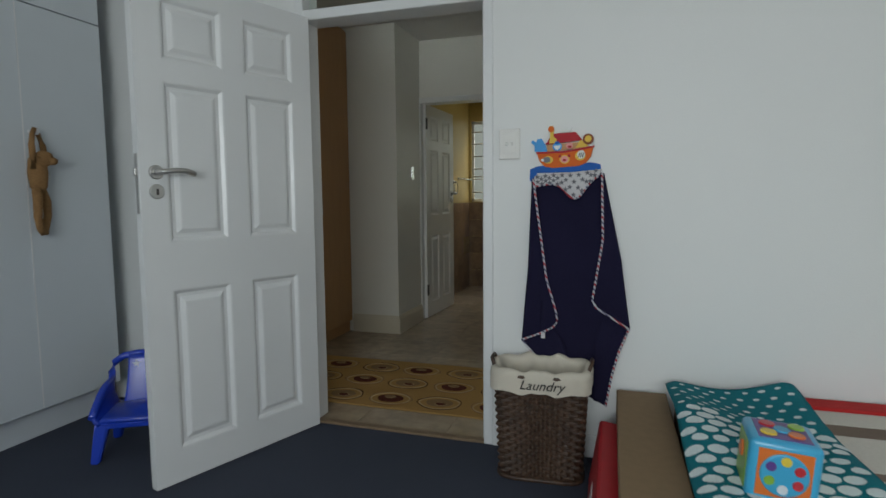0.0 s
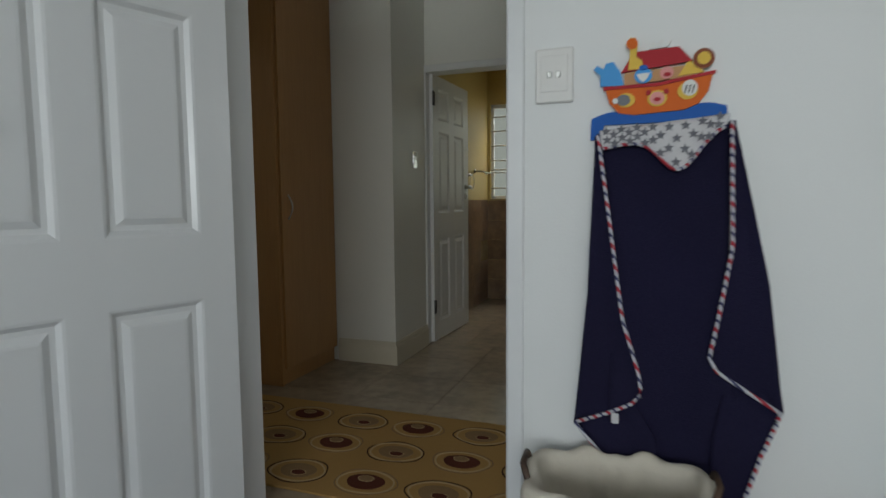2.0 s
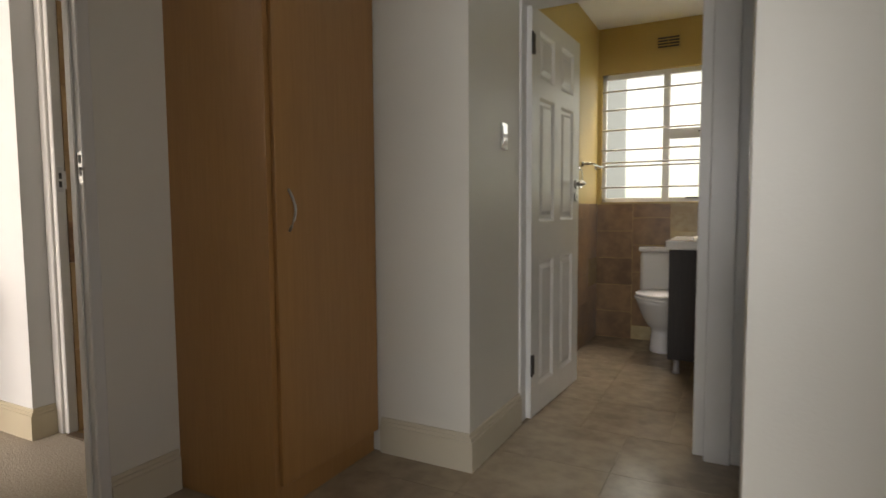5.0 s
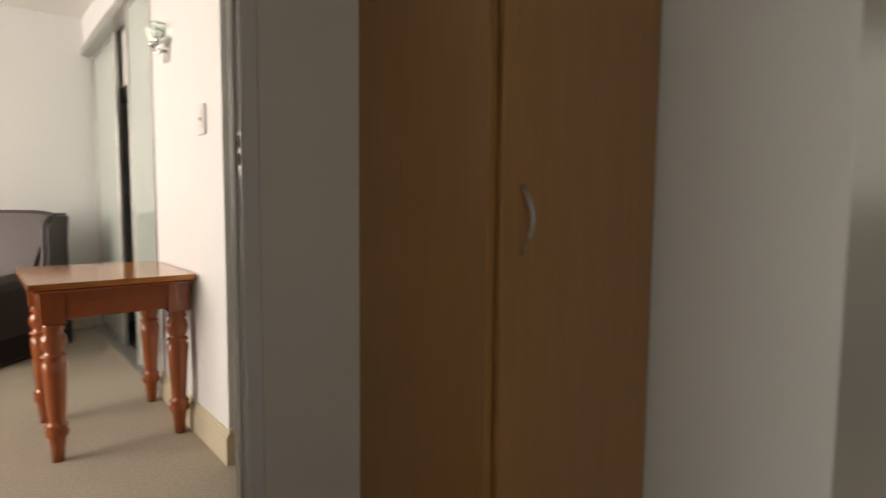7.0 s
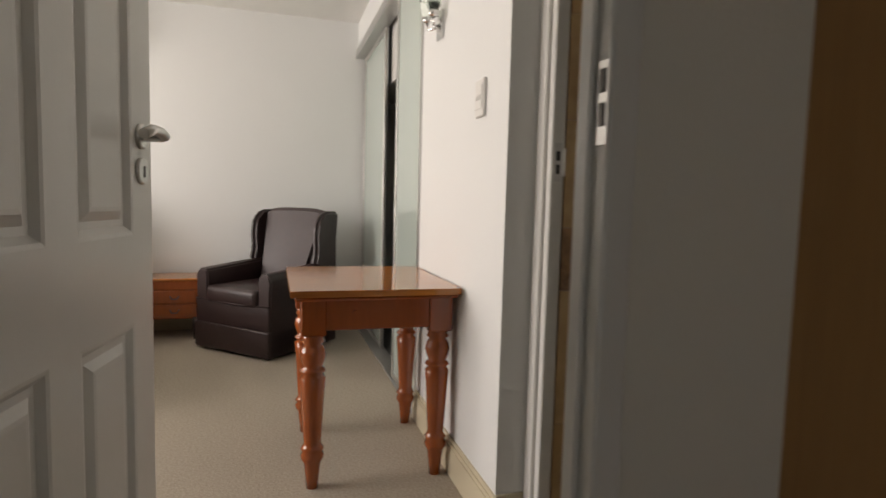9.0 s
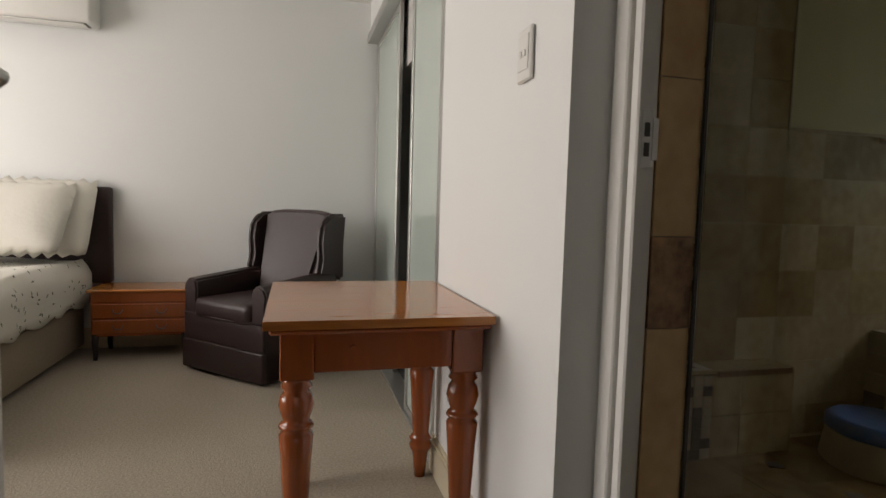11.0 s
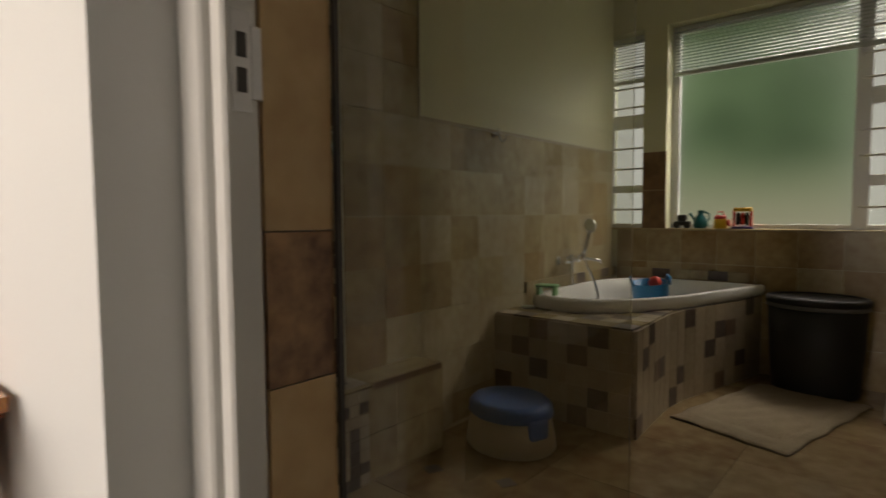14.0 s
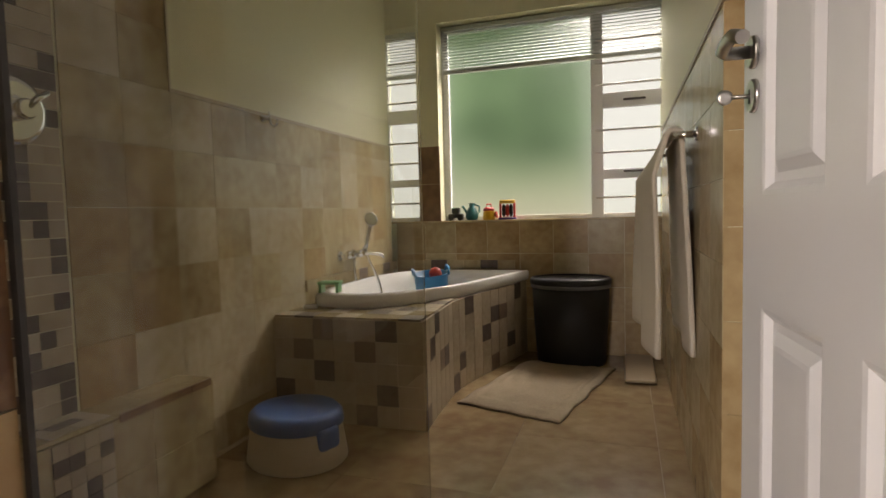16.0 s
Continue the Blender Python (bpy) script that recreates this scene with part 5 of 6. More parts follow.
def hooded_towel():
    navy = mat("navy_terry_cloth", (0.017, 0.015, 0.042), 0.95, grain=0.5, scale=260, bump=0.9, bscale=300, color2=(0.009, 0.008, 0.024), spec=0.15, big=0.2, bigscale=5)
    star = mat("grey_star_print", (0.16, 0.16, 0.18), 0.9, grain=0.1, scale=80)
    white = mat("white_star_cotton", (0.62, 0.61, 0.62), 0.9, grain=0.1, scale=80, bump=0.2, bscale=200)
    trim = bpy.data.materials.new("striped_binding")
    trim.use_nodes = True
    N, L = trim.node_tree.nodes, trim.node_tree.links
    tc, wv, cr = N.new("ShaderNodeTexCoord"), N.new("ShaderNodeTexWave"), N.new("ShaderNodeValToRGB")
    wv.inputs["Scale"].default_value = 14
    wv.bands_direction = "DIAGONAL"
    L.new(tc.outputs["Object"], wv.inputs["Vector"])
    L.new(wv.outputs["Fac"], cr.inputs[0])
    cr.color_ramp.interpolation = "CONSTANT"
    for pos, col in ((0.0, (0.05, 0.05, 0.13, 1)), (0.08, (0.5, 0.5, 0.54, 1)), (0.86, (0.4, 0.03, 0.05, 1))):
        e = cr.color_ramp.elements.new(pos)
        e.color = col
    cr.color_ramp.elements[0].color = (0.03, 0.03, 0.09, 1)
    L.new(cr.outputs[0], N["Principled BSDF"].inputs["Base Color"])
    N["Principled BSDF"].inputs["Roughness"].default_value = 0.9
    t = thing("hooded_towel", pose(-0.156, WYN, 0.25), "navy hooded baby towel with striped binding, hung on hooks", "towel")
    Z = 0.25
    PL = [(0, -0.298, 1.245), (0.35, -0.290, 1.0), (0.62, -0.262, 0.80), (0.80, -0.222, 0.665), (0.90, -0.215, 0.615), (0.95, -0.245, 0.578), (1.0, -0.372, 0.525)]
    PR = [(0, -0.008, 1.262), (0.35, -0.028, 0.98), (0.62, -0.055, 0.80), (0.78, -0.068, 0.72), (0.88, -0.05, 0.685), (1.0, 0.085, 0.60)]
    OL = [(0, -0.305, 1.24), (0.5, -0.345, 0.86), (1.0, -0.376, 0.52)]
    OR = [(0, 0.0, 1.262), (0.5, 0.048, 0.90), (1.0, 0.088, 0.605)]

    def slide(path, d=0.028):
        return [(v, x + d * min(1, v / 0.3), z) for v, x, z in path]
    PL, PR, OL, OR = slide(PL), slide(PR), slide(OL), slide(OR)

    def cloth(left, right, out, ripple, nv=36, nu=14):
        def fn(u, v):
            xa, za = poly(left, v)
            xb, zb = poly(right, v)
            y = -(out + ripple * (0.5 + 0.5 * math.sin(7 * u + 1.5 * v)) + 0.03 * math.sin(math.pi * min(v * 1.1, 1)) * 0.6)
            return Vector((xa + (xb - xa) * u + 0.156, y, za + (zb - za) * u - Z))
        return grid_sheet(bmesh.new(), fn, nu, nv)
    CL = [(0, -0.296, 1.25), (0.5, -0.285, 0.8), (0.85, -0.30, 0.45), (1.0, -0.26, 0.36)]
    CR = [(0, -0.010, 1.265), (0.4, -0.03, 0.85), (0.7, 0.0, 0.55), (0.85, -0.03, 0.42), (1.0, -0.005, 0.25)]
    CL, CR = slide(CL), slide(CR)
    part("centre_cloth", thicken(cloth(CL, CR, 0.012, 0.012), 0.006), navy, t)
    part("left_fold", thicken(cloth(OL, PL, 0.028, 0.006, 30, 10), 0.006), navy, t)
    part("right_fold", thicken(cloth(PR, OR, 0.028, 0.006, 30, 10), 0.006), navy, t)
    LB = [(0, -0.374, 0.522), (0.5, -0.30, 0.45), (1.0, -0.20, 0.33)]
    RB = [(0, 0.086, 0.603), (0.5, 0.045, 0.50), (0.75, 0.02, 0.40), (1.0, -0.005, 0.25)]
    LB, RB = [(v, x + 0.028, z) for v, x, z in LB], [(v, x + 0.028, z) for v, x, z in RB]
    part("lower_fold", thicken(cloth([(0, 0.0, 0.69), (0.5, -0.03, 0.52), (1.0, -0.03, 0.27)], RB, 0.024, 0.006, 20, 8), 0.006), navy, t)
    part("lower_fold", thicken(cloth(LB, [(0, -0.21, 0.60), (0.5, -0.15, 0.5), (1.0, -0.16, 0.33)], 0.022, 0.006, 20, 8), 0.006), navy, t)
    for path, off in ((PL, 0.038), (PR, 0.038), (LB, 0.03), (RB, 0.03)):
        pts = []
        for i in range(33):
            v = i / 32
            x, z = poly(path, v)
            pts.append((x + 0.156, -(off + 0.018 * math.sin(math.pi * min(v * 1.1, 1)) + 0.004), z - Z))
        part("binding", tube(bmesh.new(), pts, 0.0047, 8), trim, t, "red white and navy striped binding")

    def hood(u, v):
        a = (u - 0.5) * 2
        x = -0.153 + a * 0.142 * (1 - 0.06 * v)
        top = 1.268 + 0.012 * a
        drop = 0.036 - 0.01 * a + 0.082 * math.exp(-((a - 0.28) / 0.42) ** 2)
        return Vector((x + 0.156, -(0.03 + 0.022 * math.sin(math.pi * v * 0.7) + 0.003 * math.sin(9 * a)), top - drop * v - Z))
    hd = part("hood", thicken(grid_sheet(bmesh.new(), hood, 30, 10), 0.005), white, t, "white hood printed with grey stars")
    bm = bmesh.new()
    for r in range(4):
        for i in range(8):
            u, v = 0.05 + i * 0.125 + (0.06 if r % 2 else 0), 0.14 + r * 0.24
            if u > 0.97:
                continue
            p = hood(u, v)
            s = 0.0125
            vs = [bm.verts.new((p.x + (s if k % 2 == 0 else s * 0.42) * math.sin(math.pi * k / 5), p.y - 0.0068, p.z + (s if k % 2 == 0 else s * 0.42) * math.cos(math.pi * k / 5))) for k in range(10)]
            bm.faces.new(vs)
    part("hood_binding", tube(bmesh.new(), [hood(k / 40, 1.0) - Vector((0, 0.004, 0)) for k in range(41)], 0.0042, 8), trim, hd, "striped binding on the hood")
    o = part("star_print", bm, star, hd)
    o["kind"] = "stuff"
    part("label_tag", bx(-0.255 + 0.156, -0.072, 0.545 - Z, -0.238 + 0.156, -0.07, 0.57 - Z), white, t)


hooded_towel()


def toddler_bed():
    fabric = mat("brown_mattress_side", (0.30, 0.20, 0.11), 0.85, grain=0.2, scale=70)
    teal = mat("teal_fleece", (0.012, 0.19, 0.23), 0.9, grain=0.25, scale=120, bump=0.6, bscale=200, color2=(0.007, 0.13, 0.165), spec=0.15)
    dots = mat("pale_blue_dot_print", (0.66, 0.76, 0.76), 0.9, grain=0.15, scale=120)
    b = thing("toddler_bed", pose(0.30, 1.0, 0), "low toddler bed pushed against the nursery wall", "bed")
    part("base", bx(0, 0, 0.0, 1.6, 1.66, 0.18, bev=0.01), fabric, b)
    part("mattress", smooth(bx(0, 0, 0.18, 1.6, 1.66, 0.325, bev=0.03, seg=3)), fabric, b)
    # striped cover on the far half
    cov = thing("striped_blanket", pose(0.68, 1.0, 0), "cream, red and brown striped blanket on the toddler bed", "blanket")
    stripes = ((1.56, 1.66, (0.50, 0.02, 0.02), "red"), (1.42, 1.558, (0.66, 0.62, 0.55), "cream"), (1.32, 1.418, (0.20, 0.145, 0.11), "brown"), (1.05, 1.318, (0.66, 0.62, 0.55), "cream"), (1.0, 1.048, (0.20, 0.145, 0.11), "brown"), (0.1, 0.998, (0.66, 0.62, 0.55), "cream"))
    for y0, y1, c, n in stripes:
        m = bpy.data.materials.get(n + "_knit_stripe") or mat(n + "_knit_stripe", c, 0.95, grain=0.2, scale=120, bump=0.7, bscale=160)
        part("stripe", bx(0.02, y0, 0.328, 1.2, y1, 0.352 + (0.012 if n == "red" else 0), bev=0.003), m, cov)

    def top(u, v):
        x = -0.042 + 0.475 * u
        y = 0.25 + v * (1.33 + 0.05 * u)
        puff = 0.022 * math.sin(5 * u + 2 * v) + 0.014 * math.sin(11 * v + 3 * u)
        edge = min(u, 1 - u) * 9
        z = 0.365 + puff + 0.045 * (1 if v > 0.72 else 0.2 + v) - 0.02 * max(0, 1 - edge) ** 2
        return Vector((x + 0.05 * (1 - v) * u + 0.02 * (1 - v), y, z))
    bl = thing("dotted_blanket", pose(0.30, 1.0, 0), "teal fleece blanket with pale blue oval dots", "blanket")
    part("fleece", thicken(grid_sheet(bmesh.new(), top, 40, 60), 0.03), teal, bl)
    rnd = random.Random(3)
    bm = bmesh.new()
    for j in range(24):
        for i in range(8):
            u = 0.05 + i * 0.122 + (0.06 if j % 2 else 0) + rnd.uniform(-0.012, 0.012)
            v = 0.02 + j * 0.041 + rnd.uniform(-0.006, 0.006)
            if u > 0.96:
                continue
            k = (1.22 if v < 0.72 else 0.58) * rnd.uniform(0.85, 1.12)
            vs = []
            for q in range(14):
                th = 2 * math.pi * q / 14
                uu, vv = u + 0.044 * k * math.cos(th), v + 0.0135 * k * math.sin(th)
                p = top(min(max(uu, 0.001), 0.999), min(max(vv, 0.001), 0.999))
                vs.append(bm.verts.new((p.x, p.y, p.z + 0.0035)))
            bm.faces.new(vs)
    bmesh.ops.recalc_face_normals(bm, faces=bm.faces[:])
    o = part("dot_print", bm, dots, bl)
    o["kind"] = "stuff"


toddler_bed()
single("cardboard_box", bx(-0.10, -0.62, 0, 0.10, 0.62, 0.335, bev=0.004), mat("brown_cardboard", (0.25, 0.165, 0.09), 0.85, grain=0.2, scale=30, bump=0.1), pose(0.178, 2.02, 0, 0, 0, 1), "long brown cardboard box beside the toddler bed", "box")


def red_bag():
    red = mat("red_printed_card", (0.42, 0.012, 0.02), 0.5, grain=0.15, scale=20)
    pale = mat("pale_print", (0.7, 0.62, 0.6), 0.5, grain=0.1, scale=30)
    b = thing("toy_box", pose(0.012, 2.03, 0.004, 0, 9, 1), "flat red printed toy box standing on its edge", "box")
    body = part("body", bx(-0.04, -0.45, 0, 0.04, 0.42, 0.262, bev=0.012, seg=2), red, b)
    for y in (-0.33, -0.16, 0.02):
        part("print", bx(-0.0425, y, 0.08, -0.0395, y + 0.09, 0.15), pale, body)


red_bag()


def toy_cube():
    def col(n, c):
        return mat(n, c, 0.28, grain=0.05, scale=20, spec=0.6)
    sky_, orange, green, yellow, red, purple, white = col("cube_blue", (0.05, 0.38, 0.62)), col("cube_orange", (0.72, 0.17, 0.03)), col("cube_green", (0.25, 0.45, 0.05)), col("cube_yellow", (0.75, 0.55, 0.06)), col("cube_red", (0.55, 0.03, 0.04)), col("cube_purple", (0.12, 0.05, 0.25)), col("cube_white", (0.7, 0.72, 0.75))
    c = thing("toy_cube", pose(0.475, 1.80, 0.378, 0, 4, -3), "bright blue plastic activity cube on the blanket", "toy")
    s = 0.083
    part("body", smooth(bx(-s, -s, 0, s, s, 2 * s, bev=0.016, seg=3)), sky_, c)

    def facedisc(n, m, x, z, r, d, material, parent):
        bm = lathe(bmesh.new(), [(r, 0), (r, d * 0.7), (r * 0.9, d)], seg=24)
        o = part(n, bm, material, parent)
        o.matrix_basis = m @ pose(x, z, s)
        return o
    sides = ((pose(0, 0, s, 90, 0, 0), orange, 5), (pose(0, 0, s, 90, 0, -90), green, 1), (pose(0, 0, s, 0, 0, 0), purple, 3), (pose(0, 0, s, 90, 0, 90), yellow, 0))
    dots = (red, yellow, purple, green, white, red)
    for m, material, k in sides:
        pl = bx(-0.062, -0.062, -0.002, 0.062, 0.062, 0.002, bev=0.0015)
        p = part("panel", pl, material, c)
        p.matrix_basis = m @ pose(0, 0, s)
        if k == 5:
            facedisc("dial", m, 0, 0, 0.056, 0.005, sky_, c)
            for i in range(6):
                a = 2 * math.pi * i / 6 + 0.5
                facedisc("button", m, 0.037 * math.cos(a), 0.037 * math.sin(a), 0.0125, 0.0085, dots[i], c)
        elif k == 3:
            for x, y, mm in ((-0.03, 0.03, red), (0.03, -0.025, orange), (0.0, 0.0, sky_), (0.04, 0.035, green), (-0.035, -0.03, yellow)):
                facedisc("button", m, x, y, 0.02, 0.007, mm, c)
        elif k == 1:
            facedisc("button", m, 0.0, 0.02, 0.022, 0.008, orange, c)


toy_cube()

# ---- bathroom things ----


def rounded(pts, n=3):
    """Cuts the corners of a closed plan outline n times."""
    for _ in range(n):
        out = []
        for a, b in zip(pts, pts[1:] + pts[:1]):
            out.append((a[0] * 0.75 + b[0] * 0.25, a[1] * 0.75 + b[1] * 0.25))
            out.append((a[0] * 0.25 + b[0] * 0.75, a[1] * 0.25 + b[1] * 0.75))
        pts = out
    return pts


TUB_SIDE = [(-3.972, 6.205), (-3.992, 6.48), (-4.005, 6.74), (-3.985, 6.92), (-3.935, 7.12), (-3.88, 7.33), (-3.82, 7.55), (-3.775, 7.755)]
RIM = [(-4.735, 6.46), (-4.52, 6.405), (-4.32, 6.44), (-4.17, 6.60), (-4.04, 6.82), (-3.945, 7.07), (-3.86, 7.36), (-3.755, 7.70), (-3.745, 7.752), (-4.735, 7.748)]


def bathtub():
    t = thing("bathtub", pose(-4.3, 7.0, 0), "white corner bathtub set in a tiled surround", "bathtub")
    off = lambda pts: [(x + 4.3, y - 7.0) for x, y in pts]
    inner = [(x - 0.012, y) for x, y in TUB_SIDE]
    part("base", prism(bmesh.new(), off([(LX, 6.22)] + inner[1:] + [(LX, 7.755)]), 0, 0.12), GROUT, t, "grey grout bed")
    part("front_wall", bx(LX + 4.3, 6.212 - 7.0, 0.12, -3.988 + 4.3, 6.25 - 7.0, 0.495), GROUT, t)
    part("side_wall", prism(bmesh.new(), off(inner + [(x - 0.04, y) for x, y in reversed(inner)]), 0.12, 0.495), GROUT, t)
    rim = rounded(off(RIM), 3)
    cx, cy = sum(p[0] for p in rim) / len(rim), sum(p[1] for p in rim) / len(rim)
    bm = bmesh.new()
    loops = []
    for k, z in ((0.975, 0.511), (0.995, 0.515), (1.005, 0.545), (1.0, 0.568), (0.985, 0.578), (0.915, 0.58), (0.89, 0.572), (0.86, 0.50), (0.80, 0.32), (0.70, 0.19), (0.55, 0.165), (0.2, 0.16)):
        loops.append([bm.verts.new((cx + (x - cx) * k, cy + (y - cy) * k, z)) for x, y in rim])
    n = len(rim)
    for a, b in zip(loops, loops[1:]):
        for i in range(n):
            f = bm.faces.new((a[i], a[(i + 1) % n], b[(i + 1) % n], b[i]))
            f.smooth = True
    bm.faces.new(loops[-1])
    bmesh.ops.recalc_face_normals(bm, faces=bm.faces[:])
    part("tub_shell", bm, CERAMIC, t, "glossy white acrylic tub")
    deck = [(LX, 6.212), (-3.986, 6.212), (-4.006, 6.48), (-4.018, 6.74), (-4.03, 6.84), (-4.09, 6.84), (-4.21, 6.64), (-4.36, 6.50), (-4.52, 6.45), (LX, 6.51)]
    part("deck_core", prism(bmesh.new(), off(deck), 0.46, 0.498), GROUT, t)
    return t


TUB = bathtub()


def bath_mixer():
    m = thing("bath_mixer", pose(LX + 0.003, 6.98, 0.74), "chrome wall bath mixer with hand shower and hose", "tap")
    part("body", tube(bmesh.new(), [(0.05, -0.12, 0), (0.05, 0.10, 0)], 0.019, 14), SHINY, m)
    for y in (-0.095, 0.075):
        part("inlet", tube(bmesh.new(), [(0, y, 0), (0.05, y, 0)], 0.016, 12), SHINY, m)
        part("escutcheon", lathe(bmesh.new(), [(0.034, 0), (0.028, 0.012)], seg=18), SHINY, m).matrix_basis = pose(0, y, 0, 0, 90, 0)
    for y in (-0.135, 0.01):
        part("cross_head", lathe(bmesh.new(), [(0.014, -0.026), (0.024, -0.014), (0.026, 0.008), (0.016, 0.024)], seg=14), SHINY, m).matrix_basis = pose(0.085, y, 0.01, 0, 80, 0)
    part("spout", tube(bmesh.new(), [(0.05, 0.06, 0), (0.09, 0.10, 0.004), (0.13, 0.15, -0.004), (0.155, 0.18, -0.014), (0.16, 0.185, -0.03)], 0.011, 12), SHINY, m)
    part("cradle", tube(bmesh.new(), [(0.05, 0.09, 0.01), (0.062, 0.10, 0.03), (0.075, 0.105, 0.05)], 0.012, 10), SHINY, m)
    hand = part("hand_shower", tube(bmesh.new(), [(0.072, 0.105, 0.02), (0.078, 0.115, 0.08), (0.092, 0.125, 0.15), (0.10, 0.125, 0.19)], 0.015, 12, 0.020), SHINY, m)
    part("shower_head", lathe(bmesh.new(), [(0.016, -0.022), (0.044, -0.008), (0.048, 0.008), (0.038, 0.014)], seg=20), SHINY, hand).matrix_basis = pose(0.108, 0.12, 0.215, 0, 72, -38)
    part("hose", tube(bmesh.new(), [(0.072, 0.105, 0.02), (0.085, 0.12, -0.03), (0.11, 0.15, -0.11), (0.13, 0.175, -0.19), (0.14, 0.18, -0.25), (0.12, 0.12, -0.32), (0.08, 0.02, -0.30), (0.06, -0.0, -0.2), (0.05, -0.005, -0.1), (0.05, -0.005, -0.015)], 0.009, 10), SHINY, m)


bath_mixer()


def toy_bucket():
    blue = mat("blue_soft_plastic", (0.01, 0.20, 0.42), 0.4, grain=0.08, scale=25)
    b = thing("toy_bucket", pose(-4.27, 7.24, 0.185, 5, -4, 30), "blue soft plastic toy tub inside the bath", "bucket")
    part("tub", lathe(bmesh.new(), [(0.08, 0), (0.095, 0.22), (0.11, 0.42), (0.115, 0.426), (0.106, 0.426), (0.09, 0.22), (0.075, 0.012), (0.01, 0.01)], seg=26), blue, b)
    for s in (-1, 1):
        part("handle", tube(bmesh.new(), [(s * 0.104, -0.05, 0.415), (s * 0.112, -0.035, 0.455), (s * 0.112, 0.035, 0.455), (s * 0.104, 0.05, 0.415)], 0.01, 8), blue, b)
    red = mat("red_bath_toy_plastic", (0.6, 0.05, 0.03), 0.35, grain=0.05, scale=20)
    single("bath_toy", smooth(lathe(bmesh.new(), [(0.005, 0), (0.035, 0.012), (0.042, 0.04), (0.03, 0.07), (0.005, 0.08)], seg=16)), red, pose(-4.25, 7.21, 0.565), "small red plastic bath toy in the tub", "toy")


toy_bucket()
GREENP = mat("green_bath_plastic", (0.22, 0.52, 0.22), 0.4, grain=0.08, scale=30)


def soap_stand():
    s = thing("soap_dish", pose(-4.60, 6.50, 0.579, 0, 0, 12), "green plastic soap dish on the bath rim", "soap dish")
    part("tray", smooth(bx(-0.06, -0.04, 0.045, 0.06, 0.04, 0.06, bev=0.006, seg=2)), GREENP, s)
    for x in (-0.045, 0.045):
        part("foot", bx(x - 0.008, -0.035, 0, x + 0.008, 0.035, 0.046, bev=0.003), GREENP, s)
    single("soap_bar", smooth(bx(-0.035, -0.022, 0, 0.035, 0.022, 0.02, bev=0.008, seg=3)), CERAMIC, pose(-4.66, 6.40, 0.508, 0, 0, 20), "white bar of soap on the bath rim", "soap")


soap_stand()


def laundry_bin():
    lid = mat("dark_bin_rim", (0.16, 0.16, 0.165), 0.4, grain=0.1, scale=40)
    b = thing("laundry_bin", pose(-3.45, 7.545, 0), "tall black plastic laundry bin with a grey rim", "bin")
    part("body", smooth(lathe(bmesh.new(), [(0.86, 0), (0.88, 0.01), (0.95, 0.25), (1.0, 0.515), (0.97, 0.515), (0.92, 0.25), (0.85, 0.02), (0.05, 0.015)], seg=40, sx=0.245, sy=0.19)), BLACKP, b)
    part("rim", smooth(lathe(bmesh.new(), [(0.99, 0.488), (1.03, 0.49), (1.035, 0.510), (1.0, 0.513)], seg=40, sx=0.245, sy=0.19)), lid, b, "dark grey rim")
    part("liner_bag", smooth(lathe(bmesh.new(), [(1.0, 0.509), (1.045, 0.514), (1.05, 0.54), (1.0, 0.553), (0.93, 0.549), (0.93, 0.51)], seg=40, sx=0.245, sy=0.19)), BLACKP, b, "black liner bag folded over the rim")
    bm = bmesh.new()
    bm.faces.new([bm.verts.new((0.23 * math.cos(2 * math.pi * i / 36), 0.178 * math.sin(2 * math.pi * i / 36), 0.538)) for i in range(36)])
    thicken(bm, 0.006)
    part("lid", bm, BLACKP, b)


laundry_bin()


def bath_mat():
    cream = mat("cream_tufted_cotton", (0.36, 0.29, 0.20), 0.95, grain=0.35, scale=90, bump=1.0, bscale=120, color2=(0.24, 0.185, 0.12), spec=0.1, big=0.35, bigscale=7)
    pts = [(-3.405, 6.43), (-3.175, 7.40), (-3.72, 7.50), (-3.945, 6.60)]
    ox, oy = -3.56, 6.97

    def fn(u, v):
        (x0, y0), (x1, y1), (x2, y2), (x3, y3) = pts
        ax, ay = x0 + (x1 - x0) * v, y0 + (y1 - y0) * v
        bx_, by_ = x3 + (x2 - x3) * v, y3 + (y2 - y3) * v
        e = min(u, v, 1 - u, 1 - v)
        z = 0.006 + 0.014 * min(1, e * 14) + 0.003 * math.sin(31 * u) * math.sin(27 * v)
        if 0.10 < e < 0.14:
            z -= 0.005
        return Vector((ax + (bx_ - ax) * u - ox + 0.006 * math.sin(20 * v), ay + (by_ - ay) * u - oy + 0.005 * math.sin(17 * u), z))
    bm = grid_sheet(bmesh.new(), fn, 44, 44)
    bmesh.ops.recalc_face_normals(bm, faces=bm.faces[:])
    single("bath_mat", thicken(bm, 0.006), cream, pose(ox, oy, 0.003), "cream tufted cotton bath mat on the stone floor", "mat")


bath_mat()


def scale_():
    s = thing("bathroom_scale", pose(-3.03, 7.50, 0), "flat beige bathroom scale beside the wall", "scale")
    part("plate", bx(-0.09, -0.37, 0.008, 0.08, 0.23, 0.024, bev=0.006), mat("beige_scale_plate", (0.46, 0.37, 0.25), 0.3, grain=0.1, scale=30), s)
    for x in (-0.07, 0.07):
        for y in (-0.22, 0.2):
            part("foot", lathe(bmesh.new(), [(0.012, 0), (0.012, 0.008)], (x, y, 0), 10), BLACKP, s)


scale_()


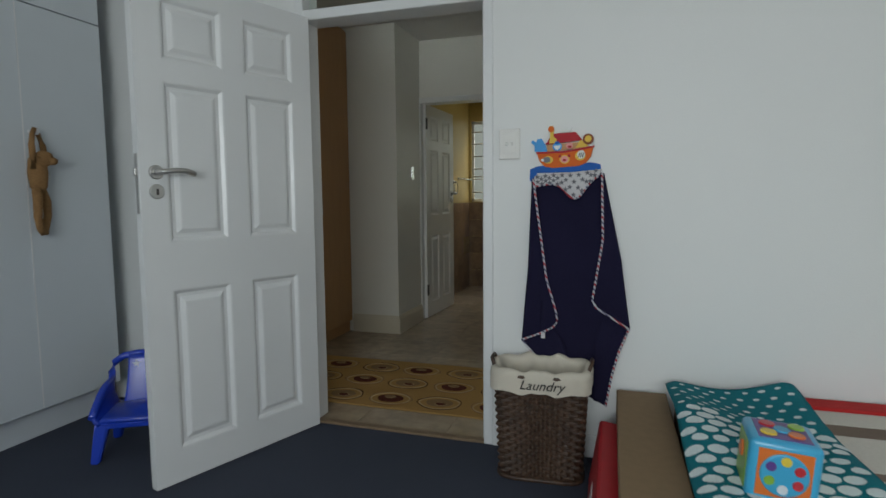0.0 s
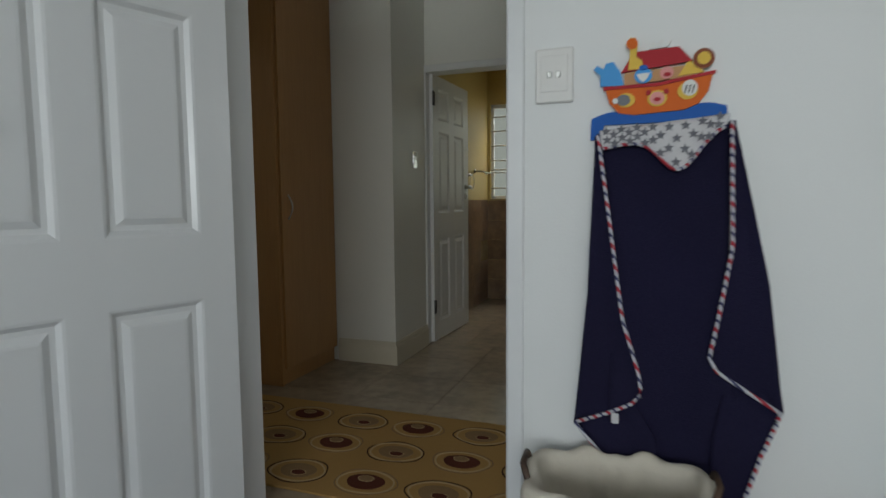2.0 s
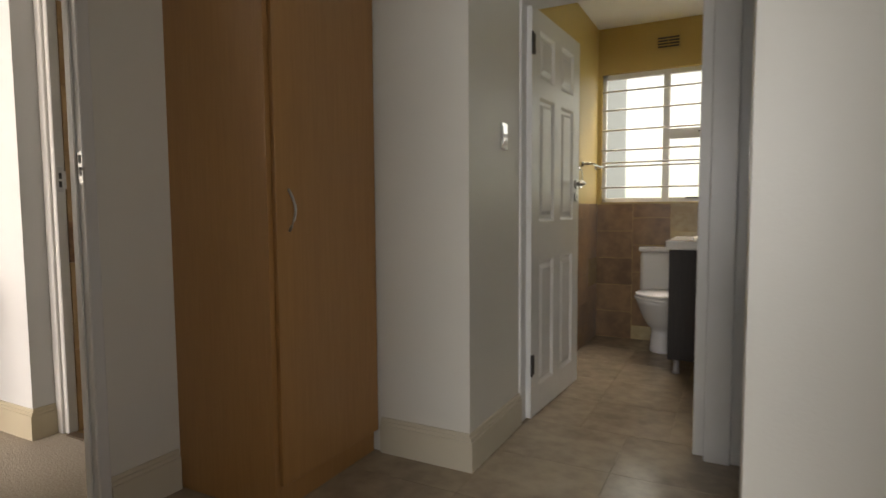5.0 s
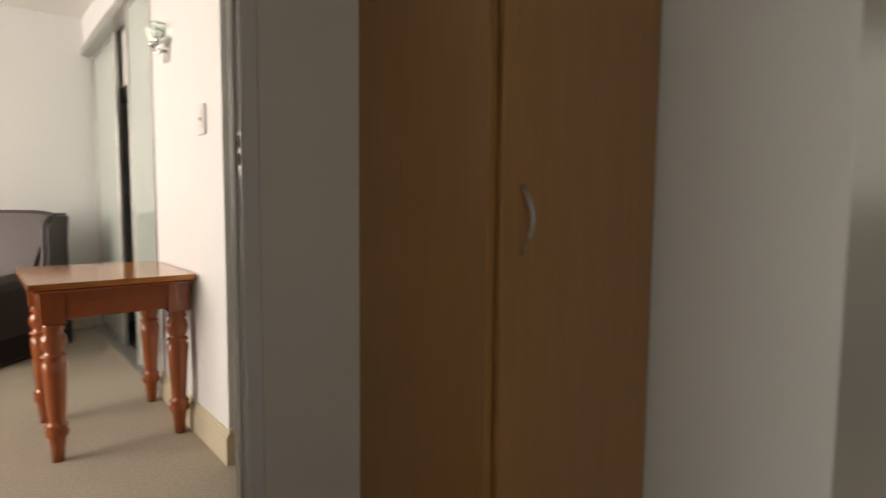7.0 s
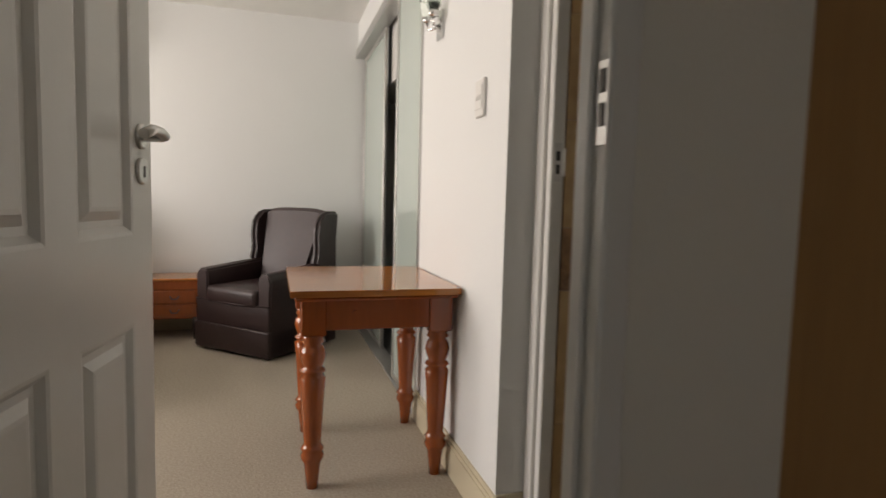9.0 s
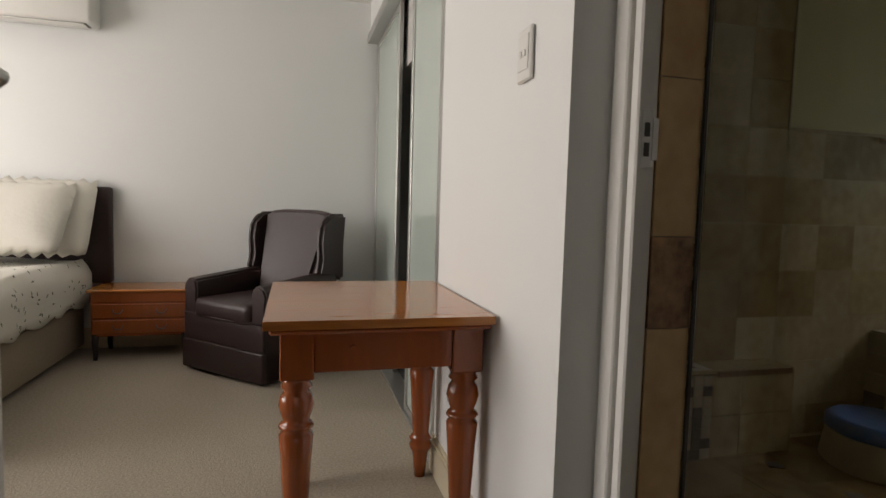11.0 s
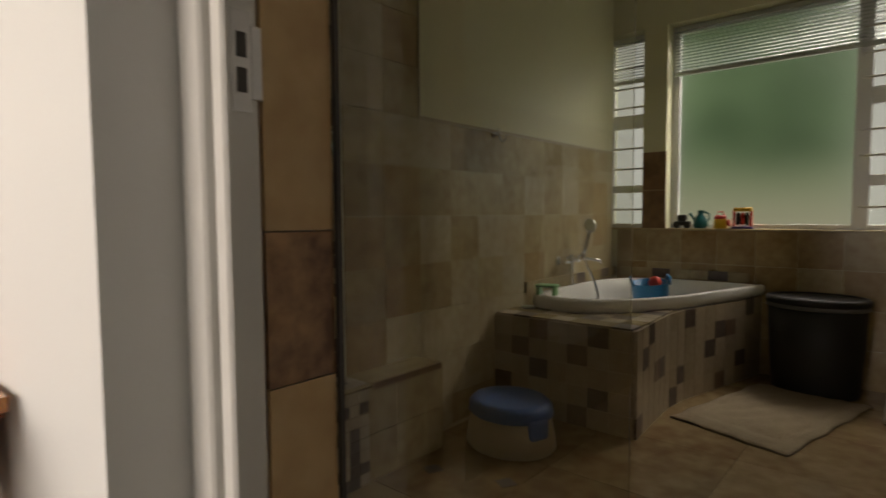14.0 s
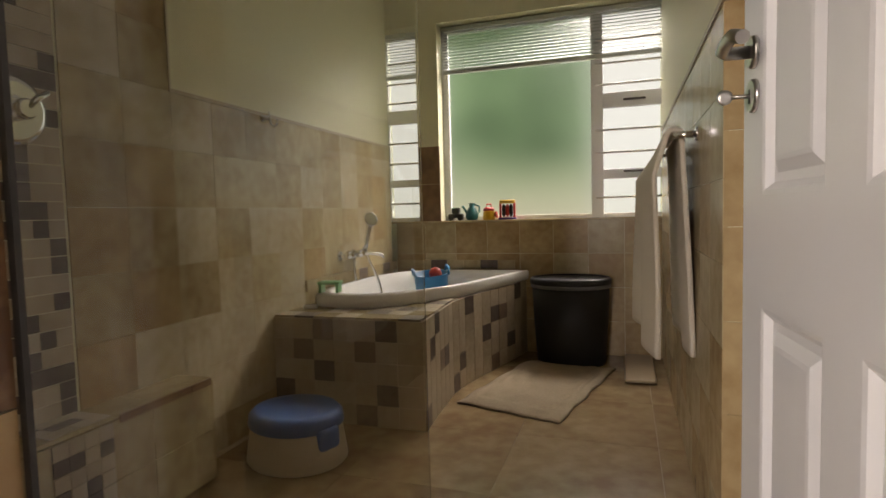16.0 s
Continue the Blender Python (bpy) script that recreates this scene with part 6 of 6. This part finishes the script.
def potty():
    blue = mat("slate_blue_plastic", (0.05, 0.15, 0.42), 0.4, grain=0.08, scale=25)
    cream = mat("cream_plastic", (0.60, 0.53, 0.40), 0.4, grain=0.08, scale=25)
    p = thing("potty", pose(-4.40, 5.83, 0, 0, 0, -20), "cream plastic childs potty with a blue lid", "potty")
    part("body", smooth(lathe(bmesh.new(), [(1.0, 0), (1.04, 0.01), (0.98, 0.09), (0.93, 0.145), (0.90, 0.15)], seg=36, sx=0.21, sy=0.185)), cream, p)
    part("lid", smooth(lathe(bmesh.new(), [(0.96, 0.145), (1.0, 0.152), (0.98, 0.188), (0.88, 0.206), (0.72, 0.204), (0.5, 0.198), (0.1, 0.197)], seg=36, sx=0.205, sy=0.182)), blue, p, "slate blue lid")
    part("splash_guard", smooth(bx(0.155, -0.05, 0.075, 0.215, 0.05, 0.165, bev=0.02, seg=3)), blue, p, "slate blue tab")


potty()


def bath_towel():
    terry = mat("cream_terry_towel", (0.66, 0.60, 0.49), 0.95, grain=0.25, scale=150, bump=0.9, bscale=190, color2=(0.54, 0.48, 0.38), spec=0.1)
    r = thing("towel_rail", pose(RX, 5.88, 1.215), "chrome towel rail on the tiled wall", "towel rail")
    for y in (0.0, 0.72):
        part("bracket", tube(bmesh.new(), [(0, y, 0), (-0.075, y, 0)], 0.011, 12), SHINY, r)
        part("rose", lathe(bmesh.new(), [(0.024, 0), (0.02, 0.01)], seg=18), SHINY, r).matrix_basis = pose(0, y, 0, 0, -90, 0)
    part("bar", tube(bmesh.new(), [(-0.07, -0.02, 0), (-0.07, 0.74, 0)], 0.008, 12), SHINY, r)

    def fn(u, v):
        # v runs along the rail, u over it: room side down to wall side
        y = 0.03 + 0.62 * v
        s = (u - 0.5) * 2
        drop_room, drop_wall = 0.755 - 0.04 * v, 0.74
        if abs(s) < 0.08:
            a = s / 0.08 * math.pi / 2
            return Vector((-0.07 + 0.016 * math.sin(a), y, 0.012 * math.cos(a) + 0.004))
        f = (abs(s) - 0.08) / 0.92
        wave = 0.02 * math.sin(9 * v + 2.5 * f) * f
        if s < 0:
            return Vector((-0.086 - 0.08 * min(1, f * 6) * (0.5 + 0.5 * v) + wave, y + 0.03 * f * math.sin(5 * v), -drop_room * f))
        return Vector((-0.054 + 0.03 * f + wave * 0.4, y - 0.01 * f, -drop_wall * f))
    bm = grid_sheet(bmesh.new(), fn, 60, 26)
    single("bath_towel", thicken(bm, 0.016), terry, pose(RX, 5.88, 1.215), "cream terry bath towel folded over the rail", "towel")


bath_towel()


def robe_hook(name, m, label):
    h = thing(name, m, label, "hook")
    part("mount", lathe(bmesh.new(), [(0.02, 0), (0.02, 0.006), (0.012, 0.012), (0.01, 0.04)], seg=16), SHINY, h).matrix_basis = pose(0, 0, 0, 0, 90, 0)
    part("hook", tube(bmesh.new(), [(0.035, 0, 0.03), (0.04, 0, 0.0), (0.045, 0, -0.03), (0.065, 0, -0.045), (0.08, 0, -0.03), (0.082, 0, -0.01)], 0.006, 10), SHINY, h)


robe_hook("robe_hook", pose(LX + 0.002, 6.185, 1.452), "chrome robe hook on the tiled wall")

towel_bar = thing("towel_bar", pose(-1.826, 6.74, 1.39), "chrome towel bar with a hook on the tiled wall", "towel rail")
part("bar", tube(bmesh.new(), [(0.06, 0, 0), (0.06, 0.46, 0)], 0.007, 10), SHINY, towel_bar)
for by in (0.02, 0.44):
    part("bracket", tube(bmesh.new(), [(0, by, 0), (0.06, by, 0)], 0.010, 10), SHINY, towel_bar)
    part("rose", lathe(bmesh.new(), [(0.022, 0), (0.018, 0.01)], seg=16), SHINY, towel_bar).matrix_basis = pose(0, by, 0, 0, 90, 0)


def shower_mixer():
    s = thing("shower_mixer", pose(LX + 0.001, 5.03, 1.30), "chrome shower mixer with round plate and lever", "tap")
    part("plate", lathe(bmesh.new(), [(0.098, 0), (0.096, 0.006), (0.08, 0.012)], seg=32), SHINY, s).matrix_basis = pose(0, 0, 0, 0, 90, 0)
    part("body", lathe(bmesh.new(), [(0.032, 0.01), (0.03, 0.055), (0.024, 0.065)], seg=20), SHINY, s).matrix_basis = pose(0, 0, 0, 0, 90, 0)
    part("lever", tube(bmesh.new(), [(0.055, 0, 0), (0.07, 0.02, 0.03), (0.075, 0.05, 0.05)], 0.009, 10), SHINY, s)


shower_mixer()
sg = glass_mat("shower_glass", 0.0, 1.37, (0.97, 0.975, 0.96))
scr = thing("shower_screen", pose(-3.60, 4.215, 0), "clear frameless glass shower screen", "shower screen")
gp = part("glass_panel", bx(-0.003, 0, 0.01, 0.003, 1.0, 1.98, bev=0.0008), sg, scr)
gp.visible_shadow = False
part("wall_channel", bx(-0.004, -0.002, 0.0, 0.004, 0.004, 1.99), DARKM, scr, "dark metal wall channel")
part("floor_seal", bx(-0.005, 0.010, 0.0, 0.005, 1.0, 0.010), DARKM, scr)


def sill_toys():
    y, z = 7.815, 0.925

    def col(n, c):
        return mat(n, c, 0.3, grain=0.06, scale=25, spec=0.6)
    black, teal, yellow, red, purple = col("black_toy_plastic", (0.02, 0.018, 0.018)), col("teal_toy_plastic", (0.01, 0.15, 0.15)), col("yellow_toy_plastic", (0.72, 0.42, 0.02)), col("red_toy_plastic", (0.55, 0.03, 0.02)), col("purple_toy_plastic", (0.08, 0.04, 0.22))
    t = thing("toy_truck", pose(-4.285, y, z), "small black plastic toy truck on the window sill", "toy")
    part("chassis", smooth(bx(-0.055, -0.025, 0.02, 0.055, 0.025, 0.05, bev=0.006)), black, t)
    part("cab", smooth(bx(-0.03, -0.023, 0.05, 0.03, 0.023, 0.095, bev=0.008)), black, t)
    for x in (-0.035, 0.035):
        part("wheel", lathe(bmesh.new(), [(0.018, -0.028), (0.02, -0.02), (0.02, 0.02), (0.018, 0.028)], seg=16), black, t).matrix_basis = pose(x, 0, 0.02, 90, 0, 0)
    k = thing("toy_kettle", pose(-4.165, y, z), "teal plastic toy watering kettle", "toy")
    part("pot", smooth(lathe(bmesh.new(), [(0.035, 0), (0.046, 0.02), (0.046, 0.05), (0.03, 0.085), (0.02, 0.095), (0.02, 0.12), (0.024, 0.125)], seg=22)), teal, k)
    part("spout", tube(bmesh.new(), [(-0.035, 0, 0.05), (-0.06, 0, 0.09), (-0.072, 0, 0.105)], 0.009, 10), teal, k)
    part("handle", tube(bmesh.new(), [(0.02, 0, 0.115), (0.055, 0, 0.10), (0.055, 0, 0.06), (0.04, 0, 0.04)], 0.007, 10), teal, k)
    p = thing("toy_teapot", pose(-4.04, y, z), "yellow and red plastic toy can", "toy")
    part("pot", smooth(lathe(bmesh.new(), [(0.04, 0), (0.044, 0.01), (0.042, 0.06), (0.036, 0.068)], seg=22)), yellow, p)
    part("lid", smooth(lathe(bmesh.new(), [(0.04, 0.066), (0.04, 0.08), (0.03, 0.09)], seg=22)), red, p, "red lid")
    part("handle", tube(bmesh.new(), [(-0.02, 0, 0.085), (-0.015, 0, 0.112), (0.015, 0, 0.112), (0.02, 0, 0.085)], 0.006, 8), red, p)
    part("rose", lathe(bmesh.new(), [(0.008, 0), (0.026, 0.02), (0.026, 0.026)], seg=16), red, p, "red sprinkler rose").matrix_basis = pose(0.035, 0, 0.035, 0, 80, 0)
    a = thing("toy_abacus", pose(-3.905, y, z), "yellow and purple plastic toy abacus frame", "toy")
    part("base", smooth(bx(-0.062, -0.025, 0, 0.062, 0.025, 0.016, bev=0.004)), purple, a)
    part("top", smooth(bx(-0.055, -0.02, 0.115, 0.055, 0.02, 0.14, bev=0.006)), yellow, a)
    for x in (-0.05, 0.05):
        part("post", bx(x - 0.007, -0.012, 0.015, x + 0.007, 0.012, 0.118, bev=0.002), red, a)
    for x, c in ((-0.026, black), (0.0, red), (0.026, black)):
        part("roller", smooth(lathe(bmesh.new(), [(0.005, 0.02), (0.013, 0.035), (0.014, 0.065), (0.013, 0.095), (0.005, 0.11)], (x, 0, 0), 14)), c, a)


sill_toys()

# ---- tiles: pieces of floors, walls and the bath surround ----
PIECES = {}


def piece(name, parent, material, size, loc, rot=None):
    """One tile: alike sizes share one mesh. size is (x, y, z); loc is its centre."""
    key = (material.name, tuple(round(v, 3) for v in size))
    if key not in PIECES:
        bm = bx(-size[0] / 2, -size[1] / 2, -size[2] / 2, size[0] / 2, size[1] / 2, size[2] / 2)
        me = bpy.data.meshes.new(name)
        bm.to_mesh(me)
        bm.free()
        me.materials.append(material)
        PIECES[key] = me
    o = new(name, PIECES[key])
    o.parent = parent
    o.matrix_basis = Matrix.Translation(loc) @ (rot or I4)
    return o


def floor_field(parent, x0, y0, cols, rows, w, h, material, skip=lambda x, y: False):
    for i in range(cols):
        for j in range(rows):
            x, y = x0 + (i + 0.5) * w, y0 + (j + 0.5) * h
            if not skip(x, y):
                piece("floor_tile", parent, material, (w - 0.0025, h - 0.0025, 0.012), (x, y, -0.0065 + 0.0005 * ((i * 7 + j * 3) % 3)))


def wall_field(parent, axis, plane, sign, a0, z0, cols, rows, w, h, material, stagger=True, d=0.012, alt=None, rnd=None):
    """Tiles on a wall at axis = plane, facing sign; columns run along the wall, each second one half a tile lower."""
    for i in range(cols):
        spans = []
        if stagger and i % 2:
            spans.append((z0, z0 + h / 2))
            spans += [(z0 + h / 2 + j * h, z0 + h / 2 + (j + 1) * h) for j in range(rows - 1)]
            spans.append((z0 + h / 2 + (rows - 1) * h, z0 + rows * h))
        else:
            spans = [(z0 + j * h, z0 + (j + 1) * h) for j in range(rows)]
        for a, b in spans:
            m = alt if alt and rnd and rnd.random() < 0.3 else material
            c, s = a0 + (i + 0.5) * w, (a + b) / 2
            off = plane + sign * (d / 2 - 0.0105)
            if axis == "x":
                piece("wall_tile", parent, m, (d, w - 0.002, b - a - 0.002), (off, c, s))
            else:
                piece("wall_tile", parent, m, (w - 0.002, d, b - a - 0.002), (c, off, s))


O = bpy.data.objects
rt = random.Random(11)
# bathroom left wall: full height in the shower, to the dado beyond it
columns = [(5.174 + 0.2205 * k, 0.2205) for k in range(12)] + [(4.716, 0.2475), (4.4685, 0.2475), (4.221, 0.2475)]
levels = [0.0] + [0.148 + 0.22 * k for k in range(12)]
for y0, wd in columns:
    w = min(wd, 7.69 - y0)
    for z0, z1 in zip(levels, levels[1:]):
        if z1 > HC or (y0 > 5.55 and z1 > 1.48):
            continue
        warm = 0.4 if y0 < 5.55 else 0.06
        m = TRAVR if rt.random() < warm else TRAVP if rt.random() < 0.35 else TRAVW
        piece("wall_tile", O["wall_bathroom_west"], m, (0.012, w - 0.0012, z1 - z0 - 0.0012), (LX - 0.0045 + 0.0006 * rt.random(), y0 + w / 2, (z0 + z1) / 2))
struct("trim_bathroom", boxes([(LX - 0.012, 5.617, 1.463, LX + 0.006, 7.69, 1.478), (LX - 0.012, 5.609, 1.463, LX + 0.006, 5.617, HC), (RX - 0.006, 5.38, 1.463, RX + 0.012, 7.76, 1.478)]), MOSL, "thin stone tile edge trim", "trim")
# mosaic band behind the mixer
k = 0.055
mos = tagged(link("mosaic_band", bx(LX - 0.011, 4.961, 0.0, LX - 0.008, 5.161, HC), GROUT), "vertical band of cream and brown stone mosaic", "mosaic", kind="structure")
for j in range(7, 47):
    for i in range(4):
        piece("mosaic_tile", mos, MOSD if rt.random() < 0.34 else MOSL, (0.013, k - 0.003, k - 0.003), (LX - 0.0045, 4.963 + (i + 0.5) * 0.0495, (j + 0.5) * k))
# low ledge along the shower wall
led = thing("shower_ledge", pose(LX, 4.22, 0), "low tiled ledge along the shower wall", "ledge", kind="structure")
part("core", bx(0, 0, 0, 0.135, 1.36, 0.375), GROUT, led)
for i in range(5):
    piece("ledge_tile", led, TRAVW, (0.147, 0.269, 0.012), (0.075, 0.137 + 0.272 * i, 0.383))
    for j in range(2):
        piece("ledge_tile", led, TRAVW, (0.012, 0.269, 0.184), (0.143, 0.137 + 0.272 * i, 0.093 + 0.187 * j))
for i in range(4):
    for j in range(8):
        piece("mosaic_tile", led, MOSD if rt.random() < 0.3 else MOSL, (0.005, 0.0455, 0.0435), (0.1515, 0.765 + 0.0485 * i, 0.024 + 0.0465 * j))
    for j in range(3):
        piece("mosaic_tile", led, MOSD if rt.random() < 0.4 else MOSL, (0.0455, 0.0455, 0.005), (0.026 + 0.0485 * j, 0.765 + 0.0485 * i, 0.3915))
piece("ledge_tile", led, TRAVW, (0.147, 0.012, 0.372), (0.075, 1.366, 0.188))
for i in range(4):
    piece("ledge_edging", led, TRAVD, (0.010, 0.097, 0.026), (0.1505, 1.01 + 0.0995 * i, 0.374))
# wall under the window, pillar, right wall and its end
wall_field(O["wall_bathroom_north"], "y", WB, -1, LX + 0.012, 0.0, 8, 4, 0.2315, 0.2295, TRAVR, False, alt=TRAVW, rnd=rt)
wall_field(O["wall_bathroom_north"], "y", WB, -1, -4.55, 0.925, 1, 2, 0.166, 0.27, TRAVD, False)
tagged(link("window_sill", bx(LX - 0.1, 7.745, 0.912, -2.80, 7.87, 0.926, bev=0.003), TRAVW), "stone window sill", "sill", kind="structure")
wall_field(O["wall_bathroom_east"], "x", RX, -1, 5.385, 0.0, 11, 7, 0.2155, 0.209, TRAVW, False, alt=TRAVR, rnd=rt)
wall_field(O["wall_bathroom_east"], "y", 5.385, -1, RX + 0.0, 0.0, 1, 11, 0.19, 0.232, TRAVR, False, 0.010)
# stone return inside the bathroom door
nib = tagged(link("door_return", bx(-3.80, 4.109, 0, -3.618, 4.212, HC), GROUT), "stone faced door return", "wall", kind="structure")
for z0, z1, m in ((0.0, 0.40, TRAVN), (0.40, 0.822, TRAVN), (0.822, 1.016, TRAVV), (1.016, 1.34, TRAVN), (1.34, 1.65, TRAVN), (1.65, 1.96, TRAVN), (1.96, 2.27, TRAVN), (2.27, 2.58, TRAVN)):
    piece("wall_tile", nib, m, (0.014, 0.101, z1 - z0 - 0.002), (-3.612, 4.161, (z0 + z1) / 2))
tagged(link("wall_shower_south", bx(LX, 4.15, 0, -3.80, 4.212, HC), TRAVW), "stone tiled shower wall", "wall", kind="structure")
# floors
floor_field(O["floor_bathroom"], -4.72, 4.09, 4, 7, 0.5775, 0.545, TRAV)
floor_field(O["floor_hall"], -2.68, 2.72, 8, 6, 0.485, 0.42, TRAVH)
floor_field(O["floor_toilet"], -1.85, 5.24, 4, 5, 0.40, 0.42, TRAVH)
# toilet room dado
wall_field(O["wall_toilet_north"], "y", WY, -1, -1.83, 0.0, 5, 5, 0.286, 0.219, TRAVD, alt=TRAVW, rnd=rt)
wall_field(O["wall_toilet_dado"], "x", -1.83, 1, 5.30, 0.0, 7, 5, 0.284, 0.22, TRAVD, alt=TRAVW, rnd=rt)
# bath surround: ten-centimetre tiles with scattered dark ones
s = 0.108
dark = {(1, 4), (4, 2), (1, 1), (6, 1)}
brown = {(2, 3), (2, 0), (5, 3), (4, 4)}
for i in range(7):
    x1 = -3.974 - (0.0 if i == 0 else 0.128 + (i - 1) * s)
    x0 = -3.974 - 0.128 - i * s
    x0 = max(x0, LX + 0.001)
    for j in range(5):
        piece("bath_tile", TUB, MOSD if (i, j) in dark else MOSB if (i, j) in brown else MOSL, (x1 - x0 - 0.002, 0.012, 0.0975), ((x0 + x1) / 2 + 4.3, 6.206 - 7.0, (j + 0.5) * 0.0995))
path = [Vector((x, y, 0)) for x, y in TUB_SIDE]
n = 0
for a, b in zip(path, path[1:]):
    seg = (b - a).length
    c = max(1, round(seg / 0.10))
    for q in range(c):
        p = a + (b - a) * ((q + 0.5) / c)
        ang = math.atan2(b.y - a.y, b.x - a.x)
        for j in range(5):
            d = (n * 3 + j * 5) % 11 in (0, 4, 7) and (n + j) % 2 == 0
            br = (n * 5 + j * 7) % 13 == 3
            piece("bath_tile", TUB, MOSD if d else MOSB if br else MOSL, (seg / c - 0.003, 0.012, s - 0.002), (p.x + 4.3, p.y - 7.0, (j + 0.5) * 0.0995), Matrix.Rotation(ang, 4, "Z"))
        n += 1
# deck tiles in front of the rim, and the low upstand behind it
for i in range(7):
    for j in range(2):
        piece("bath_tile", TUB, MOSD if (i + 2 * j) % 5 == 1 else TRAVW if (i + j) % 3 else MOSL, (s - 0.003, s - 0.003, 0.01), (LX + (i + 0.55) * s + 4.3, 6.206 + (j + 0.5) * s - 7.0, 0.503))
for x, y, m in ((-4.047, 6.476, MOSL), (-4.143, 6.476, MOSD), (-4.251, 6.476, MOSL), (-4.056, 6.584, MOSL), (-4.143, 6.584, TRAVW), (-4.062, 6.692, MOSD), (-4.07, 6.79, MOSL)):
    piece("bath_tile", TUB, m, (s - 0.003, s - 0.003, 0.01), (x + 4.3, y - 7.0, 0.503))
for i in range(10):
    piece("bath_tile", TUB, MOSD if i in (5, 8) else TRAVW, (0.012, 0.122, 0.062), (LX + 0.008 + 4.3, 6.56 - 7.0 + i * 0.124, 0.609))
for i in range(7):
    piece("bath_tile", TUB, MOSD if i in (2, 5) else TRAVW, (0.122, 0.012, 0.062), (LX + 0.10 + i * 0.124 + 4.3, WB - 0.012 - 7.0, 0.612))
# dark diamond insets in the shower floor
for x, y in ((-4.49, 5.40), (-4.195, 5.49)):
    piece("floor_inset", O["floor_bathroom"], MOSD, (0.062, 0.062, 0.012), (x, y, -0.0035), Matrix.Rotation(radians(62), 4, "Z"))
